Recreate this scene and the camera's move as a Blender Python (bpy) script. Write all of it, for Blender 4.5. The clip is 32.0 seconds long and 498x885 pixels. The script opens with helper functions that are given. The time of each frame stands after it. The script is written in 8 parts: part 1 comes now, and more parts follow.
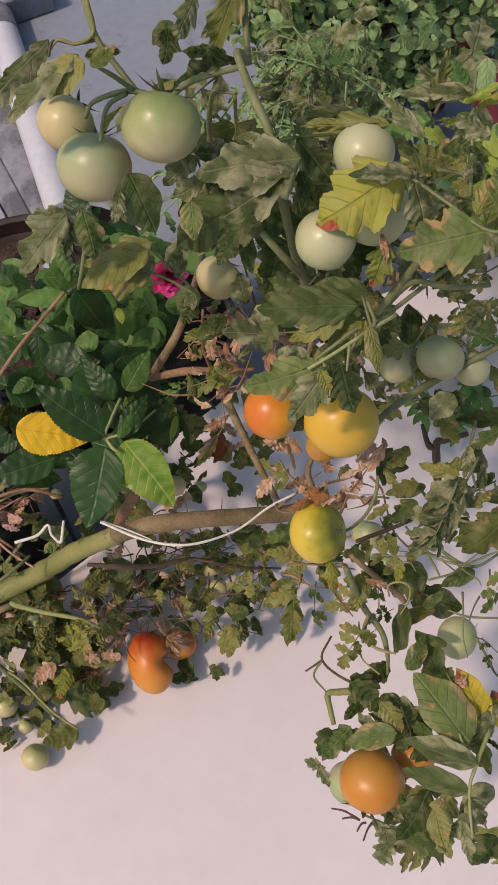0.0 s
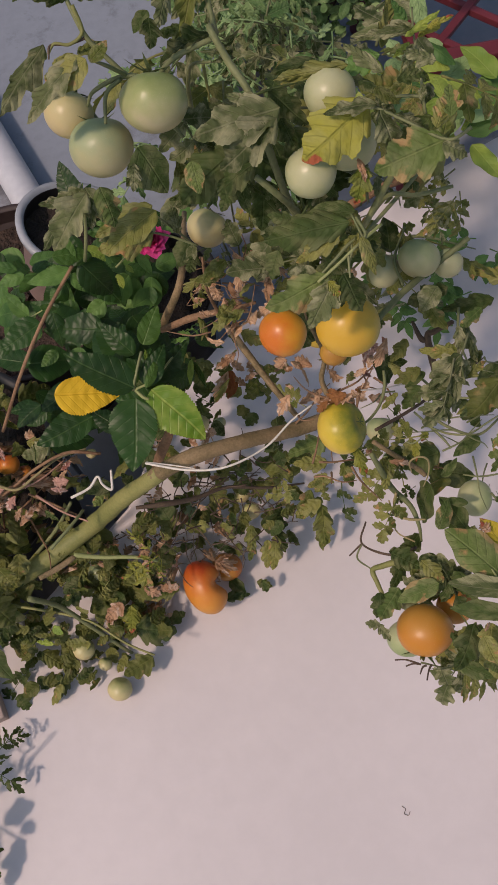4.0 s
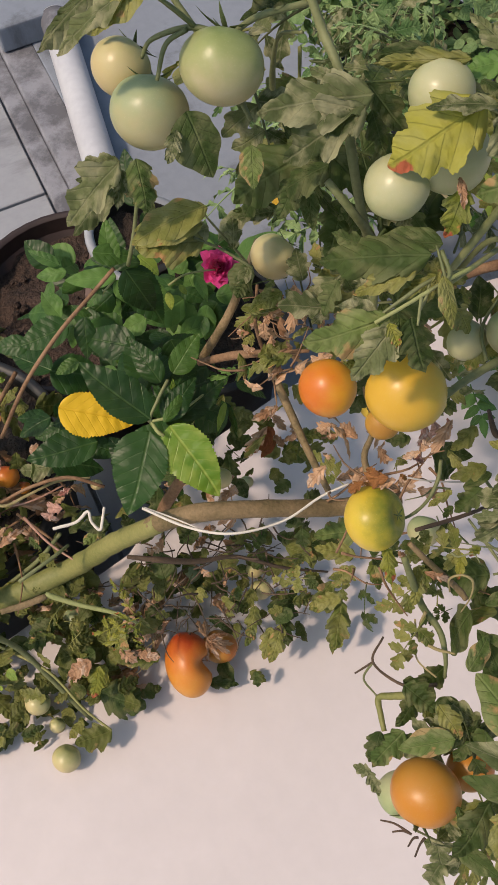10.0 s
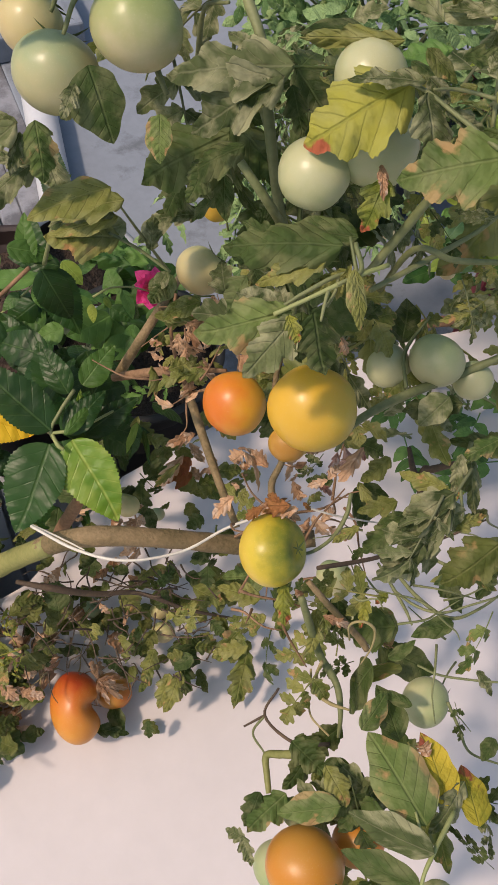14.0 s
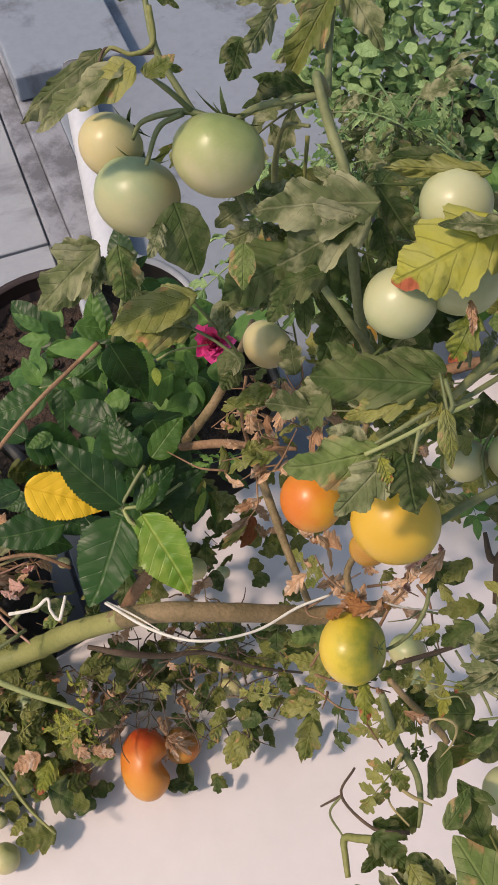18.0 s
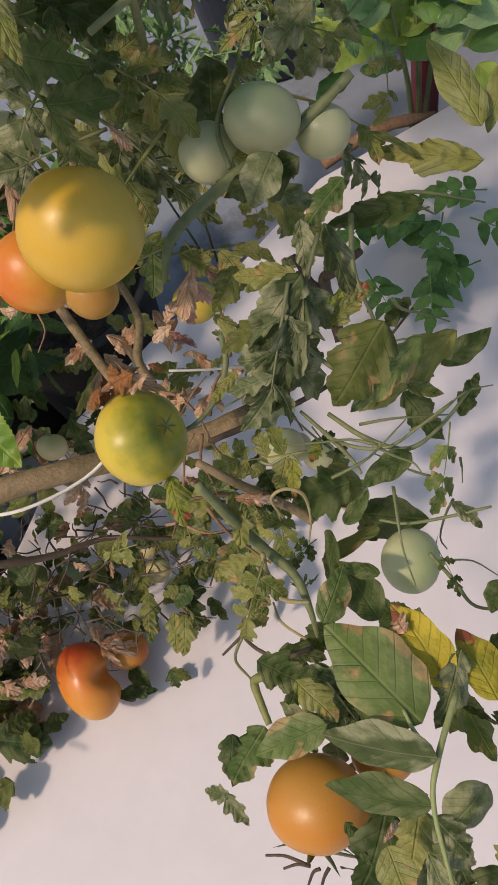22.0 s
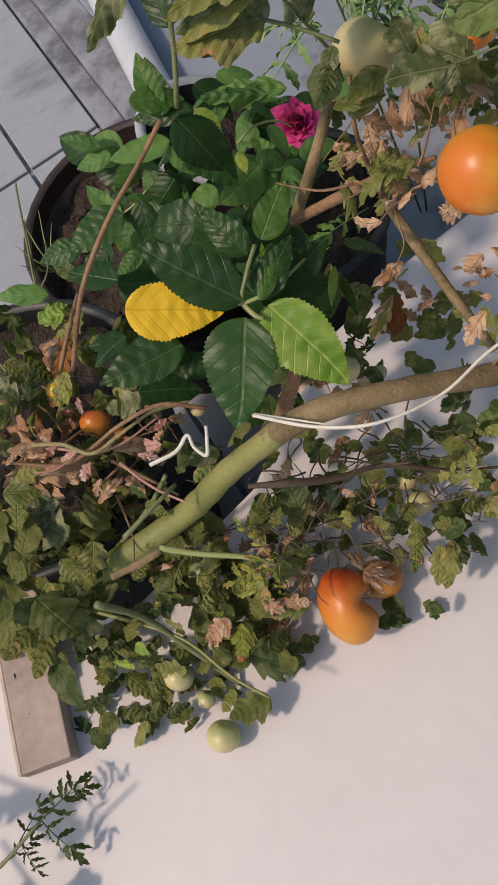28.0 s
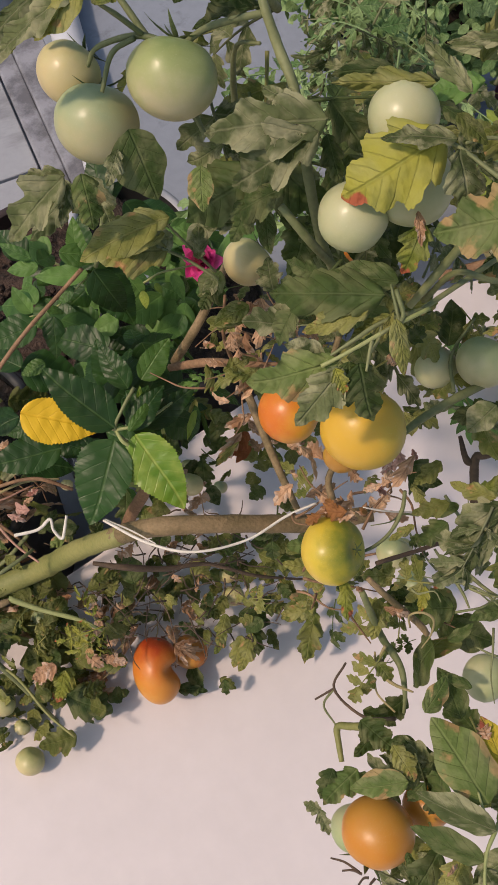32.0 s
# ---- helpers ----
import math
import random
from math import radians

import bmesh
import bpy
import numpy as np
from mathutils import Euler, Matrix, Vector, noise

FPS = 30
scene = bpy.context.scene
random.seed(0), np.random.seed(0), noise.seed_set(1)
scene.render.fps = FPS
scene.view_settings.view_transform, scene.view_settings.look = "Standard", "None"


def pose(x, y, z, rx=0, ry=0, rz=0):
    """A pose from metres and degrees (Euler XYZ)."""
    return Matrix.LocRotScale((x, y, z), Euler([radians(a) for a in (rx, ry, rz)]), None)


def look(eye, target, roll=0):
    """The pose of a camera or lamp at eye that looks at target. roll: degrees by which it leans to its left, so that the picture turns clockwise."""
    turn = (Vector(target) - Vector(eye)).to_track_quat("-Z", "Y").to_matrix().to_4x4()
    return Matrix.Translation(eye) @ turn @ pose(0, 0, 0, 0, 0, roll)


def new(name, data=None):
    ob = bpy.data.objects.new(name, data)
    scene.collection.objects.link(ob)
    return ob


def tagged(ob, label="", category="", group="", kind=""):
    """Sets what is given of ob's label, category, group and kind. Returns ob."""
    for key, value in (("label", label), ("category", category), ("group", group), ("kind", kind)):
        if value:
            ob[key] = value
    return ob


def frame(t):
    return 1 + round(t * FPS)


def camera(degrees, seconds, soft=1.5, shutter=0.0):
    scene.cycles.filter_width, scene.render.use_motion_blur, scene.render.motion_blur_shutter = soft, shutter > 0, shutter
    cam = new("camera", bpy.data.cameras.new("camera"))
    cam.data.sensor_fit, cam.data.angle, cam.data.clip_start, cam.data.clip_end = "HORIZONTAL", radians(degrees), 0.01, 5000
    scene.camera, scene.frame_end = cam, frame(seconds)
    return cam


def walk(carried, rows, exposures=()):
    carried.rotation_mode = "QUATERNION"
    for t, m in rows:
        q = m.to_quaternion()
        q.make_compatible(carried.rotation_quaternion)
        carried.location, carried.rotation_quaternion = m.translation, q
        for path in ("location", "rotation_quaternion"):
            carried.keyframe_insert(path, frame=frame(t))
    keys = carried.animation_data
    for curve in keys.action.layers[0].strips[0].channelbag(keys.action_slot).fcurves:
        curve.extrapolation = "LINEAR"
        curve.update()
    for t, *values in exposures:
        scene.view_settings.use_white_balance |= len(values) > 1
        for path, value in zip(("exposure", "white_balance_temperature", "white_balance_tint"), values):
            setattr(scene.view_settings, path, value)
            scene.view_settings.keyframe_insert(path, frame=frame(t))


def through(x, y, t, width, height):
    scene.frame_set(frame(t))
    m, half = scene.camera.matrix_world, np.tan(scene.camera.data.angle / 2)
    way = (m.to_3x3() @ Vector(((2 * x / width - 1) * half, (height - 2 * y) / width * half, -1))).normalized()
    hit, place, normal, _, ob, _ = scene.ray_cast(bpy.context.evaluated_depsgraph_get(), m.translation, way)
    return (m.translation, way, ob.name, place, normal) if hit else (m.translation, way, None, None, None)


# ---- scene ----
cam = camera(31.3, 32.0, 0.95)
PATH = [
    (0, (0.0066, -0.0062, 1.6052), (-0.0079, 0.8504, -0.2020), -0.49),
    (0.5, (0.0053, -0.0093, 1.6131), (-0.0101, 0.8507, -0.1925), -0.53),
    (1, (0.0025, -0.0198, 1.6131), (-0.0101, 0.8412, -0.1920), -0.63),
    (1.5, (-0.0016, -0.0261, 1.6156), (-0.0157, 0.8373, -0.1884), -1.80),
    (2, (-0.0056, -0.0278, 1.6227), (-0.0121, 0.8060, -0.1952), -2.97),
    (2.5, (-0.0057, -0.0457, 1.6479), (0.0165, 0.7731, -0.1766), -2.03),
    (3, (-0.0213, -0.0598, 1.6687), (0.0169, 0.7479, -0.1605), -2.75),
    (3.5, (-0.0273, -0.0656, 1.6750), (-0.0061, 0.7051, -0.1704), -7.14),
    (4, (-0.0369, -0.0786, 1.6938), (-0.0218, 0.6842, -0.1550), -9.36),
    (4.5, (-0.0689, -0.0944, 1.6967), (-0.0980, 0.6504, -0.1593), -16.56),
    (6.5, (-0.0890, -0.0952, 1.7270), (-0.1295, 0.6345, -0.1347), -14.96),
    (7, (-0.0598, -0.0756, 1.6946), (-0.0762, 0.6548, -0.1672), -9.38),
    (7.5, (-0.0363, -0.0530, 1.6542), (-0.0339, 0.7103, -0.1944), -4.97),
    (8, (-0.0160, -0.0390, 1.6384), (0.0061, 0.7412, -0.2030), -1.88),
    (8.5, (-0.0154, -0.0311, 1.6370), (0.0275, 0.7744, -0.1931), 1.30),
    (9, (-0.0235, -0.0123, 1.5987), (-0.0448, 0.8172, -0.2211), -1.69),
    (9.5, (-0.0136, -0.0193, 1.5469), (-0.0981, 0.8258, -0.2638), -3.39),
    (10, (-0.0017, -0.0202, 1.5480), (-0.1126, 0.8835, -0.2327), -4.19),
    (10.5, (0.0018, -0.0287, 1.5466), (-0.0711, 0.8985, -0.2240), -0.01),
    (11, (0.0141, -0.0330, 1.5287), (-0.0410, 0.9144, -0.2319), 2.95),
    (11.5, (0.0211, -0.0285, 1.5118), (-0.0359, 0.9675, -0.2216), 3.87),
    (12, (0.0327, -0.0280, 1.4949), (-0.0112, 0.9897, -0.2263), 4.50),
    (12.5, (0.0382, -0.0217, 1.4840), (0.0057, 0.9985, -0.2359), 4.14),
    (13, (0.0387, -0.0158, 1.4890), (0.0142, 1.0064, -0.2299), 4.48),
    (13.5, (0.0359, -0.0140, 1.4930), (0.0268, 1.0149, -0.2220), 5.61),
    (14, (0.0368, -0.0137, 1.4787), (0.0229, 1.0149, -0.2365), 6.44),
    (14.5, (0.0343, -0.0015, 1.4741), (0.0314, 1.0265, -0.2414), 7.83),
    (16.5, (0.0450, 0.0202, 1.4597), (0.0224, 1.0348, -0.2637), 5.45),
    (17, (0.0323, 0.0183, 1.4617), (-0.0008, 1.0362, -0.2596), 5.88),
    (17.5, (0.0228, 0.0283, 1.4791), (-0.0038, 1.0486, -0.2408), 6.80),
    (18, (0.0040, 0.0432, 1.5170), (-0.1015, 1.0497, -0.2080), 1.09),
    (18.5, (0.0187, 0.0398, 1.4543), (-0.1270, 1.0100, -0.2886), -3.96),
    (19, (0.0794, 0.0231, 1.3201), (-0.1630, 0.9250, -0.4485), -13.58),
    (19.5, (0.1010, 0.0430, 1.2716), (-0.1850, 0.9418, -0.4920), -15.57),
    (20, (0.1144, 0.0458, 1.2679), (-0.1788, 0.9441, -0.4948), -14.86),
    (20.5, (0.1375, 0.0293, 1.2740), (-0.1008, 0.9132, -0.5041), -12.64),
    (20.6, (0.1395, 0.0267, 1.2732), (-0.0837, 0.9137, -0.5054), -11.91),
    (21, (0.1470, 0.0181, 1.2760), (-0.0631, 0.8970, -0.5082), -13.77),
    (21.5, (0.1672, 0.0064, 1.3039), (-0.0074, 0.8785, -0.4874), -18.85),
    (22, (0.1513, 0.0264, 1.3241), (-0.0191, 0.8999, -0.4670), -21.45),
    (22.5, (0.1230, 0.0732, 1.3615), (-0.0782, 0.9667, -0.4165), -20.90),
    (23, (0.1035, 0.0953, 1.3858), (-0.1119, 0.9936, -0.3881), -20.63),
    (23.5, (0.0833, 0.1116, 1.4100), (-0.1447, 1.0189, -0.3577), -20.55),
    (24, (0.0486, 0.1372, 1.4638), (-0.1933, 1.0775, -0.2848), -22.13),
    (24.5, (-0.0123, 0.1430, 1.5034), (-0.2387, 1.1139, -0.2304), -22.12),
    (24.6, (-0.0249, 0.1595, 1.5080), (-0.2227, 1.1023, -0.2447), -22.02),
    (25, (-0.0301, 0.1509, 1.5096), (-0.2614, 1.1148, -0.2275), -22.19),
    (25.5, (-0.0398, 0.1233, 1.4597), (-0.2768, 1.0780, -0.2817), -22.35),
    (26, (-0.0384, 0.0923, 1.4034), (-0.3579, 1.0107, -0.3444), -24.16),
    (26.5, (-0.0511, 0.0737, 1.3425), (-0.4363, 0.9244, -0.4261), -25.94),
    (28.5, (-0.0074, 0.0154, 1.3470), (-0.3814, 0.8152, -0.4476), -32.70),
    (29, (0.0163, 0.0149, 1.3654), (-0.3565, 0.8091, -0.4319), -34.00),
    (29.5, (0.0239, 0.0065, 1.3833), (-0.3076, 0.8345, -0.4069), -30.61),
    (30, (0.0289, -0.0006, 1.4082), (-0.2982, 0.8423, -0.3758), -33.07),
    (30.5, (0.0289, -0.0071, 1.4283), (-0.2831, 0.8670, -0.3433), -31.61),
    (31, (0.0324, -0.0173, 1.4905), (-0.2296, 0.8846, -0.2753), -27.03),
    (31.5, (0.0418, -0.0030, 1.5416), (-0.1705, 0.8644, -0.2479), -14.82),
    (32, (0.0320, 0.0329, 1.5380), (-0.0921, 0.8735, -0.2725), -3.77),
]
walk(cam, [(t, look(eye, target, roll)) for t, eye, target, roll in PATH],
     [(0.0, 0.29, 6630, 13), (3.0, 0.08, 6530, 13), (4.0, 0.03, 6630, 13), (7.5, 0.07, 6530, 14), (9.0, 0.34, 6680, 8), (12.0, 0.48, 6830, 6), (13.0, 0.53, 6730, 7), (18.0, 0.56, 6630, 7), (19.0, 0.36, 6330, 8), (20.0, 0.4, 6130, 9), (22.0, 0.35, 6530, 7), (23.0, 0.72, 5900, 9), (24.0, 1.02, 5700, 9), (25.5, 0.92, 6200, 8), (26.5, 0.54, 6600, 4), (29.0, 0.31, 6430, 7), (30.0, 0.31, 6430, 8), (32.0, 0.37, 6730, 9)])

# ---- light and exposure ----
world = bpy.data.worlds.new("sky")
scene.world = world
world.use_nodes = True
wn = world.node_tree
sky = wn.nodes.new("ShaderNodeTexSky")
sky.sky_type, sky.sun_disc = "NISHITA", False
SUN = Vector((-0.50, -0.28, 0.80)).normalized()
sky.sun_elevation = math.asin(SUN.z)
sky.sun_rotation = math.atan2(SUN.x, SUN.y)
sky.air_density, sky.dust_density = 1.4, 2.6
wn.links.new(sky.outputs[0], wn.nodes["Background"].inputs[0])
wn.nodes["Background"].inputs[1].default_value = 0.096
sun = new("sun", bpy.data.lights.new("sun", "SUN"))
sun.data.energy, sun.data.angle, sun.data.color = 2.00, radians(4.0), (1.0, 0.77, 0.63)
sun.matrix_world = look(SUN * 5, (0, 0, 0))
scene.view_settings.exposure = 0.0


# ---- materials ----
def mat(name, rough=0.6, metal=0.0, spec=0.5):
    m = bpy.data.materials.new(name)
    m.use_nodes = True
    n, l = m.node_tree.nodes, m.node_tree.links
    b = n["Principled BSDF"]
    b.inputs["Roughness"].default_value = rough
    b.inputs["Metallic"].default_value = metal
    b.inputs["Specular IOR Level"].default_value = spec
    return m, n, l, b


def math_node(n, l, op, a, b=None, clamp=False):
    k = n.new("ShaderNodeMath")
    k.operation, k.use_clamp = op, clamp
    for i, v in enumerate((a, b)):
        if v is None:
            continue
        if isinstance(v, (int, float)):
            k.inputs[i].default_value = v
        else:
            l.new(v, k.inputs[i])
    return k.outputs[0]


def mix(n, l, fac, a, b):
    k = n.new("ShaderNodeMix")
    k.data_type = "RGBA"
    for sock, v in ((k.inputs[0], fac), (k.inputs[6], a), (k.inputs[7], b)):
        if isinstance(v, (int, float)):
            sock.default_value = v
        elif isinstance(v, tuple):
            sock.default_value = (*v, 1)
        else:
            l.new(v, sock)
    return k.outputs[2]


def tex(n, l, scale, detail=3.0, coord="Object", rough=0.55):
    c = n.new("ShaderNodeTexCoord")
    k = n.new("ShaderNodeTexNoise")
    k.inputs["Scale"].default_value, k.inputs["Detail"].default_value = scale, detail
    k.inputs["Roughness"].default_value = rough
    l.new(c.outputs[coord], k.inputs["Vector"])
    return k.outputs["Fac"]


def ramp(n, l, fac, lo, hi, a=0.0, b=1.0):
    k = n.new("ShaderNodeMapRange")
    l.new(fac, k.inputs[0])
    for i, v in zip((1, 2, 3, 4), (lo, hi, a, b)):
        k.inputs[i].default_value = v
    return k.outputs[0]


def bump(n, l, b, height, strength=0.3, dist=0.002):
    k = n.new("ShaderNodeBump")
    k.inputs["Strength"].default_value, k.inputs["Distance"].default_value = strength, dist
    l.new(height, k.inputs["Height"])
    l.new(k.outputs[0], b.inputs["Normal"])


def plain(name, a, b, scale=8.0, rough=0.6, bstr=0.2, bdist=0.002, metal=0.0, fine=60.0):
    """Two colours mixed by coarse and fine noise, with a fine relief."""
    m, n, l, p = mat(name, rough, metal)
    f = math_node(n, l, "ADD", math_node(n, l, "MULTIPLY", tex(n, l, scale), 0.65), math_node(n, l, "MULTIPLY", tex(n, l, fine), 0.35))
    l.new(mix(n, l, ramp(n, l, f, 0.36, 0.64), a, b), p.inputs["Base Color"])
    bump(n, l, p, tex(n, l, fine), bstr, bdist)
    return m


def leaf_mat(name, dark, light, vein, patch=None, amount=0.0, rough=0.55, dust=0.0, through=0.17, ribs=6.0, dust_col=(0.345, 0.345, 0.18), tip=0.14, rim=0.3, vein_mix=0.26):
    """Leaf blade: veins and blotches from the blade's own coordinates, dust, some light passing through."""
    m, n, l, p = mat(name, rough, 0.0, 0.14 if rough > 0.5 else 0.28)
    uv = n.new("ShaderNodeUVMap")
    sep = n.new("ShaderNodeSeparateXYZ")
    l.new(uv.outputs[0], sep.inputs[0])
    info = n.new("ShaderNodeObjectInfo")
    geo = n.new("ShaderNodeNewGeometry")
    rnd = math_node(n, l, "FRACT", math_node(n, l, "ADD", info.outputs["Random"], geo.outputs["Random Per Island"]))
    own = n.new("ShaderNodeCombineXYZ")
    l.new(sep.outputs[0], own.inputs[0])
    l.new(sep.outputs[1], own.inputs[1])
    l.new(math_node(n, l, "MULTIPLY", rnd, 37.0), own.inputs[2])

    def blotch(scale, detail=3.0):
        k = n.new("ShaderNodeTexNoise")
        k.inputs["Scale"].default_value, k.inputs["Detail"].default_value = scale, detail
        l.new(own.outputs[0], k.inputs["Vector"])
        return k.outputs["Fac"]

    ax = math_node(n, l, "ABSOLUTE", math_node(n, l, "SUBTRACT", sep.outputs[0], 0.5))
    along = math_node(n, l, "ADD", math_node(n, l, "SUBTRACT", sep.outputs[1], math_node(n, l, "MULTIPLY", ax, 0.8)), math_node(n, l, "MULTIPLY", blotch(3.0), 0.05))
    tri = math_node(n, l, "ABSOLUTE", math_node(n, l, "SUBTRACT", math_node(n, l, "FRACT", math_node(n, l, "MULTIPLY", along, ribs)), 0.5))
    side = ramp(n, l, tri, 0.07, 0.0)
    mid = ramp(n, l, ax, 0.022, 0.006)
    veins = math_node(n, l, "MAXIMUM", math_node(n, l, "MULTIPLY", side, 0.45), mid)
    f = math_node(n, l, "ADD", math_node(n, l, "MULTIPLY", rnd, 0.55), math_node(n, l, "MULTIPLY", blotch(2.6), 0.75))
    col = mix(n, l, ramp(n, l, f, 0.30, 0.95), dark, light)
    if patch:
        q = math_node(n, l, "ADD", blotch(3.4, 4.0), math_node(n, l, "MULTIPLY", ax, rim))
        q = math_node(n, l, "ADD", q, math_node(n, l, "MULTIPLY", math_node(n, l, "SUBTRACT", sep.outputs[1], 0.5), tip))
        col = mix(n, l, ramp(n, l, q, 0.68 - amount * 0.3, 0.75 - amount * 0.3), col, patch)
    if dust:
        q = math_node(n, l, "ADD", math_node(n, l, "MULTIPLY", blotch(3.6, 5.0), 0.9), math_node(n, l, "MULTIPLY", side, 0.04))
        q = math_node(n, l, "ADD", q, math_node(n, l, "MULTIPLY", math_node(n, l, "SUBTRACT", ax, 0.12), 0.55))
        col = mix(n, l, math_node(n, l, "MULTIPLY", ramp(n, l, q, 0.40, 0.58), dust), col, dust_col)
    col = mix(n, l, math_node(n, l, "MULTIPLY", veins, vein_mix), col, vein)
    l.new(col, p.inputs["Base Color"])
    h = math_node(n, l, "SUBTRACT", math_node(n, l, "MULTIPLY", blotch(9.0, 2.0), 0.8 if rough > 0.5 else 0.25), math_node(n, l, "MULTIPLY", veins, 0.5))
    h = math_node(n, l, "ADD", h, math_node(n, l, "MULTIPLY", tri, 0.3))
    bump(n, l, p, h, 0.6 if rough > 0.5 else 0.35, 0.004)
    t = n.new("ShaderNodeBsdfTranslucent")
    l.new(mix(n, l, 0.5, col, (0.30, 0.40, 0.05)), t.inputs[0])
    ms = n.new("ShaderNodeMixShader")
    ms.inputs[0].default_value = through
    l.new(p.outputs[0], ms.inputs[1])
    l.new(t.outputs[0], ms.inputs[2])
    l.new(ms.outputs[0], n["Material Output"].inputs[0])
    return m


def fruit_mat(name, top, side, bottom, blush=None, rough=0.28):
    """Tomato skin: shoulder, belly and foot colours run into each other, with a blush on one flank."""
    m, n, l, p = mat(name, rough, 0.0, 0.45)
    c = n.new("ShaderNodeTexCoord")
    sep = n.new("ShaderNodeSeparateXYZ")
    l.new(c.outputs["Object"], sep.inputs[0])
    z = math_node(n, l, "ADD", sep.outputs[2], math_node(n, l, "MULTIPLY", math_node(n, l, "SUBTRACT", tex(n, l, 2.2), 0.5), 0.9))
    col = mix(n, l, ramp(n, l, z, -0.75, 0.05), bottom, side)
    col = mix(n, l, ramp(n, l, z, 0.1, 0.85), col, top)
    if blush:
        x = math_node(n, l, "ADD", sep.outputs[0], math_node(n, l, "MULTIPLY", math_node(n, l, "SUBTRACT", tex(n, l, 1.7), 0.5), 1.4))
        col = mix(n, l, ramp(n, l, x, 0.15, 0.95), col, blush)
    spk = ramp(n, l, tex(n, l, 30.0, 2.0), 0.62, 0.72)
    col = mix(n, l, math_node(n, l, "MULTIPLY", spk, 0.10), col, (0.75, 0.70, 0.5))
    l.new(col, p.inputs["Base Color"])
    p.inputs["Subsurface Weight"].default_value = 0.12
    p.inputs["Subsurface Radius"].default_value = (0.006, 0.004, 0.002)
    l.new(ramp(n, l, tex(n, l, 5.0), 0.3, 0.7, rough, rough + 0.16), p.inputs["Roughness"])
    bump(n, l, p, tex(n, l, 22.0, 2.0), 0.05, 0.001)
    return m


M = {}
M["tom_green"] = fruit_mat("tomato_green_pale", (0.206, 0.284, 0.146), (0.310, 0.353, 0.189), (0.413, 0.387, 0.215), (0.387, 0.353, 0.181))
M["tom_pale"] = fruit_mat("tomato_white_green", (0.206, 0.284, 0.112), (0.310, 0.361, 0.181), (0.430, 0.430, 0.249), (0.370, 0.387, 0.206))
M["tom_lime"] = fruit_mat("tomato_green_bright", (0.176, 0.235, 0.067), (0.286, 0.328, 0.126), (0.454, 0.420, 0.244), (0.353, 0.361, 0.168))
M["tom_cream"] = fruit_mat("tomato_cream", (0.334, 0.352, 0.141), (0.493, 0.440, 0.220), (0.510, 0.422, 0.220))
M["tom_yellow"] = fruit_mat("tomato_yellow", (0.448, 0.288, 0.028), (0.592, 0.352, 0.024), (0.576, 0.352, 0.040), (0.448, 0.336, 0.048))
M["tom_orange"] = fruit_mat("tomato_orange", (0.538, 0.302, 0.025), (0.605, 0.244, 0.017), (0.554, 0.151, 0.017), (0.605, 0.302, 0.025))
M["tom_amber"] = fruit_mat("tomato_amber", (0.460, 0.202, 0.023), (0.478, 0.193, 0.023), (0.460, 0.230, 0.041), (0.478, 0.138, 0.018))
M["tom_red"] = fruit_mat("tomato_red_orange", (0.405, 0.057, 0.013), (0.546, 0.167, 0.022), (0.581, 0.255, 0.040), (0.546, 0.194, 0.026))
M["tom_olive"] = fruit_mat("tomato_olive_yellow", (0.118, 0.168, 0.017), (0.521, 0.403, 0.042), (0.622, 0.437, 0.067), (0.336, 0.353, 0.042))
M["tom_brown"] = fruit_mat("tomato_brown", (0.30, 0.18, 0.025), (0.44, 0.25, 0.03), (0.36, 0.18, 0.03))
M["leaf_tom"] = leaf_mat("leaf_tomato", (0.010, 0.024, 0.006), (0.062, 0.096, 0.029), (0.15, 0.18, 0.08), dust=0.34, rough=0.55, dust_col=(0.27, 0.265, 0.135))
M["leaf_dusty"] = leaf_mat("leaf_tomato_dusty", (0.028, 0.046, 0.016), (0.135, 0.160, 0.070), (0.34, 0.34, 0.21), dust=0.78, rough=0.65, dust_col=(0.34, 0.335, 0.20))
M["leaf_tan"] = leaf_mat("leaf_tomato_fading", (0.075, 0.105, 0.022), (0.26, 0.255, 0.075), (0.36, 0.34, 0.15), (0.38, 0.22, 0.10), 0.10, dust=0.35, rough=0.65)
M["leaf_worn"] = leaf_mat("leaf_tomato_worn", (0.045, 0.085, 0.022), (0.16, 0.215, 0.065), (0.27, 0.30, 0.13), (0.34, 0.22, 0.10), -0.14, dust=0.3, rough=0.6, rim=1.0)
M["leaf_yellow"] = leaf_mat("leaf_tomato_yellowing", (0.10, 0.14, 0.025), (0.34, 0.33, 0.06), (0.12, 0.15, 0.035), (0.40, 0.11, 0.06), -0.17, rough=0.7, tip=0.70, dust=0.25)
M["leaf_dry"] = leaf_mat("leaf_dry", (0.25, 0.125, 0.065), (0.60, 0.39, 0.25), (0.24, 0.14, 0.08), (0.55, 0.40, 0.30), 0.4, rough=0.85, through=0.1)
M["leaf_hib"] = leaf_mat("leaf_hibiscus", (0.007, 0.027, 0.006), (0.024, 0.072, 0.014), (0.11, 0.18, 0.055), rough=0.40, through=0.14, ribs=6.0, vein_mix=0.26)
M["leaf_hib_light"] = leaf_mat("leaf_hibiscus_mottled", (0.10, 0.21, 0.02), (0.20, 0.32, 0.04), (0.36, 0.42, 0.10), rough=0.38, ribs=7.0, vein_mix=0.5, dust=0.5, dust_col=(0.30, 0.36, 0.07))
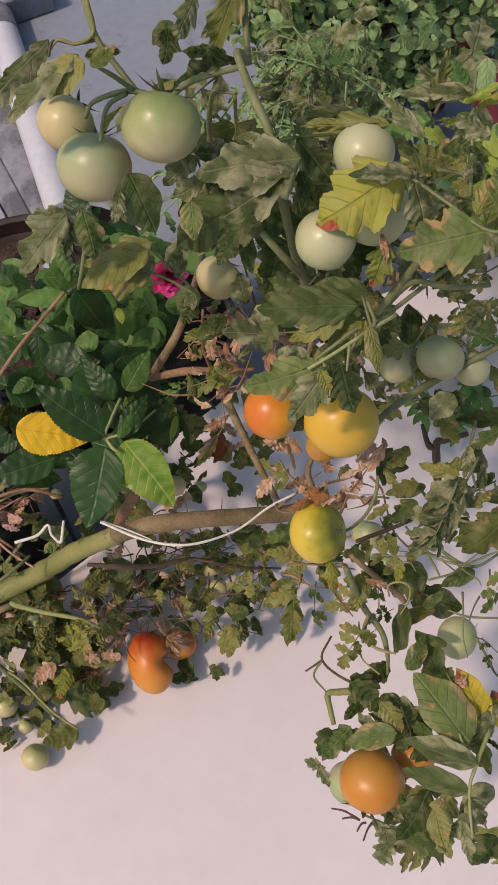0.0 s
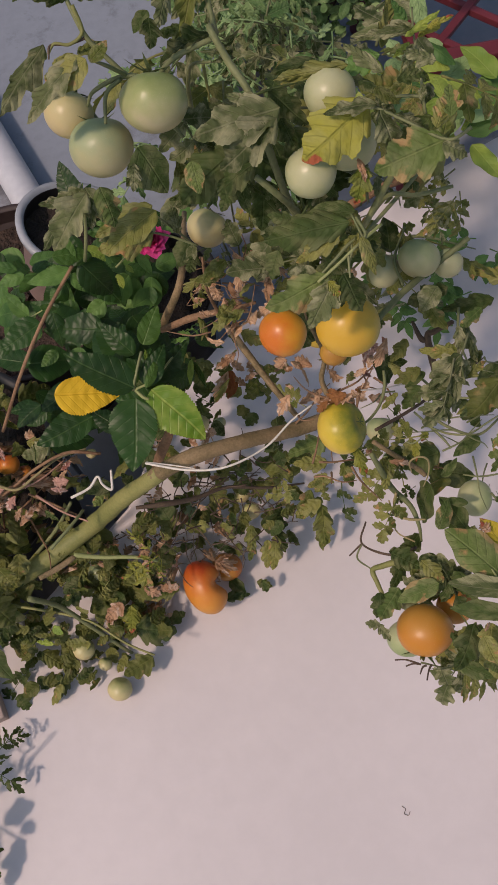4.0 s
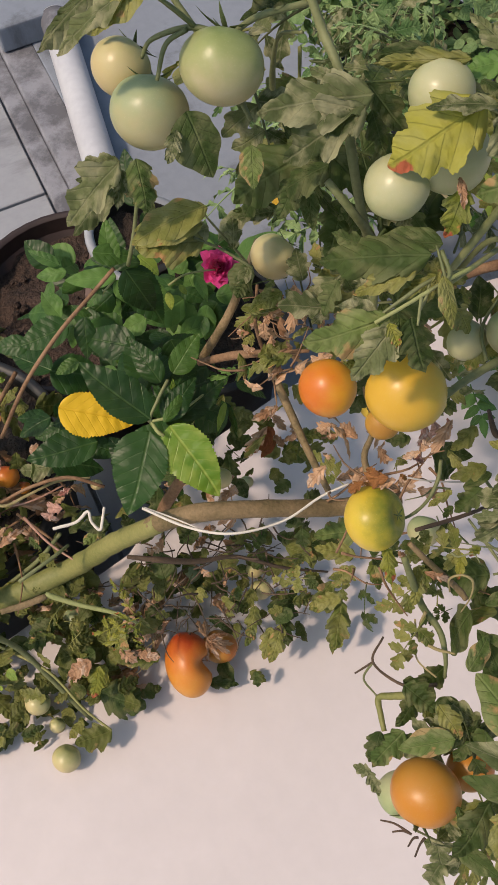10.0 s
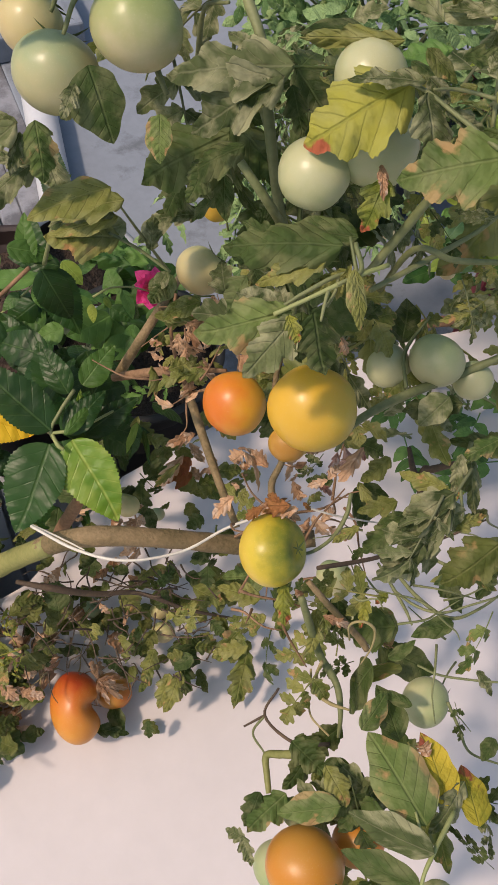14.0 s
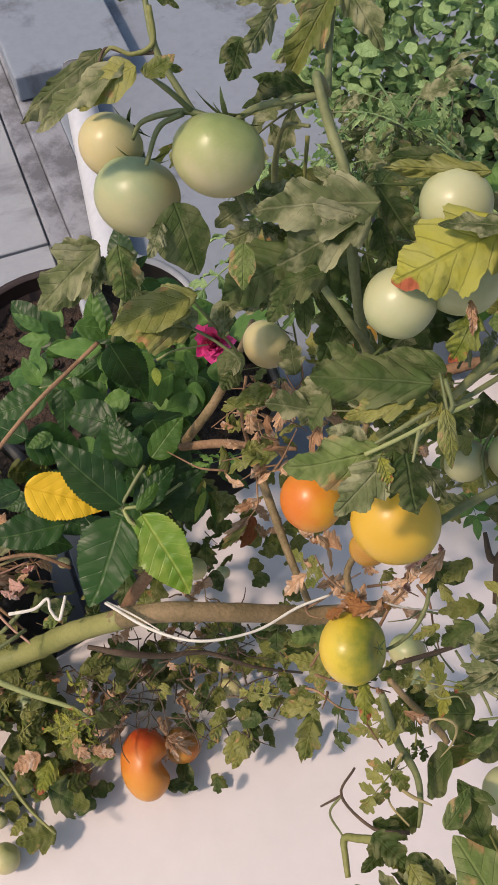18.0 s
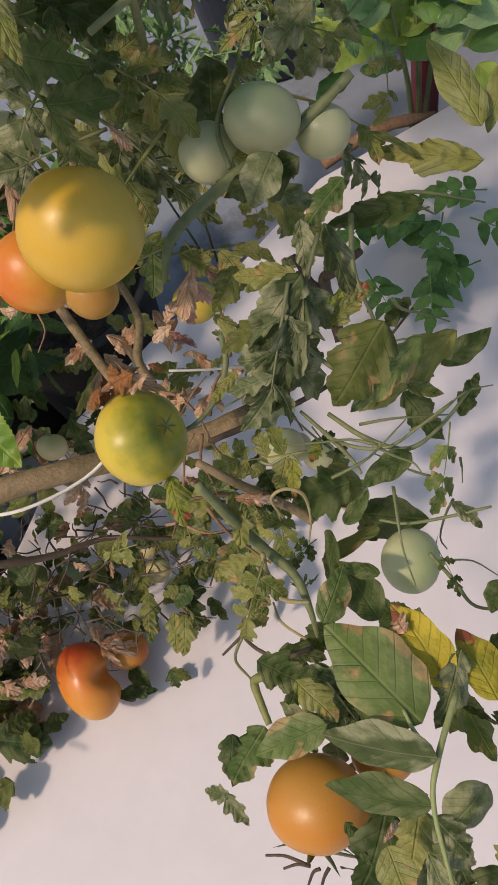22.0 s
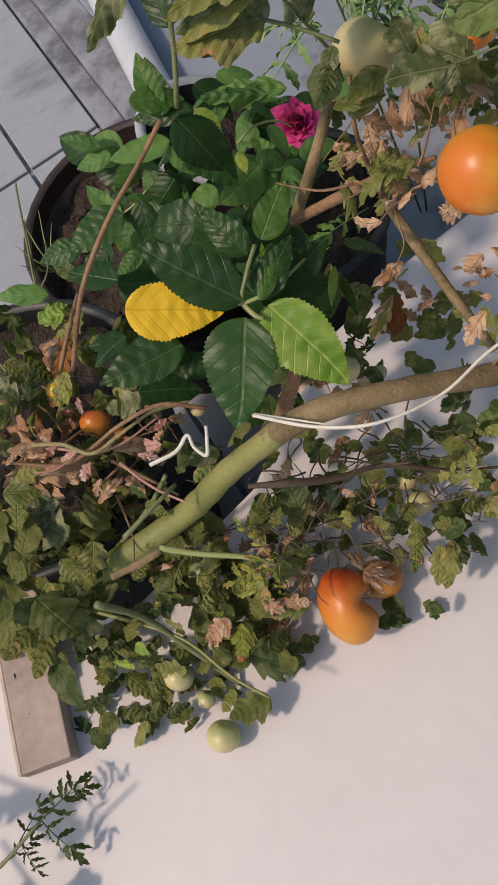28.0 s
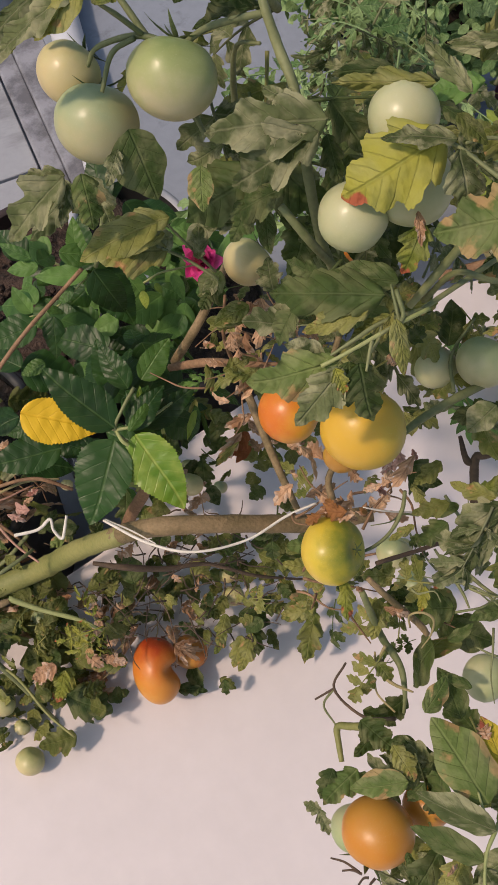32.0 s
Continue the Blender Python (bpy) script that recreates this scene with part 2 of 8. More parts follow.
M["leaf_gold"] = leaf_mat("leaf_golden", (0.66, 0.42, 0.02), (0.78, 0.50, 0.03), (0.70, 0.40, 0.02), rough=0.45, ribs=7.0)
M["leaf_hib_mid"] = leaf_mat("leaf_hibiscus_young", (0.030, 0.080, 0.012), (0.075, 0.155, 0.028), (0.15, 0.24, 0.07), rough=0.45, through=0.16, vein_mix=0.35)
M["leaf_olive"] = leaf_mat("leaf_tomato_olive", (0.045, 0.062, 0.014), (0.155, 0.165, 0.045), (0.22, 0.22, 0.09), (0.26, 0.17, 0.07), 0.0, dust=0.3, rough=0.62, dust_col=(0.27, 0.26, 0.13))
M["leaf_pink"] = leaf_mat("leaf_dry_pinkish", (0.26, 0.10, 0.08), (0.58, 0.36, 0.30), (0.30, 0.14, 0.10), (0.62, 0.46, 0.40), 0.3, rough=0.85, through=0.1)
M["leaf_red"] = leaf_mat("leaf_withered_red", (0.16, 0.035, 0.020), (0.34, 0.085, 0.045), (0.24, 0.08, 0.05), rough=0.6, through=0.25)
M["leaf_flame"] = leaf_mat("leaf_scorched", (0.13, 0.17, 0.025), (0.46, 0.36, 0.04), (0.30, 0.28, 0.08), (0.26, 0.07, 0.045), -0.10, rough=0.6, tip=0.75, rim=0.2)
M["leaf_brown"] = leaf_mat("leaf_dry_rust", (0.20, 0.075, 0.03), (0.38, 0.17, 0.07), (0.22, 0.10, 0.05), rough=0.8, through=0.3)
M["petal"] = leaf_mat("petal_pink", (0.62, 0.02, 0.20), (0.82, 0.10, 0.38), (0.70, 0.05, 0.28), rough=0.5, ribs=3.0)
M["leaf_rose"] = leaf_mat("leaf_rose", (0.020, 0.072, 0.015), (0.12, 0.235, 0.055), (0.18, 0.30, 0.09), rough=0.5, ribs=5.0, vein_mix=0.2)
M["leaf_bush"] = leaf_mat("leaf_bush", (0.07, 0.15, 0.05), (0.32, 0.45, 0.20), (0.34, 0.46, 0.24), rough=0.6)
M["leaf_lime"] = leaf_mat("leaf_lime", (0.15, 0.25, 0.04), (0.32, 0.39, 0.07), (0.34, 0.40, 0.12), rough=0.5)
M["stem"] = plain("stem_green", (0.10, 0.125, 0.045), (0.20, 0.215, 0.095), 18.0, 0.6, 0.5, 0.001, fine=240.0)
M["stem_pale"] = plain("stem_pale_green", (0.20, 0.24, 0.08), (0.30, 0.32, 0.13), 18.0, 0.6, 0.4, 0.001, fine=240.0)
M["stem_olive"] = plain("stem_olive", (0.15, 0.165, 0.045), (0.26, 0.25, 0.085), 14.0, 0.6, 0.6, 0.001, fine=260.0)
M["stem_tan"] = plain("stem_tan", (0.20, 0.17, 0.07), (0.36, 0.30, 0.15), 30.0, 0.75, 0.6, 0.001, fine=300.0)
M["stem_bark"] = plain("stem_bark", (0.11, 0.085, 0.035), (0.27, 0.19, 0.10), 26.0, 0.75, 0.8, 0.0015, fine=320.0)
M["stem_brown"] = plain("stem_brown", (0.13, 0.07, 0.035), (0.30, 0.18, 0.10), 22.0, 0.8, 0.6, 0.001, fine=300.0)
M["stem_pinkish"] = plain("stem_dry_pinkish", (0.26, 0.14, 0.10), (0.46, 0.28, 0.21), 24.0, 0.8, 0.6, 0.001, fine=300.0)
M["stem_dark"] = plain("stem_dark", (0.05, 0.035, 0.025), (0.12, 0.08, 0.05), 22.0, 0.8, 0.6, 0.001, fine=300.0)
M["calyx"] = plain("calyx_green", (0.05, 0.08, 0.025), (0.12, 0.16, 0.06), 40.0, 0.7, 0.3, 0.001, fine=200.0)
M["string"] = plain("string_white", (0.55, 0.52, 0.46), (0.72, 0.69, 0.62), 60.0, 0.8, 0.6, 0.0006, fine=700.0)
M["slab"] = plain("slab_white_paint", (0.57, 0.53, 0.535), (0.62, 0.575, 0.58), 3.0, 0.55, 0.12, 0.002, fine=40.0)
M["pipe"] = plain("pipe_white_plastic", (0.44, 0.455, 0.50), (0.54, 0.555, 0.59), 6.0, 0.4, 0.05, 0.001)
M["pot_grey"] = plain("pot_grey_plastic", (0.26, 0.28, 0.31), (0.38, 0.40, 0.44), 9.0, 0.5, 0.1, 0.001)
M["pot_brown"] = plain("pot_brown_plastic", (0.020, 0.012, 0.011), (0.045, 0.028, 0.026), 9.0, 0.6, 0.2, 0.001)
M["pot_pink"] = plain("pot_terracotta", (0.30, 0.20, 0.18), (0.38, 0.27, 0.24), 9.0, 0.7, 0.2, 0.001)
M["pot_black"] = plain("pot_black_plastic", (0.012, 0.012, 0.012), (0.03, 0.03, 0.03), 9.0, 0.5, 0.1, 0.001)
M["pot_blue"] = plain("pot_blue_plastic", (0.008, 0.012, 0.026), (0.016, 0.023, 0.042), 9.0, 0.4, 0.1, 0.001)
M["soil"] = plain("soil", (0.014, 0.009, 0.007), (0.075, 0.048, 0.036), 30.0, 0.95, 1.0, 0.01, fine=120.0)
M["soil_dark"] = plain("soil_dark", (0.015, 0.011, 0.009), (0.05, 0.035, 0.026), 25.0, 0.95, 1.0, 0.01, fine=120.0)
M["wood"] = plain("board_weathered", (0.28, 0.21, 0.18), (0.40, 0.32, 0.28), 10.0, 0.75, 0.3, 0.001, fine=90.0)
M["wood_edge"] = plain("board_cut_edge", (0.42, 0.33, 0.26), (0.56, 0.46, 0.38), 30.0, 0.85, 0.4, 0.001, fine=160.0)
M["chair"] = plain("chair_maroon_plastic", (0.10, 0.014, 0.02), (0.15, 0.025, 0.035), 9.0, 0.4, 0.05, 0.001)
M["cloth_red"] = plain("cloth_red", (0.50, 0.02, 0.05), (0.62, 0.05, 0.10), 30.0, 0.8, 0.3, 0.001)


def wall_paint(name, base, dirt, amount, streak=(3.0, 3.0, 1.0)):
    """Weathered lime paint with grey stains and flaking."""
    m, n, l, p = mat(name, 0.75)
    c = n.new("ShaderNodeTexCoord")
    mp = n.new("ShaderNodeMapping")
    mp.inputs["Scale"].default_value = streak
    l.new(c.outputs["Object"], mp.inputs[0])
    k = n.new("ShaderNodeTexNoise")
    k.inputs["Scale"].default_value, k.inputs["Detail"].default_value, k.inputs["Roughness"].default_value = 2.2, 9.0, 0.68
    l.new(mp.outputs[0], k.inputs["Vector"])
    blot = ramp(n, l, k.outputs["Fac"], 0.62 - amount * 0.2, 0.74 - amount * 0.2)
    fine = ramp(n, l, tex(n, l, 45.0, 5.0), 0.4, 0.75)
    col = mix(n, l, math_node(n, l, "MULTIPLY", blot, 0.8), base, dirt)
    col = mix(n, l, math_node(n, l, "MULTIPLY", fine, 0.18), col, dirt)
    l.new(col, p.inputs["Base Color"])
    bump(n, l, p, math_node(n, l, "ADD", k.outputs["Fac"], math_node(n, l, "MULTIPLY", tex(n, l, 70.0), 0.3)), 0.3, 0.004)
    return m


# whitewash base pulled dark and blue: open shade put into the colour
M["wall"] = wall_paint("wall_shade_blue_whitewash", (0.22, 0.252, 0.305), (0.10, 0.11, 0.13), 0.40)
M["curb"] = wall_paint("curb_dirty_plaster", (0.26, 0.27, 0.305), (0.08, 0.08, 0.092), 0.9)
M["tile"] = wall_paint("tile_white_marble", (0.30, 0.318, 0.35), (0.15, 0.155, 0.172), 0.40, (0.7, 2.2, 1.0))
M["grout"] = plain("grout_dark", (0.14, 0.15, 0.17), (0.26, 0.28, 0.32), 30.0, 0.9, 0.4, 0.002)


# ---- building blocks ----
def part(name, me, material, parent=None, label="", m=None):
    if isinstance(me, bmesh.types.BMesh):
        bm, me = me, bpy.data.meshes.new(name)
        bm.to_mesh(me)
        bm.free()
    if material is not None and not me.materials:
        me.materials.append(material)
    ob = new(name, me)
    if parent is not None:
        ob.parent = parent
    if m is not None:
        ob.matrix_basis = m
    if label:
        tagged(ob, label)
    return ob


def thing(name, label, category, group="", kind="", at=(0, 0, 0)):
    ob = new(name)
    ob.empty_display_size = 0.02
    ob.location = at
    return tagged(ob, label, category, group, kind)


def mesh(name, verts, faces, material=None, uvs=None, smooth=True):
    me = bpy.data.meshes.new(name)
    me.from_pydata(verts, [], faces)
    if uvs is not None:
        layer = me.uv_layers.new(name="UVMap")
        for lp in me.loops:
            layer.data[lp.index].uv = uvs[lp.vertex_index]
    if smooth:
        me.polygons.foreach_set("use_smooth", [True] * len(me.polygons))
    if material:
        me.materials.append(material)
    return me


def spline(pts, steps=6):
    """A smooth line through points (x, y, z, radius)."""
    p = [Vector(q) for q in pts]
    p = [p[0] * 2 - p[1]] + p + [p[-1] * 2 - p[-2]]
    out = []
    for i in range(1, len(p) - 2):
        a, b, c, d = p[i - 1:i + 3]
        for k in range(steps):
            t = k / steps
            out.append(0.5 * ((2 * b) + (c - a) * t + (2 * a - 5 * b + 4 * c - d) * t * t + (3 * b - a - 3 * c + d) * t ** 3))
    out.append(p[-2])
    return out


def tube(pts, steps=6, sides=8, wobble=0.0, seed=0):
    """Vertices and faces of a round, tapering stem along pts."""
    r = random.Random(seed)
    line = spline([(*q[:3], q[3] if len(q) > 3 else 0.003) for q in pts], steps)
    verts, faces = [], []
    side = Vector((1, 0, 0))
    for i, q in enumerate(line):
        a = Vector(line[max(i - 1, 0)][:3])
        b = Vector(line[min(i + 1, len(line) - 1)][:3])
        d = (b - a).normalized()
        side = (side - d * side.dot(d)).normalized()
        up = d.cross(side)
        rad = max(abs(q[3]), 0.0004) * (1 + wobble * r.uniform(-1, 1))
        for k in range(sides):
            w = 2 * math.pi * k / sides
            verts.append(Vector(q[:3]) + (side * math.cos(w) + up * math.sin(w)) * rad)
        if i:
            s0 = (i - 1) * sides
            for k in range(sides):
                faces.append((s0 + k, s0 + (k + 1) % sides, s0 + sides + (k + 1) % sides, s0 + sides + k))
    n = len(line)
    faces.append(tuple(reversed(range(sides))))
    faces.append(tuple(range((n - 1) * sides, n * sides)))
    return [tuple(v) for v in verts], faces


def stem(parent, name, material, *pts, sides=8, wobble=0.06, label=""):
    v, f = tube(pts, 6, sides, wobble, len(bpy.data.objects))
    return part(name, mesh(name, v, f, M[material]), None, parent, label)


def box(sx, sy, sz, bevel=0.004, seg=2):
    bm = bmesh.new()
    bmesh.ops.create_cube(bm, size=1.0)
    bmesh.ops.scale(bm, vec=(sx, sy, sz), verts=bm.verts)
    if bevel:
        bmesh.ops.bevel(bm, geom=bm.edges[:], offset=bevel, segments=seg, affect="EDGES", profile=0.6)
    return bm


def prism(outline, z0, z1, bevel=0.0):
    bm = bmesh.new()
    low = [bm.verts.new((x, y, z0)) for x, y in outline]
    face = bm.faces.new(low)
    up = bmesh.ops.extrude_face_region(bm, geom=[face])
    bmesh.ops.translate(bm, vec=(0, 0, z1 - z0), verts=[g for g in up["geom"] if isinstance(g, bmesh.types.BMVert)])
    bmesh.ops.recalc_face_normals(bm, faces=bm.faces[:])
    if bevel:
        bmesh.ops.bevel(bm, geom=[e for e in bm.edges if e.verts[0].co.z > (z0 + z1) / 2 and e.verts[1].co.z > (z0 + z1) / 2], offset=bevel, segments=3, affect="EDGES")
    return bm


def lathe(profile, sides=40):
    verts, faces = [], []
    for r, z in profile:
        for k in range(sides):
            w = 2 * math.pi * k / sides
            verts.append((r * math.cos(w), r * math.sin(w), z))
    for i in range(len(profile) - 1):
        for k in range(sides):
            a, b = i * sides + k, i * sides + (k + 1) % sides
            faces.append((a, b, b + sides, a + sides))
    return verts, faces


# ---- leaf blades: unit length along +y, seen from +z ----
def blade(width, lobes, depth, droop, fold, curl, seed, seg=20, power=0.8, wave=0.02, teeth=0.0, quilt=0.0, ribs=6.0, cols=2):
    """One blade as vertices, faces and uv. lobes: rounded lobes along each side; depth: how deep they cut;
    teeth: fine serration; quilt: how far the blade swells up between its side veins."""
    r = random.Random(seed)
    verts, faces, uvs = [], [], []
    ph = [r.uniform(0, 1), r.uniform(0, 1)]
    uneven = [r.uniform(0.82, 1.12), r.uniform(0.82, 1.12)]
    bend = r.uniform(-0.14, 0.14)
    across = [k / cols for k in range(-cols, cols + 1)]
    prev = None
    for i in range(seg + 1):
        u = i / seg
        base = width * math.sin(math.pi * min(u ** power, 1.0)) ** 0.8 if 0 < u < 1 else 0.0
        row = []
        for s in across:
            k = 1 if s > 0 else 0
            a = (u * lobes + ph[k]) % 1.0
            cut = (0.5 + 0.5 * math.cos(2 * math.pi * a)) ** 1.6
            saw = (u * lobes * 4.3 + ph[k] * 3) % 1.0
            w = base * uneven[k] * (1 - depth * cut * abs(s) ** 2 * (1.0 - 0.55 * u)) - base * teeth * saw * abs(s) ** 4
            x = s * (w + (0.004 if u in (0.0, 1.0) else 0))
            along = u - abs(x) * 0.8
            puff = -math.cos(2 * math.pi * (along * ribs - 0.5)) * (1 - abs(s) ** 3) * min(1.0, abs(s) * 4)
            z = -droop * u * u + abs(x) * fold - abs(x) * abs(s) * abs(curl) * 0.5 + curl * x * abs(x) + wave * math.sin(u * 13 + s * 3 + ph[0] * 6) * abs(s) * base / width + quilt * puff
            y = u * (1 - 0.3 * droop * u) + (0.16 * depth * (1 - cut) + 0.10 * teeth * (1 - saw)) * abs(s) ** 2 * base / width
            row.append(len(verts))
            verts.append((x + bend * u * u * (1 - u) * 2, y, z))
            uvs.append((0.5 + x, u))
        if prev:
            for k in range(2 * cols):
                faces.append((prev[k], prev[k + 1], row[k + 1], row[k]))
        prev = row
    return verts, faces, uvs


def joined(pieces):
    """Pieces (verts, faces, uvs, matrix) as one."""
    V, F, U = [], [], []
    for v, f, u, m in pieces:
        o = len(V)
        V += [tuple(m @ Vector(q)) for q in v]
        F += [tuple(i + o for i in q) for q in f]
        U += u
    return V, F, U


def compound(seed, pairs=2, droop=0.35, crinkle=0.0, base=(0.32, 2.6, 0.50)):
    """A tomato leaf: a drooping rachis with paired lobed leaflets and one at the end."""
    r = random.Random(seed)
    pieces = []
    line = [(0, u, -droop * u * u, 0.014 * (1.15 - u)) for u in (0, 0.2, 0.4, 0.6, 0.75)]
    v, f = tube(line, 2, 5)
    pieces.append((v, f, [(0.5, 0.3)] * len(v), Matrix()))

    def one(u, angle, size):
        b = blade(base[0] * r.uniform(0.85, 1.15), base[1], base[2], r.uniform(0.1, 0.45) + crinkle, r.uniform(-0.3, 0.35), r.uniform(-0.5, 0.5), r.random(), 18, 0.66, 0.03 + crinkle * 0.1, 0.10, 0.014, 5.0, 2)
        m = Matrix.Translation((0, u, -droop * u * u)) @ Euler((r.uniform(-0.35, 0.15) - droop * u, r.uniform(-0.4, 0.4), angle)).to_matrix().to_4x4() @ Matrix.Scale(size, 4)
        pieces.append((*b, m))

    for i in range(pairs):
        u = 0.25 + 0.42 * i / max(pairs - 1, 1)
        for s in (-1, 1):
            one(u + r.uniform(-0.04, 0.04), s * r.uniform(0.9, 1.35), r.uniform(0.30, 0.46))
    one(0.74, r.uniform(-0.15, 0.15), r.uniform(0.42, 0.55))
    return joined(pieces)


def aim(base, tip, normal=(0, 0, 1), width=1.0):
    """Pose of a unit blade from base to tip, its face turned to normal."""
    b, t = Vector(base), Vector(tip)
    y = t - b
    size = y.length
    y = y.normalized()
    z = Vector(normal)
    z = z - y * z.dot(y)
    if z.length < 1e-4:
        z = y.orthogonal()
    z.normalize()
    x = y.cross(z)
    m = Matrix((x, y, z)).transposed().to_4x4()
    return Matrix.Translation(b) @ m @ Matrix.Diagonal((size * width, size, size, 1))


SHAPES = {}
for k in range(5):
    SHAPES["t%d" % k] = blade(0.36, (2.6, 3.2, 2.2, 2.8, 3.6)[k], (0.46, 0.36, 0.42, 0.50, 0.34)[k], 0.14 + 0.07 * k, (-0.25, 0.22, 0.10, 0.3, -0.2)[k], (0.3, -0.4, 0.5, 0.2, -0.6)[k], 10 + k, 44, 0.62, 0.05, 0.10, 0.030, 6.0, 4)
for k in range(3):
    SHAPES["h%d" % k] = blade(0.36, 5.4, 0.03, 0.12 + 0.12 * k, (0.16, 0.10, -0.1)[k], (-0.2, 0.3, 0.0)[k], 30 + k, 96, 0.66, 0.018, 0.075, 0.009, 6.0, 3)
for k in range(3):
    SHAPES["r%d" % k] = blade(0.38, 2.2, 0.16, 0.12 + 0.1 * k, (0.2, 0.0, -0.2)[k], (0.2, -0.2, 0.3)[k], 40 + k, 26, 0.70, 0.03, 0.0, 0.010, 5.0, 3)
for k in range(3):
    SHAPES["d%d" % k] = blade(0.26, 4, 0.5, 0.5 + 0.3 * k, (0.9, -0.8, 0.6)[k], (1.8, -1.6, 2.2)[k], 50 + k, 18, 0.75, 0.09, 0.1, 0.03, 4.0, 2)
for k in range(6):
    SHAPES["c%d" % k] = compound(60 + k, 2 + k % 2, 0.25 + 0.1 * (k % 3))
for k in range(3):
    SHAPES["f%d" % k] = compound(80 + k, 3, 0.3, 0.25, (0.17, 3, 0.55))
for k in range(2):
    SHAPES["s%d" % k] = compound(90 + k, 3, 0.15, 0.0, (0.30, 1, 0.0))
for k in range(3):
    SHAPES["o%d" % k] = blade(0.34, 5.0, 0.03, 0.12 + 0.1 * k, (0.25, 0.1, -0.15)[k], (0.1, -0.2, 0.2)[k], 44 + k, 44, 0.72, 0.02, 0.07, 0.008, 5.0, 3)
SHAPES["b0"] = blade(0.34, 1, 0.0, 0.16, 0.2, 0.2, 95, 10, 0.8, 0.03)
SHAPES["b1"] = blade(0.30, 1, 0.0, 0.26, -0.2, -0.2, 96, 10, 0.8, 0.03)
MESHES = {}


def leaf_mesh(shape, material):
    key = shape, material
    if key not in MESHES:
        v, f, u = SHAPES[shape]
        MESHES[key] = mesh("leaf", v, f, M[material], u)
    return MESHES[key]


def leaf(parent, shape, material, base, tip, width=1.0, normal=(0, -0.42, 0.9), name="leaf", label=""):
    return part(name, leaf_mesh(shape, material), None, parent, label, aim(base, tip, normal, width))


def tuft(name, parent, material, shapes, rnd, spots, size, label="", lift=0.5, droop=0.3):
    """Many leaves as one piece of foliage: spots are (x, y, z)."""
    pieces = []
    for s in spots:
        d = Vector((rnd.gauss(0, 1), rnd.gauss(0, 1), rnd.gauss(0, 0.5) - droop)).normalized() * size * rnd.uniform(0.6, 1.25)
        nrm = Vector((rnd.gauss(0, 0.5), rnd.gauss(-0.3, 0.5), 1.0))
        v, f, u = SHAPES[rnd.choice(shapes)]
        pieces.append((v, f, u, aim(s, Vector(s) + d, nrm)))
    v, f, u = joined(pieces)
    ob = part(name, mesh(name, v, f, M[material], u), None, parent, label)
    return ob


def scatter(rnd, centre, radii, count):
    out = []
    while len(out) < count:
        q = Vector((rnd.uniform(-1, 1), rnd.uniform(-1, 1), rnd.uniform(-1, 1)))
        if q.length < 1:
            out.append((centre[0] + q.x * radii[0], centre[1] + q.y * radii[1], centre[2] + q.z * radii[2]))
    return out


def foliage(parent, c, ax, ay, az, count, shapes, mats, size, seed, fall=0.4, single=True, face=(0, -0.4, 0.9), name="foliage"):
    """Leaves spread through a slanted box (centre and three half axes), each hanging a little; single: each one a part, else one piece of foliage."""
    r = random.Random(seed)
    c, ax, ay, az = (Vector(q) for q in (c, ax, ay, az))
    bins = {}
    for _ in range(count):
        p = c + ax * r.uniform(-1, 1) + ay * r.uniform(-1, 1) + az * r.uniform(-1, 1)
        for _ in range(9):
            if p.z > SLAB + 0.012 or p.y > 0.73:
                break
            p = c + ax * r.uniform(-1, 1) + ay * r.uniform(-1, 1) + az * r.uniform(-1, 1)
        else:
            continue
        d = (ax.normalized() * r.gauss(0, 1) + ay.normalized() * (r.gauss(0, 0.8) + fall) + Vector((0, 0, -0.25 + r.gauss(0, 0.35)))).normalized() * size * r.uniform(0.55, 1.25)
        n = Vector(face) + Vector((r.gauss(0, 0.45), r.gauss(0, 0.45), r.gauss(0, 0.2)))
        k, shape = r.choice(mats), r.choice(shapes)
        if p.y < 0.73:
            d.z = max(d.z, SLAB + 0.01 - p.z)
        w = r.uniform(0.8, 1.15)
        if single:
            leaf(parent, shape, k, p, p + d, w, n)
        else:
            bins.setdefault(k, []).append((*SHAPES[shape], aim(p, p + d, n, w)))
    for k, pieces in bins.items():
        v, f, u = joined(pieces)
        tagged(part(name, mesh(name, v, f, M[k], u), None, parent), kind="stuff")


def twigs(parent, c, ax, ay, az, count, radius, material, seed, length=0.1):
    """Fine crossing twigs in a slanted box, as one piece."""
    r = random.Random(seed)
    c, ax, ay, az = (Vector(q) for q in (c, ax, ay, az))
    V, F = [], []
    for _ in range(count):
        p = c + ax * r.uniform(-1, 1) + ay * r.uniform(-1, 1) + az * r.uniform(-1, 1)
        d = (ax.normalized() * r.gauss(0, 1) + ay.normalized() * r.gauss(0, 0.7) + az.normalized() * r.gauss(0, 0.4)).normalized() * length * r.uniform(0.4, 1.3)
        q = [p]
        for k in range(3):
            q.append(q[-1] + d / 3 + Vector((r.gauss(0, 1), r.gauss(0, 1), r.gauss(0, 1))) * length * 0.07)
        v, f = tube([(*a, radius * (1.2 - 0.25 * i)) for i, a in enumerate(q)], 3, 5)
        o = len(V)
        V += v
        F += [tuple(i + o for i in g) for g in f]
    tagged(part("twig_tangle", mesh("twig_tangle", V, F, M[material]), None, parent), kind="stuff")


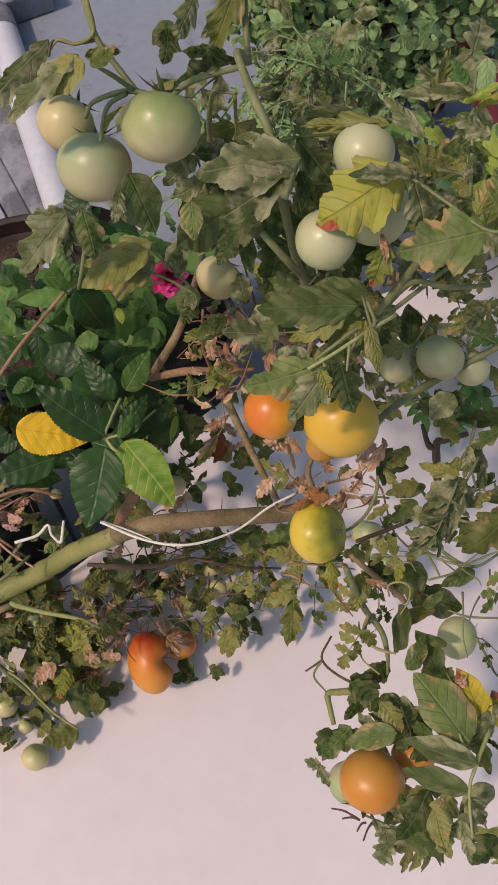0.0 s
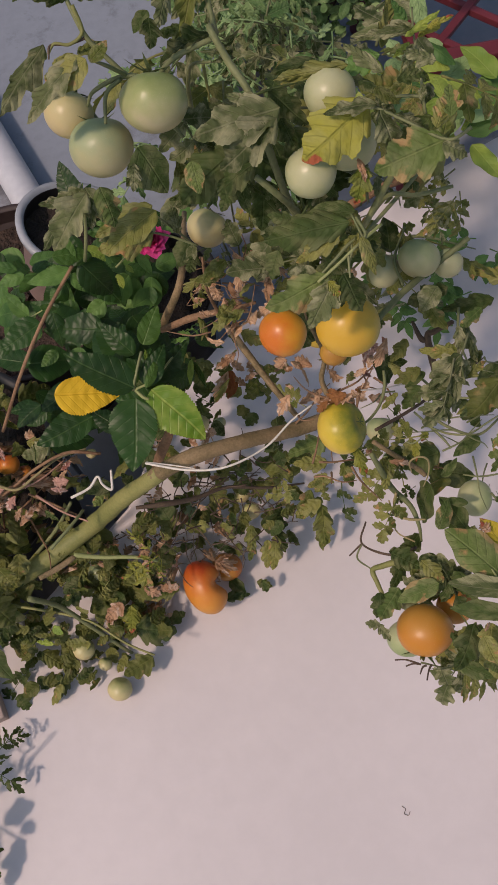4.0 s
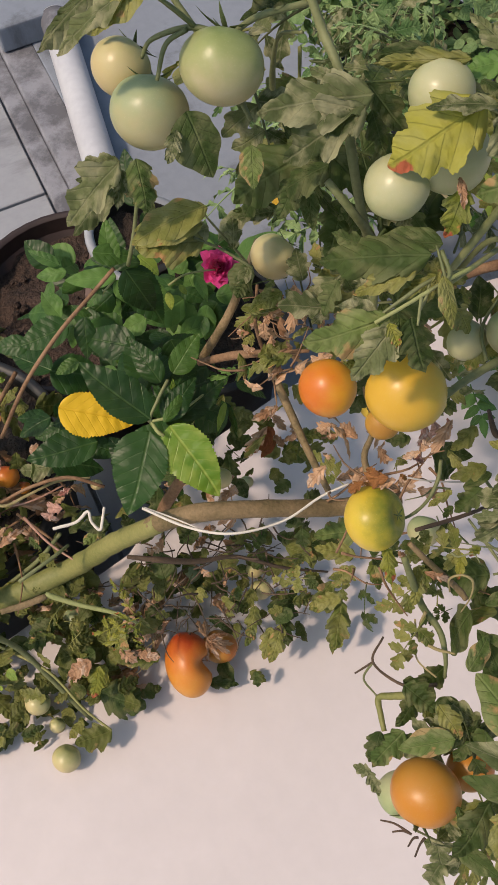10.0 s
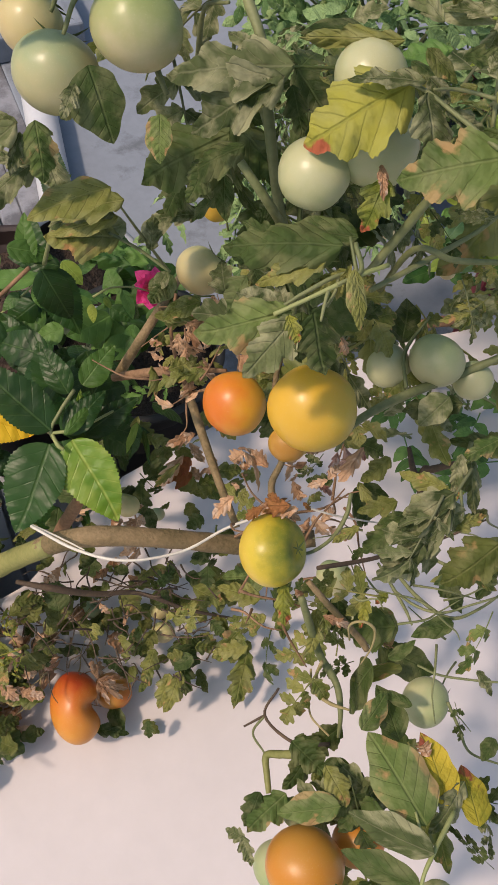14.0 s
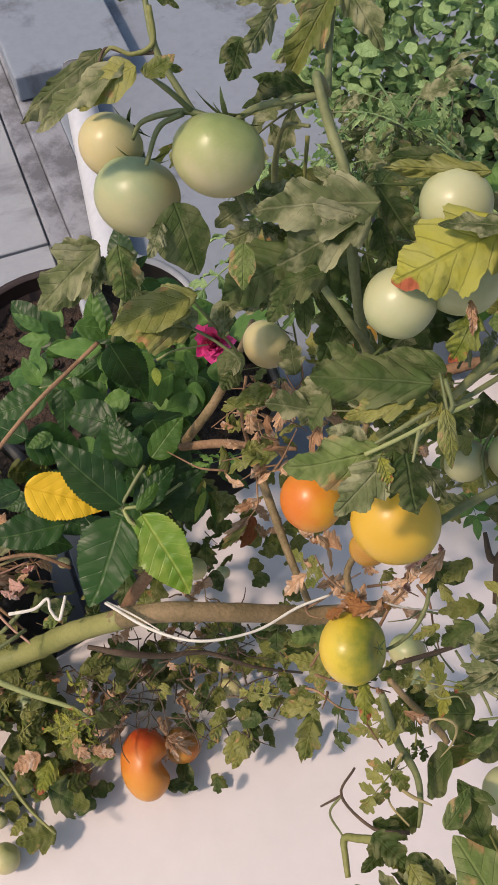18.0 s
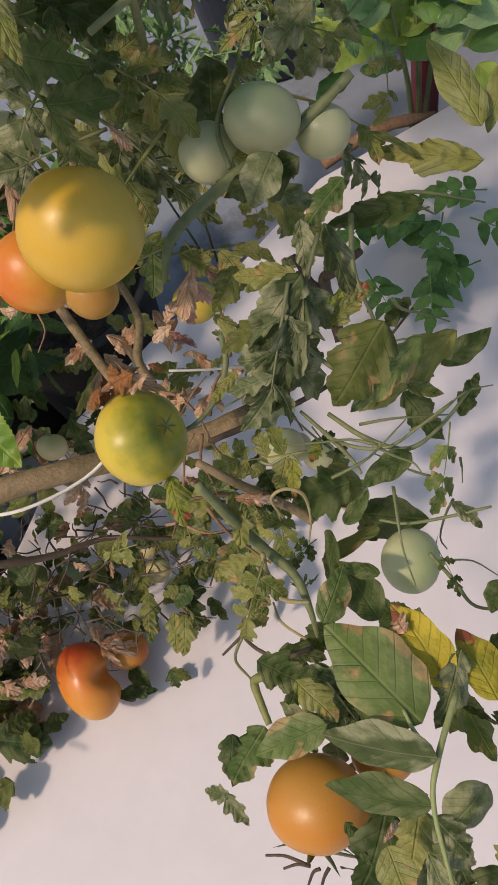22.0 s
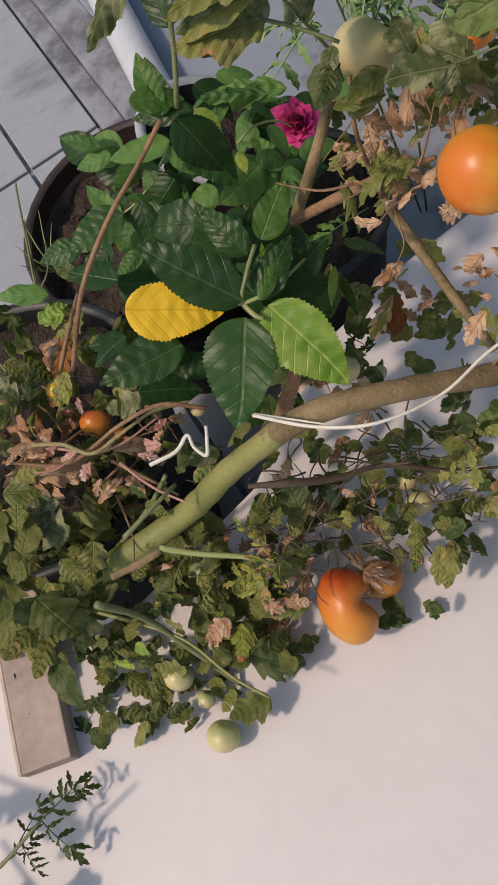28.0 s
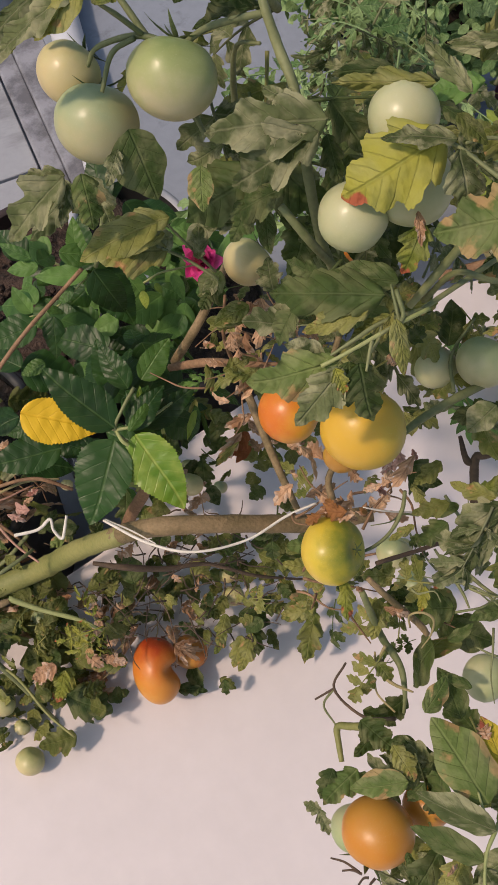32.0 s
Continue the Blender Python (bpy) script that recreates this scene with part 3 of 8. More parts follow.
# ---- fruit ----
def fruit_shape(seed, ribs, dent, squash, notch=0.0):
    r = random.Random(seed)
    verts, faces, nu, nv = [], [], 40, 26
    ph = r.uniform(0, 6)
    for i in range(nv + 1):
        a = math.pi * i / nv
        for k in range(nu):
            w = 2 * math.pi * k / nu
            rad = math.sin(a) * (1 + ribs * math.cos(5 * w + ph) * math.sin(a) * (0.4 + 0.6 * (math.cos(a) > 0)))
            x, y, z = rad * math.cos(w), rad * math.sin(w), math.cos(a) * squash
            if notch:
                cut = notch * math.exp(-((z - 0.10) / 0.24) ** 2) * max(0.0, x) ** 1.8
                x, y, z = (x - cut) * 0.80 - 0.17 * z + 0.05, y * 0.88, z * 1.06
            if a < 1.0:
                z -= dent * math.exp(-(a / 0.42) ** 2)
            verts.append((x, y, z))
    for i in range(nv):
        for k in range(nu):
            p, q = i * nu + k, i * nu + (k + 1) % nu
            faces.append((p, p + nu, q + nu, q))
    return verts, faces


FRUIT = [mesh("tomato", *fruit_shape(3, 0.02, 0.14, 0.92)), mesh("tomato", *fruit_shape(5, 0.022, 0.2, 0.88)), mesh("tomato", *fruit_shape(8, 0.012, 0.05, 1.0, 0.54))]
FM = {}


def sepals(seed, n=6, length=0.75):
    r = random.Random(seed)
    pieces = []
    for k in range(n):
        b = blade(0.11, 1, 0.0, r.uniform(-0.5, 0.5), 0.4, 0.0, k, 6, 0.6, 0.01)
        m = Euler((r.uniform(-0.3, 0.4), 0, 2 * math.pi * k / n + r.uniform(-0.2, 0.2))).to_matrix().to_4x4() @ Matrix.Scale(length * r.uniform(0.8, 1.2), 4)
        pieces.append((*b, m))
    return joined(pieces)


CALYX = []
for k in range(3):
    v, f, u = sepals(k)
    CALYX.append(mesh("calyx", v, f, M["calyx"], u))


def tomato(parent, centre, radius, skin, up=(0, 0.1, 1), shape=0, spin=0.0, calyx=True, label="", sepal=1.0):
    key = shape, skin
    if key not in FM:
        FM[key] = FRUIT[shape].copy()
        FM[key].materials.append(M["tom_" + skin])
    z = Vector(up).normalized()
    x = Vector((math.cos(spin), math.sin(spin), 0))
    x = (x - z * x.dot(z)).normalized()
    m = Matrix.Translation(centre) @ Matrix((x, z.cross(x), z)).transposed().to_4x4() @ Matrix.Scale(radius, 4)
    ob = part("tomato", FM[key], None, parent, label, m)
    if calyx:
        part("calyx", CALYX[int(spin * 10) % 3], None, ob, "", Matrix.Translation((0, 0, 0.78)) @ Matrix.Scale(sepal, 4))
    return ob


# ---- structure ----
# white painted platform, its far edge cut slightly askew, with the pots standing behind and beside it
SLAB = 0.412
outline = [(-3.000, -2.500), (3.000, -2.500), (3.169, 1.481), (0.529, 0.953), (0.212, 0.831), (0.085, 0.720), (-0.021, 0.652), (-0.137, 0.551), (-0.227, 0.382), (-0.380, 0.250), (-0.549, 0.213), (-3.000, 0.100)]
platform = part("platform", prism(outline, 0.0, SLAB, 0.006), M["slab"])
tagged(platform, "smooth white painted masonry platform in soft sun", "platform", kind="structure")

ground = part("floor", prism([(-60, -60), (60, -60), (60, 60), (-60, 60)], -0.2, -0.006), M["grout"])
tagged(ground, "terrace floor laid with pale marble tiles and grey joints", "floor", kind="structure")

# the terrace's own directions: U along the raised kerb, V across it
JOINT = Vector((-0.578, 1.35, 0))
U, V = Vector((0.48, -0.877, 0)), Vector((0.877, 0.48, 0))
TURN_UV = math.degrees(math.atan2(V.y, V.x))


def uv_pose(u, v, z):
    p = JOINT + U * u + V * v
    return pose(p.x, p.y, z, 0, 0, TURN_UV)


def kerb(name, u0, u1, v0, v1, z0, z1, material, label, category, bevel=0.006):
    m = uv_pose((u0 + u1) / 2, (v0 + v1) / 2, (z0 + z1) / 2)
    ob = part(name, box(v1 - v0, abs(u1 - u0), z1 - z0, bevel, 3), M[material], None, "", m)
    return tagged(ob, label, category, kind="structure")


kerb("kerb", -9, 9, 0.0, 0.046, 0, 0.035, "curb", "dirty grey plaster kerb strip along the tiles", "kerb")
kerb("ledge_edge", -9, 9, 0.046, 0.125, 0, 0.058, "curb", "grey weathered plaster edge of the ledge", "ledge")
kerb("ledge", -9, 9, 0.125, 9.0, 0, 0.06, "wall", "weathered whitewashed ledge with grey stains", "ledge")
kerb("step_block", -4.5, -0.46, 0.05, 0.34, 0.061, 0.13, "wall", "whitewashed masonry block with a shaded end", "block", 0.008)
for a, b, name in ((-9, 9, "wall_north"),):
    kerb(name, a, b, 5.2, 5.4, 0.06, 2.6, "wall", "weathered white terrace wall with grey stains", "wall")
kerb("wall_west", -9, -8.8, -9, 5.2, 0.0, 2.6, "wall", "weathered white terrace wall", "wall")

# ---- things ----
plant = thing("tomato_plant", "sprawling dusty tomato plant with green, yellow and orange fruit", "plant")
tomato(plant, (-0.104, 0.420, 1.141), 0.0253, 'green', (0.1, 0.85, 0.5), 0, 0.4, True, 'pale green unripe tomato')
tomato(plant, (-0.056, 0.426, 1.172), 0.0261, 'lime', (0.1, 0.8, 0.55), 1, 2.5, True, 'pale green unripe tomato')
tomato(plant, (-0.125, 0.452, 1.148), 0.0200, 'cream', (0.5, 0.8, 0.3), 0, 0.0, True, 'pale cream unripe tomato')
tomato(plant, (0.073, 0.395, 1.182), 0.0192, 'pale', (0.1, 0.6, -0.8), 0, 0.0, False)
tomato(plant, (0.081, 0.365, 1.163), 0.0220, 'pale', (0.3, 0.6, -0.8), 0, 0.0, False)
tomato(plant, (0.050, 0.351, 1.152), 0.0193, 'pale', (0.2, 0.5, -0.8), 0, 1.0, False)
tomato(plant, (-0.032, 0.531, 0.862), 0.0234, 'cream', (0.6, 0.7, 0.4), 0, 1.2, True)
tomato(plant, (0.019, 0.326, 0.962), 0.0228, 'orange', (0.5, 0.7, -0.3), 0, 0.0, False, 'ripening orange tomato')
tomato(plant, (0.068, 0.279, 1.038), 0.0269, 'yellow', (0.1, 0.8, -0.3), 1, 0.0, False, 'plump yellow ripening tomato')
tomato(plant, (0.0575, 0.282, 0.990), 0.0125, "brown", (0.1, 0.8, -0.3), 1, 0.0, False)
tomato(plant, (0.058, 0.238, 0.921), 0.0253, 'olive', (0.75, -0.1, 0.55), 1, 0.3, True, 'olive yellow tomato with a split side', sepal=0.36)
tomato(plant, (0.152, 0.357, 0.998), 0.0192, 'pale', (0.4, 0.8, 0.3), 0, 0.0, False)
tomato(plant, (0.181, 0.356, 0.982), 0.0141, 'pale', (0, 0.9, -0.3), 0, 0.0, False)
tomato(plant, (0.122, 0.361, 0.980), 0.0160, 'pale', (0, 0.9, -0.3), 0, 0.0, False)
tomato(plant, (-0.126, 0.224, 0.467), 0.0371, 'red', (0.05, 0.93, 0.35), 2, 0.0, False, 'kidney shaped red orange tomato resting near the platform')
tomato(plant, (-0.091, 0.254, 0.440), 0.0225, 'amber', (0.3, 0.8, 0.4), 0, 0.0, False)
tomato(plant, (0.107, 0.058, 0.802), 0.0280, 'amber', (-0.2, -0.75, -0.5), 0, 1.0, True, 'ripening orange tomato')
tomato(plant, (0.094, 0.060, 0.758), 0.0206, 'pale', (-0.2, -0.75, -0.5), 0, 0.0, False)
tomato(plant, (0.148, 0.081, 0.773), 0.0195, 'amber', (0, 0.9, -0.3), 0, 0.0, False)
tomato(plant, (0.185, 0.175, 0.826), 0.0186, 'pale', (0.8, -0.1, -0.2), 0, 2.0, True)
tomato(plant, (-0.051, 0.349, 0.468), 0.0128, 'cream', (-0.8, 0.4, 0.3), 0, 0.0, True)
tomato(plant, (-0.042, 0.318, 0.478), 0.0137, 'cream', (0, 0.93, 0.35), 0, 0.0, True)
tomato(plant, (-0.132, 0.339, 0.470), 0.0129, 'green', (0.7, 0.2, 0.5), 0, 0.0, True)
tomato(plant, (-0.106, 0.460, 0.527), 0.0152, 'cream', (0, 0.93, 0.35), 0, 0.0, False)
tomato(plant, (-0.308, 0.173, 0.447), 0.0163, 'cream', (0.5, 0.6, 0.5), 0, 2.0, True)
tomato(plant, (-0.282, 0.149, 0.436), 0.0100, 'cream', (0.4, 0.7, 0.5), 0, 0.0, True)
tomato(plant, (-0.266, 0.112, 0.432), 0.0174, 'cream', (0.3, 0.7, 0.5), 0, 0.0, False)
tomato(plant, (-0.088, 0.394, 0.642), 0.0136, 'cream', (0.2, 0.8, 0.5), 0, 0.0, False)
tomato(plant, (-0.062, 0.419, 0.578), 0.0084, 'green', (0, 0.93, 0.35), 0, 0.0, False)
tomato(plant, (0.075, 0.424, 0.767), 0.0178, 'olive', (0, 0.93, 0.35), 0, 0.0, False)
tomato(plant, (-0.269, 0.270, 0.478), 0.0151, 'green', (0.4, 0.7, 0.5), 0, 0.0, False)
tomato(plant, (0.120, 0.295, 0.756), 0.0162, 'green', (0.2, 0.9, 0.3), 0, 0.0, False)
tomato(plant, (0.152, 0.287, 0.677), 0.0144, 'green', (0, 0.93, 0.35), 0, 0.0, False)
tomato(plant, (0.143, 0.351, 0.605), 0.0148, 'green', (0, 0.93, 0.35), 0, 0.0, False)
tomato(plant, (0.165, 0.335, 0.534), 0.0163, 'green', (0, 0.93, 0.35), 0, 0.0, False)
tomato(plant, (0.181, 0.517, 0.914), 0.0071, 'cream', (0, 0.93, 0.35), 0, 0.0, False)
tomato(plant, (0.147, 0.674, 0.798), 0.0096, 'cream', (0, 0.93, 0.35), 0, 0.0, False)
stem(plant, "main_stem", "stem_olive", (-0.591, 0.240, 0.424, 0.0106), (-0.509, 0.250, 0.442, 0.0121), (-0.457, 0.259, 0.461, 0.0128), (-0.405, 0.271, 0.483, 0.0135), (-0.327, 0.286, 0.530, 0.0132), (-0.256, 0.308, 0.567, 0.0123), (-0.196, 0.307, 0.653, 0.0111), (-0.136, 0.301, 0.732, 0.0099), sides=12)
stem(plant, "branch", "stem_bark", (-0.164, 0.305, 0.692, 0.0090), (-0.136, 0.302, 0.731, 0.0099), (-0.093, 0.303, 0.759, 0.0092), (-0.030, 0.314, 0.749, 0.0089), (0.041, 0.331, 0.719, 0.0088), (0.103, 0.344, 0.724, 0.0082), sides=12, label="brown woody stem with pale scars")
stem(plant, 'branch', 'stem_bark', (-0.320, 0.239, 0.606, 0.0033), (-0.293, 0.249, 0.606, 0.0041), (-0.273, 0.259, 0.606, 0.0037))
stem(plant, 'branch', 'stem_pale', (-0.274, 0.261, 0.607, 0.0033), (-0.240, 0.254, 0.598, 0.0028), (-0.198, 0.248, 0.591, 0.0024), (-0.171, 0.239, 0.586, 0.0015))
stem(plant, 'branch', 'stem', (-0.337, 0.217, 0.599, 0.0041), (-0.314, 0.215, 0.543, 0.0034), (-0.287, 0.195, 0.474, 0.0032), (-0.255, 0.168, 0.423, 0.0027), (-0.228, 0.150, 0.386, 0.0014))
stem(plant, 'branch', 'stem', (-0.251, 0.310, 0.631, 0.0018), (-0.259, 0.292, 0.647, 0.0020), (-0.293, 0.261, 0.647, 0.0023))
stem(plant, 'branch', 'stem_dark', (-0.185, 0.302, 0.625, 0.0024), (-0.148, 0.301, 0.622, 0.0036), (-0.111, 0.313, 0.588, 0.0033), (-0.069, 0.331, 0.559, 0.0025), (-0.015, 0.331, 0.527, 0.0020), (0.041, 0.348, 0.469, 0.0014))
stem(plant, 'branch', 'stem_bark', (-0.107, 0.487, 0.745, 0.0051), (-0.072, 0.499, 0.822, 0.0044), (-0.057, 0.640, 0.753, 0.0036))
stem(plant, 'branch', 'stem_brown', (-0.108, 0.470, 0.762, 0.0039), (-0.067, 0.463, 0.790, 0.0047), (-0.025, 0.431, 0.846, 0.0031), (0.005, 0.426, 0.859, 0.0019), label='cut side branch with a dry end')
stem(plant, 'branch', 'stem_brown', (-0.043, 0.459, 0.912, 0.0014), (-0.044, 0.439, 0.877, 0.0016), (-0.033, 0.440, 0.810, 0.0024))
stem(plant, 'branch', 'stem_bark', (-0.033, 0.440, 0.810, 0.0027), (-0.025, 0.429, 0.796, 0.0041), (0.006, 0.368, 0.778, 0.0040), (0.030, 0.328, 0.760, 0.0033), label='dried brown twig hanging across')
stem(plant, 'branch', 'stem', (-0.000, 0.473, 1.182, 0.0028), (-0.006, 0.440, 1.217, 0.0026), (0.004, 0.423, 1.199, 0.0029), (0.015, 0.404, 1.185, 0.0029), (0.023, 0.385, 1.151, 0.0030), (0.034, 0.373, 1.102, 0.0032), (0.048, 0.387, 1.037, 0.0033), (0.052, 0.378, 0.989, 0.0025))
stem(plant, 'branch', 'stem_bark', (0.052, 0.378, 0.990, 0.0024), (0.046, 0.357, 0.943, 0.0020), (0.059, 0.327, 0.905, 0.0024), (0.053, 0.308, 0.888, 0.0027), (0.057, 0.297, 0.873, 0.0033))
stem(plant, 'branch', 'stem', (0.010, 0.364, 1.142, 0.0025), (0.029, 0.356, 1.120, 0.0028), (0.048, 0.375, 1.067, 0.0028))
stem(plant, 'branch', 'stem', (-0.004, 0.454, 1.195, 0.0022), (-0.035, 0.446, 1.191, 0.0022), (-0.050, 0.432, 1.189, 0.0016))
stem(plant, 'branch', 'stem', (-0.050, 0.430, 1.188, 0.0019), (-0.074, 0.440, 1.188, 0.0019), (-0.099, 0.438, 1.181, 0.0016), (-0.107, 0.437, 1.168, 0.0012))
stem(plant, 'branch', 'stem', (-0.072, 0.440, 1.188, 0.0016), (-0.084, 0.436, 1.204, 0.0016), (-0.093, 0.432, 1.215, 0.0009))
stem(plant, 'branch', 'stem', (-0.077, 0.438, 1.188, 0.0016), (-0.090, 0.432, 1.182, 0.0016), (-0.095, 0.415, 1.170, 0.0012))
stem(plant, 'branch', 'stem', (-0.039, 0.418, 1.137, 0.0015), (-0.056, 0.440, 1.156, 0.0021), (-0.088, 0.466, 1.188, 0.0020), (-0.097, 0.473, 1.199, 0.0020), (-0.102, 0.482, 1.211, 0.0018), (-0.111, 0.506, 1.228, 0.0016), (-0.120, 0.514, 1.233, 0.0011))
leaf(plant, 't1', 'leaf_tom', (-0.120, 0.514, 1.233), (-0.163, 0.508, 1.245), 0.50, (0, -0.42, 0.9))
leaf(plant, 't3', 'leaf_tom', (-0.116, 0.507, 1.229), (-0.146, 0.492, 1.231), 0.50, (0, -0.42, 0.9))
leaf(plant, 't0', 'leaf_tom', (-0.106, 0.490, 1.220), (-0.131, 0.487, 1.232), 0.45, (0, -0.42, 0.9))
leaf(plant, 't2', 'leaf_tom', (-0.102, 0.497, 1.217), (-0.086, 0.491, 1.217), 0.70, (0, -0.42, 0.9))
leaf(plant, 't1', 'leaf_dusty', (-0.105, 0.509, 1.227), (-0.079, 0.510, 1.235), 0.60, (0, -0.42, 0.9))
leaf(plant, 't4', 'leaf_tom', (-0.085, 0.513, 1.227), (-0.094, 0.497, 1.220), 0.40, (0, -0.42, 0.9))
leaf(plant, 't3', 'leaf_tan', (-0.000, 0.523, 1.218), (-0.030, 0.466, 1.193), 0.50, (0, -0.42, 0.9))
leaf(plant, 't1', 'leaf_dusty', (0.001, 0.526, 1.218), (0.030, 0.487, 1.206), 0.60, (0, -0.42, 0.9))
leaf(plant, 't4', 'leaf_dusty', (-0.002, 0.528, 1.221), (-0.064, 0.513, 1.222), 0.55, (0, -0.42, 0.9))
leaf(plant, 't0', 'leaf_dusty', (0.004, 0.532, 1.219), (0.026, 0.550, 1.226), 0.60, (0, -0.42, 0.9))
leaf(plant, 't2', 'leaf_dusty', (-0.007, 0.509, 1.202), (-0.034, 0.486, 1.193), 0.60, (0, -0.42, 0.9))
leaf(plant, 't1', 'leaf_tan', (0.006, 0.524, 1.216), (0.027, 0.521, 1.212), 0.50, (0, -0.42, 0.9))
leaf(plant, 't0', 'leaf_tom', (-0.015, 0.492, 1.173), (-0.046, 0.491, 1.177), 0.70, (0, -0.42, 0.9))
stem(plant, 'branch', 'stem', (-0.000, 0.472, 1.182, 0.0022), (-0.002, 0.500, 1.196, 0.0020), (-0.002, 0.516, 1.209, 0.0018), (0.001, 0.526, 1.218, 0.0014))
stem(plant, 'tendril', 'stem_dark', (-0.097, 0.473, 1.199, 0.0012), (-0.111, 0.468, 1.200, 0.0010), (-0.124, 0.467, 1.203, 0.0009), (-0.127, 0.458, 1.199, 0.0006))
stem(plant, 'branch', 'stem', (-0.008, 0.448, 1.179, 0.0011), (-0.023, 0.462, 1.165, 0.0014), (-0.028, 0.474, 1.129, 0.0021), (-0.028, 0.481, 1.089, 0.0023))
stem(plant, 'twig', 'stem_dark', (0.172, 0.306, 0.862, 0.0035), (0.169, 0.335, 0.883, 0.0037), (0.175, 0.336, 0.890, 0.0030), (0.192, 0.335, 0.906, 0.0022), label='bare broken twig end')
stem(plant, 'twig', 'stem_dark', (0.169, 0.333, 0.881, 0.0030), (0.162, 0.335, 0.883, 0.0030), (0.154, 0.346, 0.901, 0.0017))
stem(plant, 'twig', 'stem', (0.166, 0.351, 1.104, 0.0015), (0.137, 0.351, 1.101, 0.0019), (0.114, 0.354, 1.103, 0.0019), (0.105, 0.378, 1.038, 0.0021))
string = thing("string", "white cotton string tied round the tomato stem", "string")
stem(string, 'cord', 'string', (-0.148, 0.302, 0.766, 0.0015), (-0.101, 0.277, 0.786, 0.0014), (-0.058, 0.269, 0.795, 0.0013), (-0.013, 0.284, 0.793, 0.0012), (0.020, 0.307, 0.798, 0.0012), (0.046, 0.320, 0.802, 0.0012), sides=6)
stem(string, 'cord', 'string', (0.078, 0.270, 0.928, 0.0007), (0.103, 0.275, 0.911, 0.0007), (0.148, 0.296, 0.866, 0.0007), sides=6)
stem(string, 'frayed_end', 'string', (-0.147, 0.303, 0.766, 0.0009), (-0.120, 0.292, 0.772, 0.0009), (-0.093, 0.275, 0.792, 0.0006), sides=6)
tie = thing("plastic_tie", "bent white plastic tie caught on the dry leaves", "tie")
stem(tie, 'tie_end', 'string', (-0.249, 0.301, 0.704, 0.0018), (-0.225, 0.307, 0.710, 0.0017), (-0.212, 0.315, 0.721, 0.0016), (-0.208, 0.306, 0.716, 0.0016), (-0.199, 0.299, 0.712, 0.0017), (-0.196, 0.307, 0.720, 0.0016), (-0.194, 0.317, 0.729, 0.0015), sides=6)
leaf(plant, 't2', 'leaf_tom', (-0.048, 0.453, 1.224), (-0.051, 0.429, 1.223), 1.10, (0, -0.42, 0.9))
leaf(plant, 't0', 'leaf_dusty', (-0.031, 0.463, 1.239), (-0.040, 0.432, 1.234), 0.80, (0.5, -0.2, 0.8))
leaf(plant, 't3', 'leaf_tom', (-0.006, 0.466, 1.188), (-0.047, 0.452, 1.202), 0.70, (0, 0.2, 0.9))
leaf(plant, 't2', 'leaf_dusty', (-0.078, 0.369, 1.175), (-0.082, 0.347, 1.175), 0.80, (0, -0.42, 0.9))
leaf(plant, 'r1', 'leaf_tan', (-0.073, 0.401, 1.076), (-0.122, 0.369, 1.082), 0.75, (-0.1, -0.2, 0.9))
leaf(plant, 'r1', 'leaf_bush', (0.157, 0.472, 1.187), (0.157, 0.445, 1.175), 0.65, (0, -0.42, 0.9))
leaf(plant, 'f0', 'leaf_dusty', (0.150, 0.365, 1.071), (0.161, 0.330, 1.066), 1.00, (0, -0.42, 0.9))
leaf(plant, 'f1', 'leaf_tan', (0.177, 0.364, 1.071), (0.150, 0.337, 1.070), 1.00, (0, -0.42, 0.9))
leaf(plant, 't0', 'leaf_tom', (0.165, 0.313, 1.014), (0.126, 0.305, 1.010), 0.85, (0, -0.42, 0.9))
leaf(plant, 'd0', 'leaf_dry', (0.071, 0.257, 0.950), (0.050, 0.252, 0.948), 1.00, (0, -0.42, 0.9))
leaf(plant, 'd2', 'leaf_dry', (0.054, 0.265, 0.944), (0.071, 0.252, 0.949), 0.90, (0, -0.42, 0.9))
leaf(plant, 'd1', 'leaf_dry', (0.107, 0.288, 0.988), (0.096, 0.264, 0.989), 0.90, (0, -0.42, 0.9))
leaf(plant, 'd0', 'leaf_dry', (0.088, 0.276, 0.960), (0.073, 0.270, 0.957), 0.90, (0, -0.42, 0.9))
leaf(plant, 't0', 'leaf_tan', (0.057, 0.301, 0.502), (0.052, 0.242, 0.487), 0.75, (0, -0.42, 0.9))
leaf(plant, 't1', 'leaf_tan', (0.057, 0.303, 0.513), (0.015, 0.290, 0.506), 0.70, (0, -0.42, 0.9))
leaf(plant, 't2', 'leaf_tan', (-0.014, 0.271, 0.493), (-0.028, 0.222, 0.482), 0.70, (0, -0.42, 0.9))
leaf(plant, 't0', 'leaf_tan', (-0.046, 0.287, 0.512), (-0.051, 0.246, 0.505), 0.80, (0, -0.42, 0.9))
leaf(plant, 't3', 'leaf_tom', (-0.044, 0.221, 0.459), (-0.040, 0.200, 0.450), 0.90, (0, -0.42, 0.9))
leaf(plant, 'r2', 'leaf_tom', (0.090, 0.380, 1.204), (0.103, 0.367, 1.208), 0.70, (0, -0.42, 0.9))
leaf(plant, 'd0', 'leaf_dry', (0.082, 0.339, 1.173), (0.085, 0.321, 1.173), 0.80, (0, -0.42, 0.9))
leaf(plant, 'r0', 'leaf_tom', (0.128, 0.369, 0.997), (0.130, 0.406, 1.006), 0.90, (0, -0.42, 0.9))
leaf(plant, 't3', 'leaf_dusty', (0.186, 0.383, 1.037), (0.154, 0.364, 1.027), 0.75, (0, -0.42, 0.9))
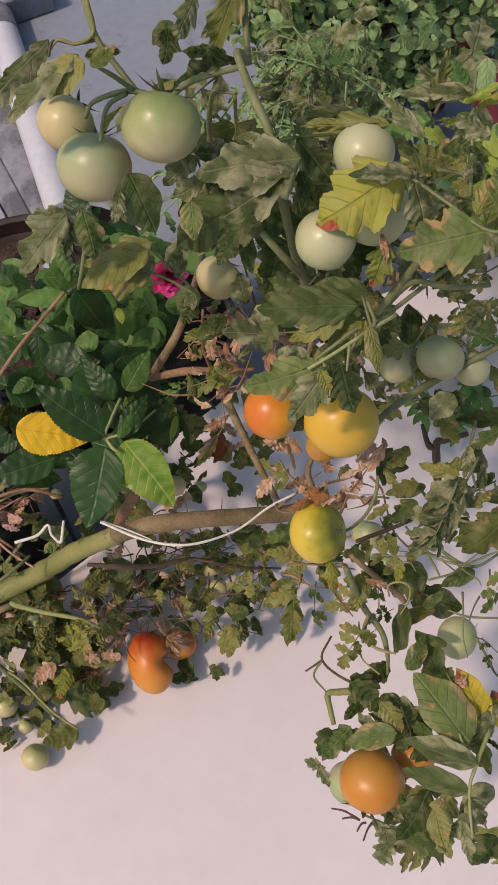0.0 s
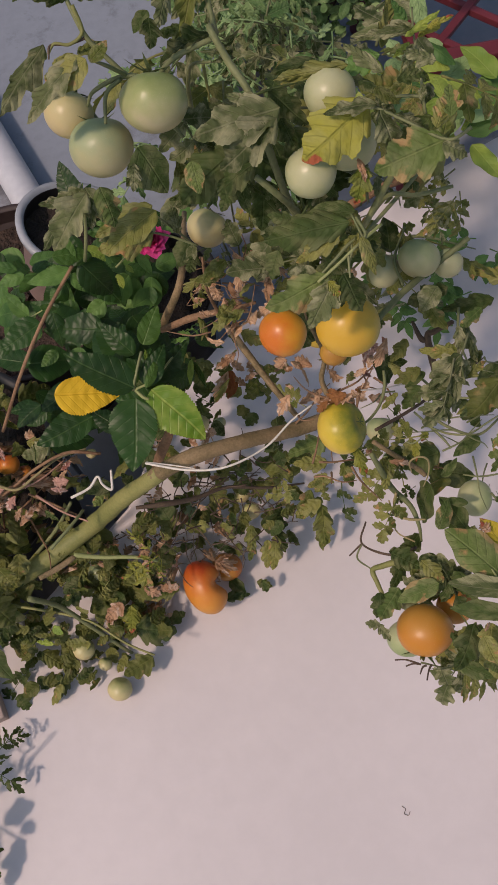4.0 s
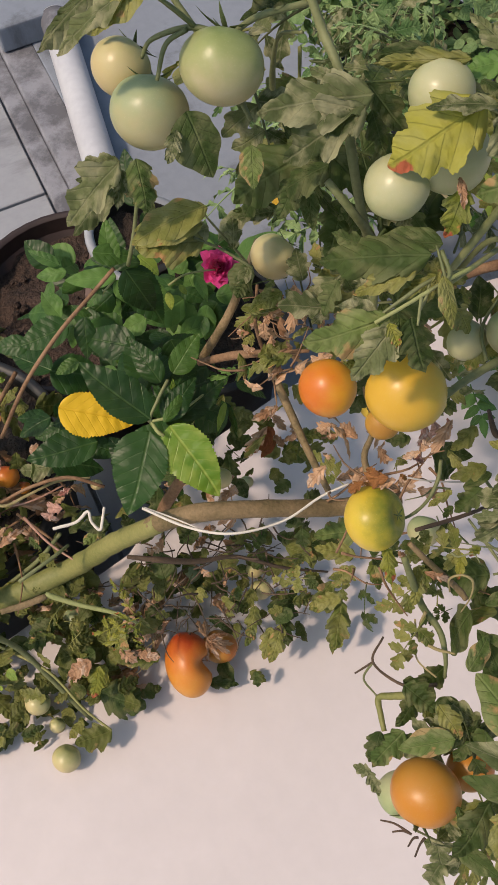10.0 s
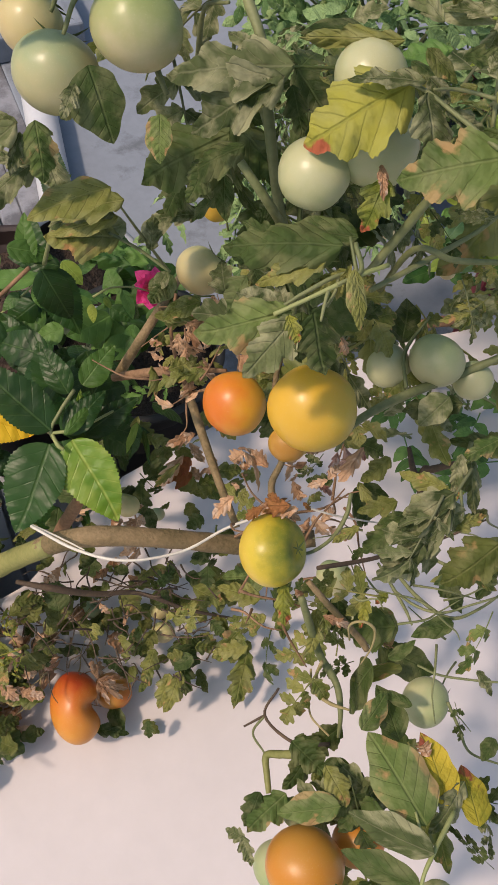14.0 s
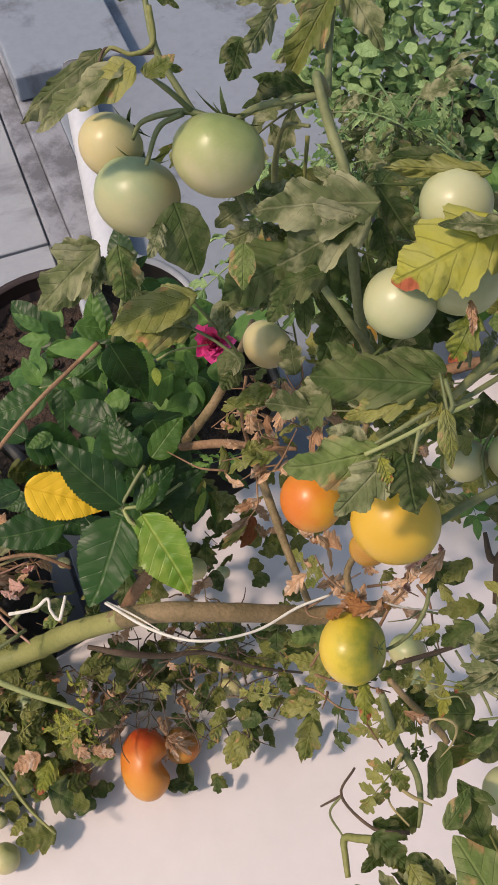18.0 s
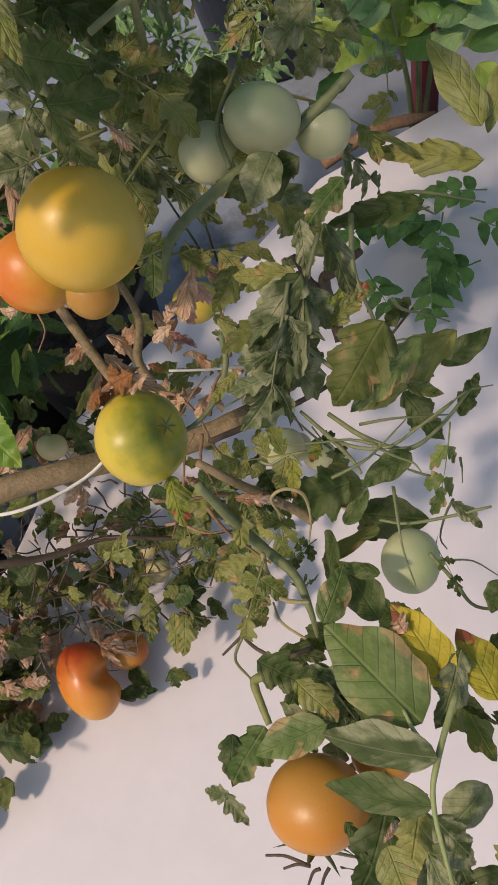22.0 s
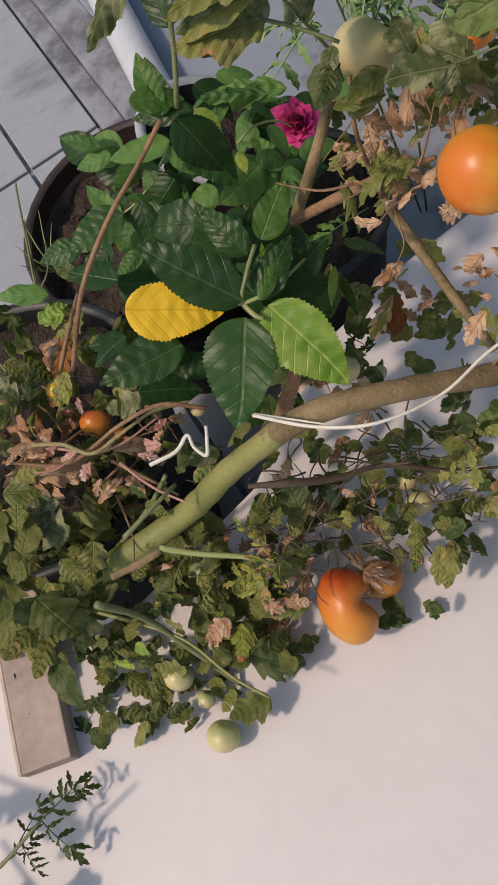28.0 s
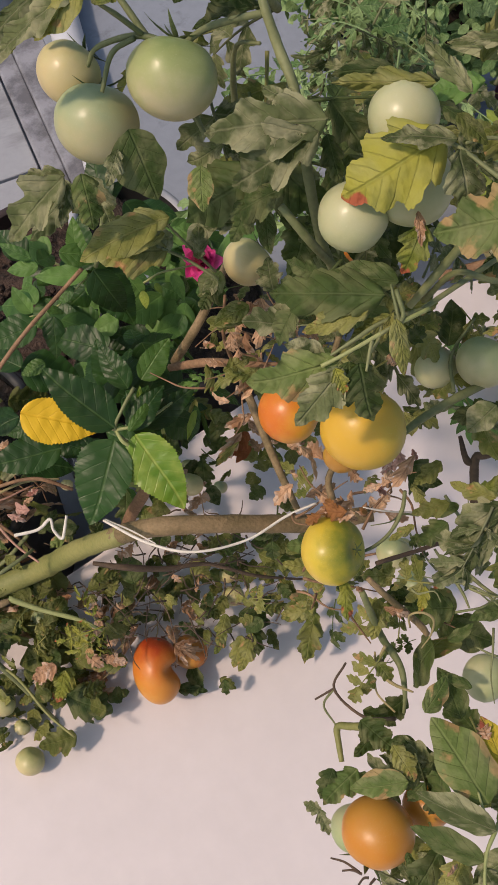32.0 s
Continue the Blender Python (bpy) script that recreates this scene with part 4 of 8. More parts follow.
leaf(plant, 't1', 'leaf_tom', (0.091, 0.318, 1.080), (0.102, 0.335, 1.078), 0.90, (0, -0.42, 0.9))
leaf(plant, 'd1', 'leaf_dry', (0.083, 0.342, 1.030), (0.092, 0.331, 1.023), 0.90, (0, -0.42, 0.9))
leaf(plant, 'c1', 'leaf_tan', (0.177, 0.387, 1.067), (0.151, 0.373, 1.059), 0.80, (0, -0.42, 0.9))
leaf(plant, 'c3', 'leaf_dusty', (0.159, 0.363, 1.126), (0.135, 0.365, 1.127), 0.70, (0, -0.42, 0.9))
leaf(plant, 'c0', 'leaf_tom', (0.124, 0.392, 1.098), (0.149, 0.370, 1.085), 0.80, (0, -0.42, 0.9))
stem(plant, 'petiole', 'stem', (0.091, 0.304, 1.138, 0.0010), (0.068, 0.289, 1.145, 0.0012), (0.053, 0.277, 1.144, 0.0011), (0.041, 0.270, 1.138, 0.0009))
stem(plant, 'petiole', 'stem', (0.068, 0.289, 1.145, 0.0009), (0.067, 0.283, 1.139, 0.0009), (0.064, 0.278, 1.133, 0.0008))
stem(plant, 'petiole', 'stem', (0.071, 0.306, 1.155, 0.0007), (0.077, 0.288, 1.146, 0.0012), (0.081, 0.275, 1.139, 0.0008))
stem(plant, 'branch', 'stem', (0.086, 0.321, 1.114, 0.0022), (0.100, 0.330, 1.139, 0.0026), (0.109, 0.331, 1.163, 0.0025), (0.119, 0.331, 1.182, 0.0020), (0.140, 0.331, 1.200, 0.0016))
stem(plant, 'branch', 'stem', (0.090, 0.288, 0.978, 0.0012), (0.100, 0.302, 0.994, 0.0026), (0.130, 0.327, 0.994, 0.0031), (0.167, 0.351, 0.992, 0.0030), (0.198, 0.362, 1.009, 0.0025))
stem(plant, 'branch', 'stem', (0.092, 0.334, 1.086, 0.0016), (0.122, 0.361, 1.085, 0.0019), (0.154, 0.388, 1.088, 0.0015), (0.173, 0.402, 1.101, 0.0011))
stem(plant, 'branch', 'stem', (0.132, 0.333, 0.996, 0.0014), (0.130, 0.360, 0.999, 0.0013), (0.145, 0.387, 1.007, 0.0009))
leaf(plant, 't2', 'leaf_tom', (0.096, 0.152, 0.765), (0.124, 0.138, 0.770), 0.80, (0, -0.42, 0.9))
leaf(plant, 't1', 'leaf_worn', (0.206, 0.247, 0.948), (0.165, 0.216, 0.942), 0.50, (0, -0.5, 0.8))
leaf(plant, 'c2', 'leaf_dusty', (0.165, 0.256, 1.031), (0.132, 0.193, 1.007), 1.00, (0, -0.42, 0.9))
leaf(plant, 'f1', 'leaf_dusty', (0.149, 0.238, 1.027), (0.129, 0.188, 1.010), 1.10, (0, -0.42, 0.9))
leaf(plant, 'r0', 'leaf_tom', (0.196, 0.223, 0.867), (0.165, 0.207, 0.870), 0.70, (0, -0.42, 0.9))
leaf(plant, 'c2', 'leaf_worn', (0.217, 0.225, 0.893), (0.204, 0.184, 0.881), 0.70, (0, -0.42, 0.9))
leaf(plant, 'c0', 'leaf_tom', (0.198, 0.168, 0.860), (0.205, 0.144, 0.857), 0.70, (0, -0.42, 0.9))
leaf(plant, 'r1', 'leaf_tom', (0.226, 0.146, 0.860), (0.217, 0.129, 0.863), 0.90, (0, -0.42, 0.9))
leaf(plant, 't0', 'leaf_yellow', (0.068, 0.219, 0.910), (0.072, 0.190, 0.905), 0.75, (0, -0.42, 0.9))
leaf(plant, 't2', 'leaf_tan', (0.096, 0.218, 0.874), (0.093, 0.185, 0.867), 0.80, (0, -0.42, 0.9))
leaf(plant, 't3', 'leaf_tan', (0.101, 0.214, 0.880), (0.103, 0.196, 0.868), 0.60, (0, -0.42, 0.9))
leaf(plant, 't1', 'leaf_yellow', (0.131, 0.231, 0.873), (0.128, 0.208, 0.872), 0.60, (0, -0.42, 0.9))
leaf(plant, 't4', 'leaf_yellow', (0.147, 0.240, 0.867), (0.139, 0.230, 0.862), 0.90, (0, -0.42, 0.9))
leaf(plant, 'd0', 'leaf_dry', (0.098, 0.207, 0.892), (0.121, 0.199, 0.893), 0.70, (0, -0.42, 0.9))
leaf(plant, 'd1', 'leaf_dry', (0.076, 0.215, 0.913), (0.085, 0.208, 0.909), 1.00, (0, -0.42, 0.9))
leaf(plant, 'd2', 'leaf_dry', (0.043, 0.258, 0.940), (0.059, 0.261, 0.953), 0.60, (0, -0.42, 0.9))
leaf(plant, 'd0', 'leaf_dry', (0.087, 0.270, 0.971), (0.095, 0.282, 0.977), 1.00, (0, -0.42, 0.9))
leaf(plant, 'r1', 'leaf_tom', (0.152, 0.287, 0.904), (0.129, 0.282, 0.876), 0.40, (0, -0.42, 0.9))
leaf(plant, 't0', 'leaf_tom', (0.129, 0.279, 0.855), (0.122, 0.269, 0.849), 1.00, (0, -0.42, 0.9))
leaf(plant, 'r0', 'leaf_tom', (0.152, 0.195, 0.852), (0.168, 0.205, 0.870), 0.60, (0, -0.42, 0.9))
leaf(plant, 't0', 'leaf_tan', (0.109, 0.280, 0.955), (0.122, 0.260, 0.955), 0.60, (0, -0.42, 0.9))
leaf(plant, 't3', 'leaf_tan', (0.133, 0.106, 0.819), (0.154, 0.110, 0.821), 0.60, (0, -0.42, 0.9))
leaf(plant, 'c5', 'leaf_tom', (0.223, 0.064, 0.858), (0.197, 0.080, 0.868), 0.50, (0, -0.42, 0.9))
leaf(plant, 'c1', 'leaf_dusty', (0.217, 0.106, 0.857), (0.226, 0.071, 0.849), 0.50, (0, -0.42, 0.9))
stem(plant, 'branch', 'stem', (0.081, 0.213, 0.906, 0.0025), (0.090, 0.205, 0.880, 0.0030), (0.103, 0.195, 0.843, 0.0031), (0.118, 0.178, 0.832, 0.0029), (0.123, 0.159, 0.825, 0.0020), (0.124, 0.145, 0.812, 0.0012))
stem(plant, 'branch', 'stem_bark', (0.084, 0.221, 0.915, 0.0021), (0.100, 0.212, 0.901, 0.0026), (0.127, 0.203, 0.868, 0.0029), (0.135, 0.197, 0.860, 0.0024))
stem(plant, 'branch', 'stem_dark', (0.091, 0.236, 0.905, 0.0018), (0.129, 0.259, 0.878, 0.0018), (0.164, 0.280, 0.862, 0.0015), (0.192, 0.290, 0.872, 0.0011), (0.212, 0.291, 0.905, 0.0006))
stem(plant, 'branch', 'stem', (0.140, 0.265, 0.862, 0.0010), (0.154, 0.246, 0.858, 0.0014), (0.163, 0.231, 0.858, 0.0012), (0.167, 0.220, 0.860, 0.0008))
stem(plant, 'branch', 'stem', (0.154, 0.246, 0.858, 0.0010), (0.168, 0.234, 0.864, 0.0011), (0.185, 0.227, 0.873, 0.0010), (0.204, 0.232, 0.882, 0.0009), (0.221, 0.236, 0.894, 0.0008))
stem(plant, 'branch', 'stem', (0.171, 0.190, 0.862, 0.0008), (0.185, 0.183, 0.868, 0.0009), (0.206, 0.181, 0.872, 0.0009), (0.228, 0.180, 0.878, 0.0008))
stem(plant, 'branch', 'stem', (0.193, 0.167, 0.860, 0.0012), (0.203, 0.152, 0.852, 0.0011), (0.211, 0.137, 0.850, 0.0009), (0.233, 0.131, 0.851, 0.0007))
stem(plant, 'branch', 'stem', (0.108, 0.285, 0.929, 0.0014), (0.107, 0.273, 0.918, 0.0017), (0.098, 0.256, 0.912, 0.0014), (0.081, 0.242, 0.913, 0.0012), (0.064, 0.237, 0.934, 0.0006))
stem(plant, 'petiole', 'stem_tan', (0.120, 0.198, 0.874, 0.0007), (0.117, 0.202, 0.892, 0.0009), (0.125, 0.203, 0.900, 0.0010), (0.134, 0.200, 0.895, 0.0011), (0.135, 0.193, 0.878, 0.0007), (0.131, 0.187, 0.857, 0.0005))
stem(plant, 'petiole', 'stem_tan', (0.098, 0.186, 0.835, 0.0008), (0.101, 0.174, 0.826, 0.0011), (0.112, 0.162, 0.839, 0.0014), (0.125, 0.154, 0.856, 0.0008))
stem(plant, 'petiole', 'stem_tan', (0.101, 0.172, 0.805, 0.0006), (0.104, 0.159, 0.805, 0.0008), (0.117, 0.145, 0.813, 0.0008))
stem(plant, 'petiole', 'stem_tan', (0.104, 0.187, 0.852, 0.0014), (0.103, 0.182, 0.830, 0.0013), (0.110, 0.175, 0.825, 0.0008))
tomato(plant, (0.128, 0.304, 0.733), 0.0127, 'green', (0.2, 0.9, 0.3), 0, 0.0, False)
tomato(plant, (0.142, 0.275, 0.724), 0.0086, 'green', (0, 0.93, 0.35), 0, 0.0, False)
tomato(plant, (0.167, 0.245, 0.780), 0.0047, 'green', (0, 0.93, 0.35), 0, 0.0, False)
leaf(plant, 't4', 'leaf_yellow', (0.090, 0.352, 1.213), (0.035, 0.326, 1.194), 1.00, (0.1, -0.5, 0.85), label='yellowing tomato leaf with a scorched red tip')
leaf(plant, 't1', 'leaf_dusty', (0.094, 0.344, 1.219), (0.056, 0.351, 1.218), 0.62, (0, -0.1, 0.95))
leaf(plant, 't2', 'leaf_dusty', (0.095, 0.341, 1.216), (0.106, 0.313, 1.195), 1.05, (0.3, -0.5, 0.8))
leaf(plant, 'r1', 'leaf_dusty', (0.097, 0.358, 1.212), (0.110, 0.349, 1.207), 0.90, (0, -0.42, 0.9))
leaf(plant, 't3', 'leaf_dusty', (0.105, 0.338, 1.209), (0.128, 0.330, 1.209), 0.80, (0.2, -0.2, 0.9))
leaf(plant, 't1', 'leaf_worn', (0.135, 0.312, 1.210), (0.082, 0.309, 1.193), 0.95, (0.1, -0.5, 0.8), label='broad dusty green leaf with pale edges')
leaf(plant, 't4', 'leaf_dusty', (0.131, 0.308, 1.212), (0.150, 0.297, 1.209), 0.90, (0, -0.42, 0.9))
leaf(plant, 't2', 'leaf_tan', (0.131, 0.309, 1.219), (0.143, 0.329, 1.242), 0.75, (0.3, -0.3, 0.85), label='pale green leaf with a browned tip')
leaf(plant, 't3', 'leaf_yellow', (0.086, 0.335, 1.169), (0.076, 0.312, 1.150), 0.85, (0, -0.42, 0.9), label='green and yellow leaf with brown patches')
leaf(plant, 't0', 'leaf_tan', (0.087, 0.400, 1.201), (0.030, 0.402, 1.194), 0.42, (0, -0.75, 0.55))
leaf(plant, 'r2', 'leaf_tom', (0.066, 0.414, 1.196), (0.029, 0.414, 1.192), 0.50, (0, -0.6, 0.7))
leaf(plant, 't1', 'leaf_rose', (0.112, 0.412, 1.190), (0.082, 0.413, 1.184), 0.90, (0, -0.3, 0.9))
leaf(plant, 't4', 'leaf_rose', (0.115, 0.416, 1.188), (0.089, 0.424, 1.190), 0.80, (-0.1, -0.3, 0.9))
leaf(plant, 'r1', 'leaf_dusty', (0.137, 0.412, 1.213), (0.089, 0.419, 1.206), 0.36, (0, -0.7, 0.6))
leaf(plant, 't3', 'leaf_dusty', (0.135, 0.403, 1.217), (0.101, 0.414, 1.219), 0.40, (0, -0.5, 0.7))
leaf(plant, 't2', 'leaf_rose', (0.139, 0.435, 1.193), (0.131, 0.452, 1.209), 0.75, (0.2, -0.3, 0.9))
leaf(plant, 'r1', 'leaf_dusty', (0.131, 0.386, 1.228), (0.143, 0.371, 1.217), 1.00, (0.2, -0.4, 0.9))
leaf(plant, 't0', 'leaf_dusty', (0.128, 0.385, 1.225), (0.122, 0.371, 1.209), 0.80, (0, -0.42, 0.9))
leaf(plant, 't2', 'leaf_yellow', (0.139, 0.407, 1.208), (0.166, 0.411, 1.222), 0.45, (0, -0.42, 0.9))
leaf(plant, 't1', 'leaf_lime', (0.141, 0.427, 1.184), (0.126, 0.423, 1.176), 0.50, (0, -0.42, 0.9))
leaf(plant, 't4', 'leaf_dusty', (0.137, 0.364, 1.208), (0.132, 0.351, 1.195), 0.80, (0, -0.42, 0.9))
leaf(plant, 't1', 'leaf_tan', (0.126, 0.382, 1.193), (0.108, 0.378, 1.185), 0.70, (0, -0.42, 0.9))
stem(plant, 'petiole', 'stem', (0.150, 0.310, 1.220, 0.0013), (0.135, 0.310, 1.212, 0.0012), (0.112, 0.331, 1.212, 0.0011), (0.093, 0.345, 1.215, 0.0010), (0.074, 0.356, 1.212, 0.0008))
stem(plant, 'petiole', 'stem', (0.132, 0.350, 1.194, 0.0012), (0.131, 0.371, 1.213, 0.0011), (0.134, 0.403, 1.216, 0.0009), (0.139, 0.428, 1.215, 0.0008))
stem(plant, 'petiole', 'stem', (0.130, 0.352, 1.209, 0.0012), (0.113, 0.357, 1.208, 0.0010), (0.099, 0.348, 1.213, 0.0008))
leaf(plant, 't4', 'leaf_tom', (0.068, 0.299, 1.155), (-0.004, 0.303, 1.152), 0.62, (0, -0.45, 0.85))
leaf(plant, 'r1', 'leaf_tom', (0.076, 0.313, 1.148), (0.034, 0.318, 1.147), 0.60, (0, -0.42, 0.9))
leaf(plant, 't1', 'leaf_tan', (0.061, 0.296, 1.146), (0.023, 0.287, 1.136), 0.62, (-0.1, -0.3, 0.9))
leaf(plant, 't0', 'leaf_tan', (0.073, 0.296, 1.142), (0.051, 0.285, 1.132), 0.60, (0, -0.42, 0.9))
leaf(plant, 't2', 'leaf_worn', (0.047, 0.268, 1.138), (-0.007, 0.256, 1.128), 0.78, (-0.1, -0.5, 0.8), label='dark green leaf with a browned upper edge')
leaf(plant, 't1', 'leaf_dusty', (0.049, 0.263, 1.141), (0.026, 0.233, 1.123), 0.80, (0.1, -0.5, 0.8))
leaf(plant, 't0', 'leaf_tom', (0.057, 0.265, 1.143), (0.068, 0.238, 1.130), 1.25, (0.2, -0.4, 0.85))
leaf(plant, 'r2', 'leaf_tom', (0.052, 0.268, 1.139), (0.054, 0.245, 1.126), 1.00, (0, -0.4, 0.85))
leaf(plant, 't3', 'leaf_yellow', (0.045, 0.260, 1.145), (0.052, 0.247, 1.138), 0.80, (0, -0.42, 0.9))
leaf(plant, 'r0', 'leaf_dusty', (0.040, 0.271, 1.134), (0.017, 0.278, 1.137), 0.90, (0, -0.42, 0.9))
leaf(plant, 'r1', 'leaf_tan', (0.074, 0.286, 1.154), (0.085, 0.260, 1.139), 0.48, (0.4, -0.4, 0.7))
leaf(plant, 'd0', 'leaf_tan', (0.073, 0.292, 1.151), (0.067, 0.275, 1.139), 0.60, (0, -0.42, 0.9))
stem(plant, 'petiole', 'stem_pale', (0.092, 0.298, 1.147, 0.0013), (0.075, 0.286, 1.148, 0.0012), (0.052, 0.271, 1.144, 0.0011), (0.038, 0.264, 1.139, 0.0012))
stem(plant, 'petiole', 'stem', (0.063, 0.277, 1.146, 0.0011), (0.062, 0.270, 1.145, 0.0009), (0.061, 0.261, 1.142, 0.0007))
stem(plant, 'petiole', 'stem', (0.074, 0.304, 1.153, 0.0014), (0.078, 0.289, 1.150, 0.0012), (0.067, 0.280, 1.148, 0.0009))
leaf(plant, 't1', 'leaf_dusty', (0.033, 0.377, 1.195), (-0.037, 0.374, 1.192), 0.80, (-0.1, -0.35, 0.9))
leaf(plant, 't3', 'leaf_dusty', (0.029, 0.369, 1.194), (-0.024, 0.348, 1.175), 0.78, (-0.1, -0.5, 0.8))
leaf(plant, 't2', 'leaf_dusty', (0.024, 0.383, 1.193), (-0.004, 0.395, 1.204), 0.70, (0, -0.42, 0.9))
leaf(plant, 't0', 'leaf_tom', (0.033, 0.379, 1.183), (0.044, 0.359, 1.167), 0.85, (0.2, -0.4, 0.85))
leaf(plant, 't4', 'leaf_tom', (0.011, 0.378, 1.141), (-0.028, 0.365, 1.131), 0.80, (0, -0.42, 0.9))
leaf(plant, 'r1', 'leaf_worn', (-0.036, 0.379, 1.155), (-0.034, 0.358, 1.138), 0.80, (0, -0.42, 0.9), label='brownish green hanging leaf')
leaf(plant, 't2', 'leaf_tom', (-0.009, 0.378, 1.128), (-0.022, 0.358, 1.112), 0.90, (0, -0.42, 0.9))
leaf(plant, 'r0', 'leaf_tom', (-0.001, 0.388, 1.110), (0.004, 0.366, 1.093), 0.70, (0, -0.42, 0.9))
leaf(plant, 't1', 'leaf_dusty', (-0.102, 0.425, 1.226), (-0.153, 0.396, 1.210), 0.62, (-0.4, -0.3, 0.8))
leaf(plant, 'r1', 'leaf_tan', (-0.096, 0.421, 1.228), (-0.127, 0.405, 1.218), 0.95, (-0.2, -0.4, 0.85), label='papery leaf with a pale scorched patch')
leaf(plant, 'r0', 'leaf_tan', (-0.095, 0.431, 1.215), (-0.080, 0.441, 1.224), 0.90, (0, -0.42, 0.9))
leaf(plant, 'r1', 'leaf_tom', (-0.073, 0.379, 1.180), (-0.054, 0.352, 1.154), 1.00, (0.2, -0.4, 0.85), label='smooth dark green leaf flecked with dust')
leaf(plant, 't2', 'leaf_tom', (-0.072, 0.381, 1.168), (-0.090, 0.364, 1.157), 0.80, (0, -0.42, 0.9))
leaf(plant, 't3', 'leaf_dusty', (-0.122, 0.391, 1.126), (-0.165, 0.355, 1.109), 0.72, (-0.2, -0.5, 0.8))
leaf(plant, 't1', 'leaf_dusty', (-0.123, 0.395, 1.123), (-0.154, 0.389, 1.126), 0.70, (0, -0.42, 0.9))
leaf(plant, 't4', 'leaf_worn', (-0.111, 0.391, 1.130), (-0.102, 0.363, 1.106), 0.85, (0.2, -0.4, 0.8))
leaf(plant, 't0', 'leaf_dusty', (-0.120, 0.388, 1.123), (-0.125, 0.367, 1.107), 0.60, (0, -0.42, 0.9))
leaf(plant, 't1', 'leaf_tan', (-0.080, 0.461, 1.007), (-0.143, 0.443, 1.003), 0.62, (0, -0.42, 0.9))
leaf(plant, 'r1', 'leaf_tan', (-0.085, 0.458, 0.992), (-0.137, 0.440, 0.987), 0.50, (0, -0.42, 0.9))
leaf(plant, 'r0', 'leaf_dusty', (-0.083, 0.473, 0.971), (-0.127, 0.444, 0.967), 0.90, (0.1, -0.42, 0.9))
leaf(plant, 'r1', 'leaf_tom', (-0.053, 0.508, 0.877), (-0.072, 0.485, 0.862), 1.10, (0, -0.42, 0.9))
stem(plant, 'petiole', 'stem', (-0.053, 0.479, 0.917, 0.0013), (-0.072, 0.466, 0.971, 0.0011), (-0.085, 0.459, 1.006, 0.0008))
leaf(plant, 'r1', 'leaf_worn', (0.168, 0.077, 0.907), (0.128, 0.133, 0.909), 0.78, (0.1, -0.4, 0.9), label='dusty green leaf with pale specks')
leaf(plant, 'r0', 'leaf_flame', (0.185, 0.092, 0.895), (0.165, 0.135, 0.903), 0.72, (0.1, -0.4, 0.9), label='yellow and green leaf with a scorched tip')
leaf(plant, 'r1', 'leaf_flame', (0.205, 0.083, 0.891), (0.194, 0.121, 0.896), 0.75, (0.1, -0.4, 0.9), label='yellow and green leaf with a scorched tip')
leaf(plant, 'd2', 'leaf_dry', (0.170, 0.118, 0.904), (0.161, 0.133, 0.905), 1.30, (0, -0.42, 0.9))
leaf(plant, 'r1', 'leaf_dusty', (0.171, 0.061, 0.915), (0.115, 0.076, 0.906), 0.50, (0, -0.5, 0.8))
leaf(plant, 'r1', 'leaf_tom', (0.165, 0.043, 0.907), (0.113, 0.055, 0.898), 0.48, (0, -0.5, 0.8))
leaf(plant, 'd1', 'leaf_dry', (0.141, 0.032, 0.905), (0.151, 0.037, 0.908), 0.90, (0, -0.42, 0.9))
leaf(plant, 'r2', 'leaf_tom', (0.165, 0.157, 0.875), (0.140, 0.167, 0.872), 0.50, (0.2, -0.3, 0.9))
leaf(plant, 'r1', 'leaf_worn', (0.131, 0.137, 0.874), (0.149, 0.163, 0.884), 0.75, (0.2, -0.3, 0.9))
leaf(plant, 'r0', 'leaf_tom', (0.160, 0.137, 0.859), (0.142, 0.174, 0.864), 0.80, (0.1, -0.3, 0.9))
leaf(plant, 't2', 'leaf_tan', (0.111, 0.115, 0.856), (0.128, 0.088, 0.854), 0.90, (0, -0.42, 0.9), label='pale yellow green curled leaf')
leaf(plant, 't1', 'leaf_tom', (0.089, 0.135, 0.826), (0.117, 0.113, 0.825), 1.00, (0, -0.42, 0.9))
leaf(plant, 'r0', 'leaf_tom', (0.112, 0.121, 0.836), (0.138, 0.115, 0.839), 0.90, (0, -0.42, 0.9))
leaf(plant, 't3', 'leaf_tom', (0.140, 0.119, 0.830), (0.126, 0.098, 0.824), 0.90, (0, -0.42, 0.9))
leaf(plant, 'r1', 'leaf_worn', (0.123, 0.091, 0.853), (0.079, 0.079, 0.846), 0.66, (-0.1, -0.4, 0.9))
leaf(plant, 't0', 'leaf_worn', (0.088, 0.099, 0.829), (0.063, 0.070, 0.822), 1.00, (-0.2, -0.4, 0.9))
leaf(plant, 't4', 'leaf_tom', (0.070, 0.098, 0.827), (0.062, 0.071, 0.822), 0.80, (0, -0.42, 0.9))
leaf(plant, 't2', 'leaf_tom', (0.096, 0.097, 0.825), (0.077, 0.086, 0.821), 0.90, (0, -0.42, 0.9))
leaf(plant, 't1', 'leaf_dusty', (0.063, 0.068, 0.822), (0.048, 0.072, 0.822), 1.00, (0, -0.42, 0.9))
leaf(plant, 't3', 'leaf_dusty', (0.061, 0.069, 0.822), (0.070, 0.049, 0.821), 0.70, (0, -0.42, 0.9))
leaf(plant, 't0', 'leaf_tom', (0.123, 0.045, 0.847), (0.132, 0.022, 0.847), 0.60, (0, -0.42, 0.9))
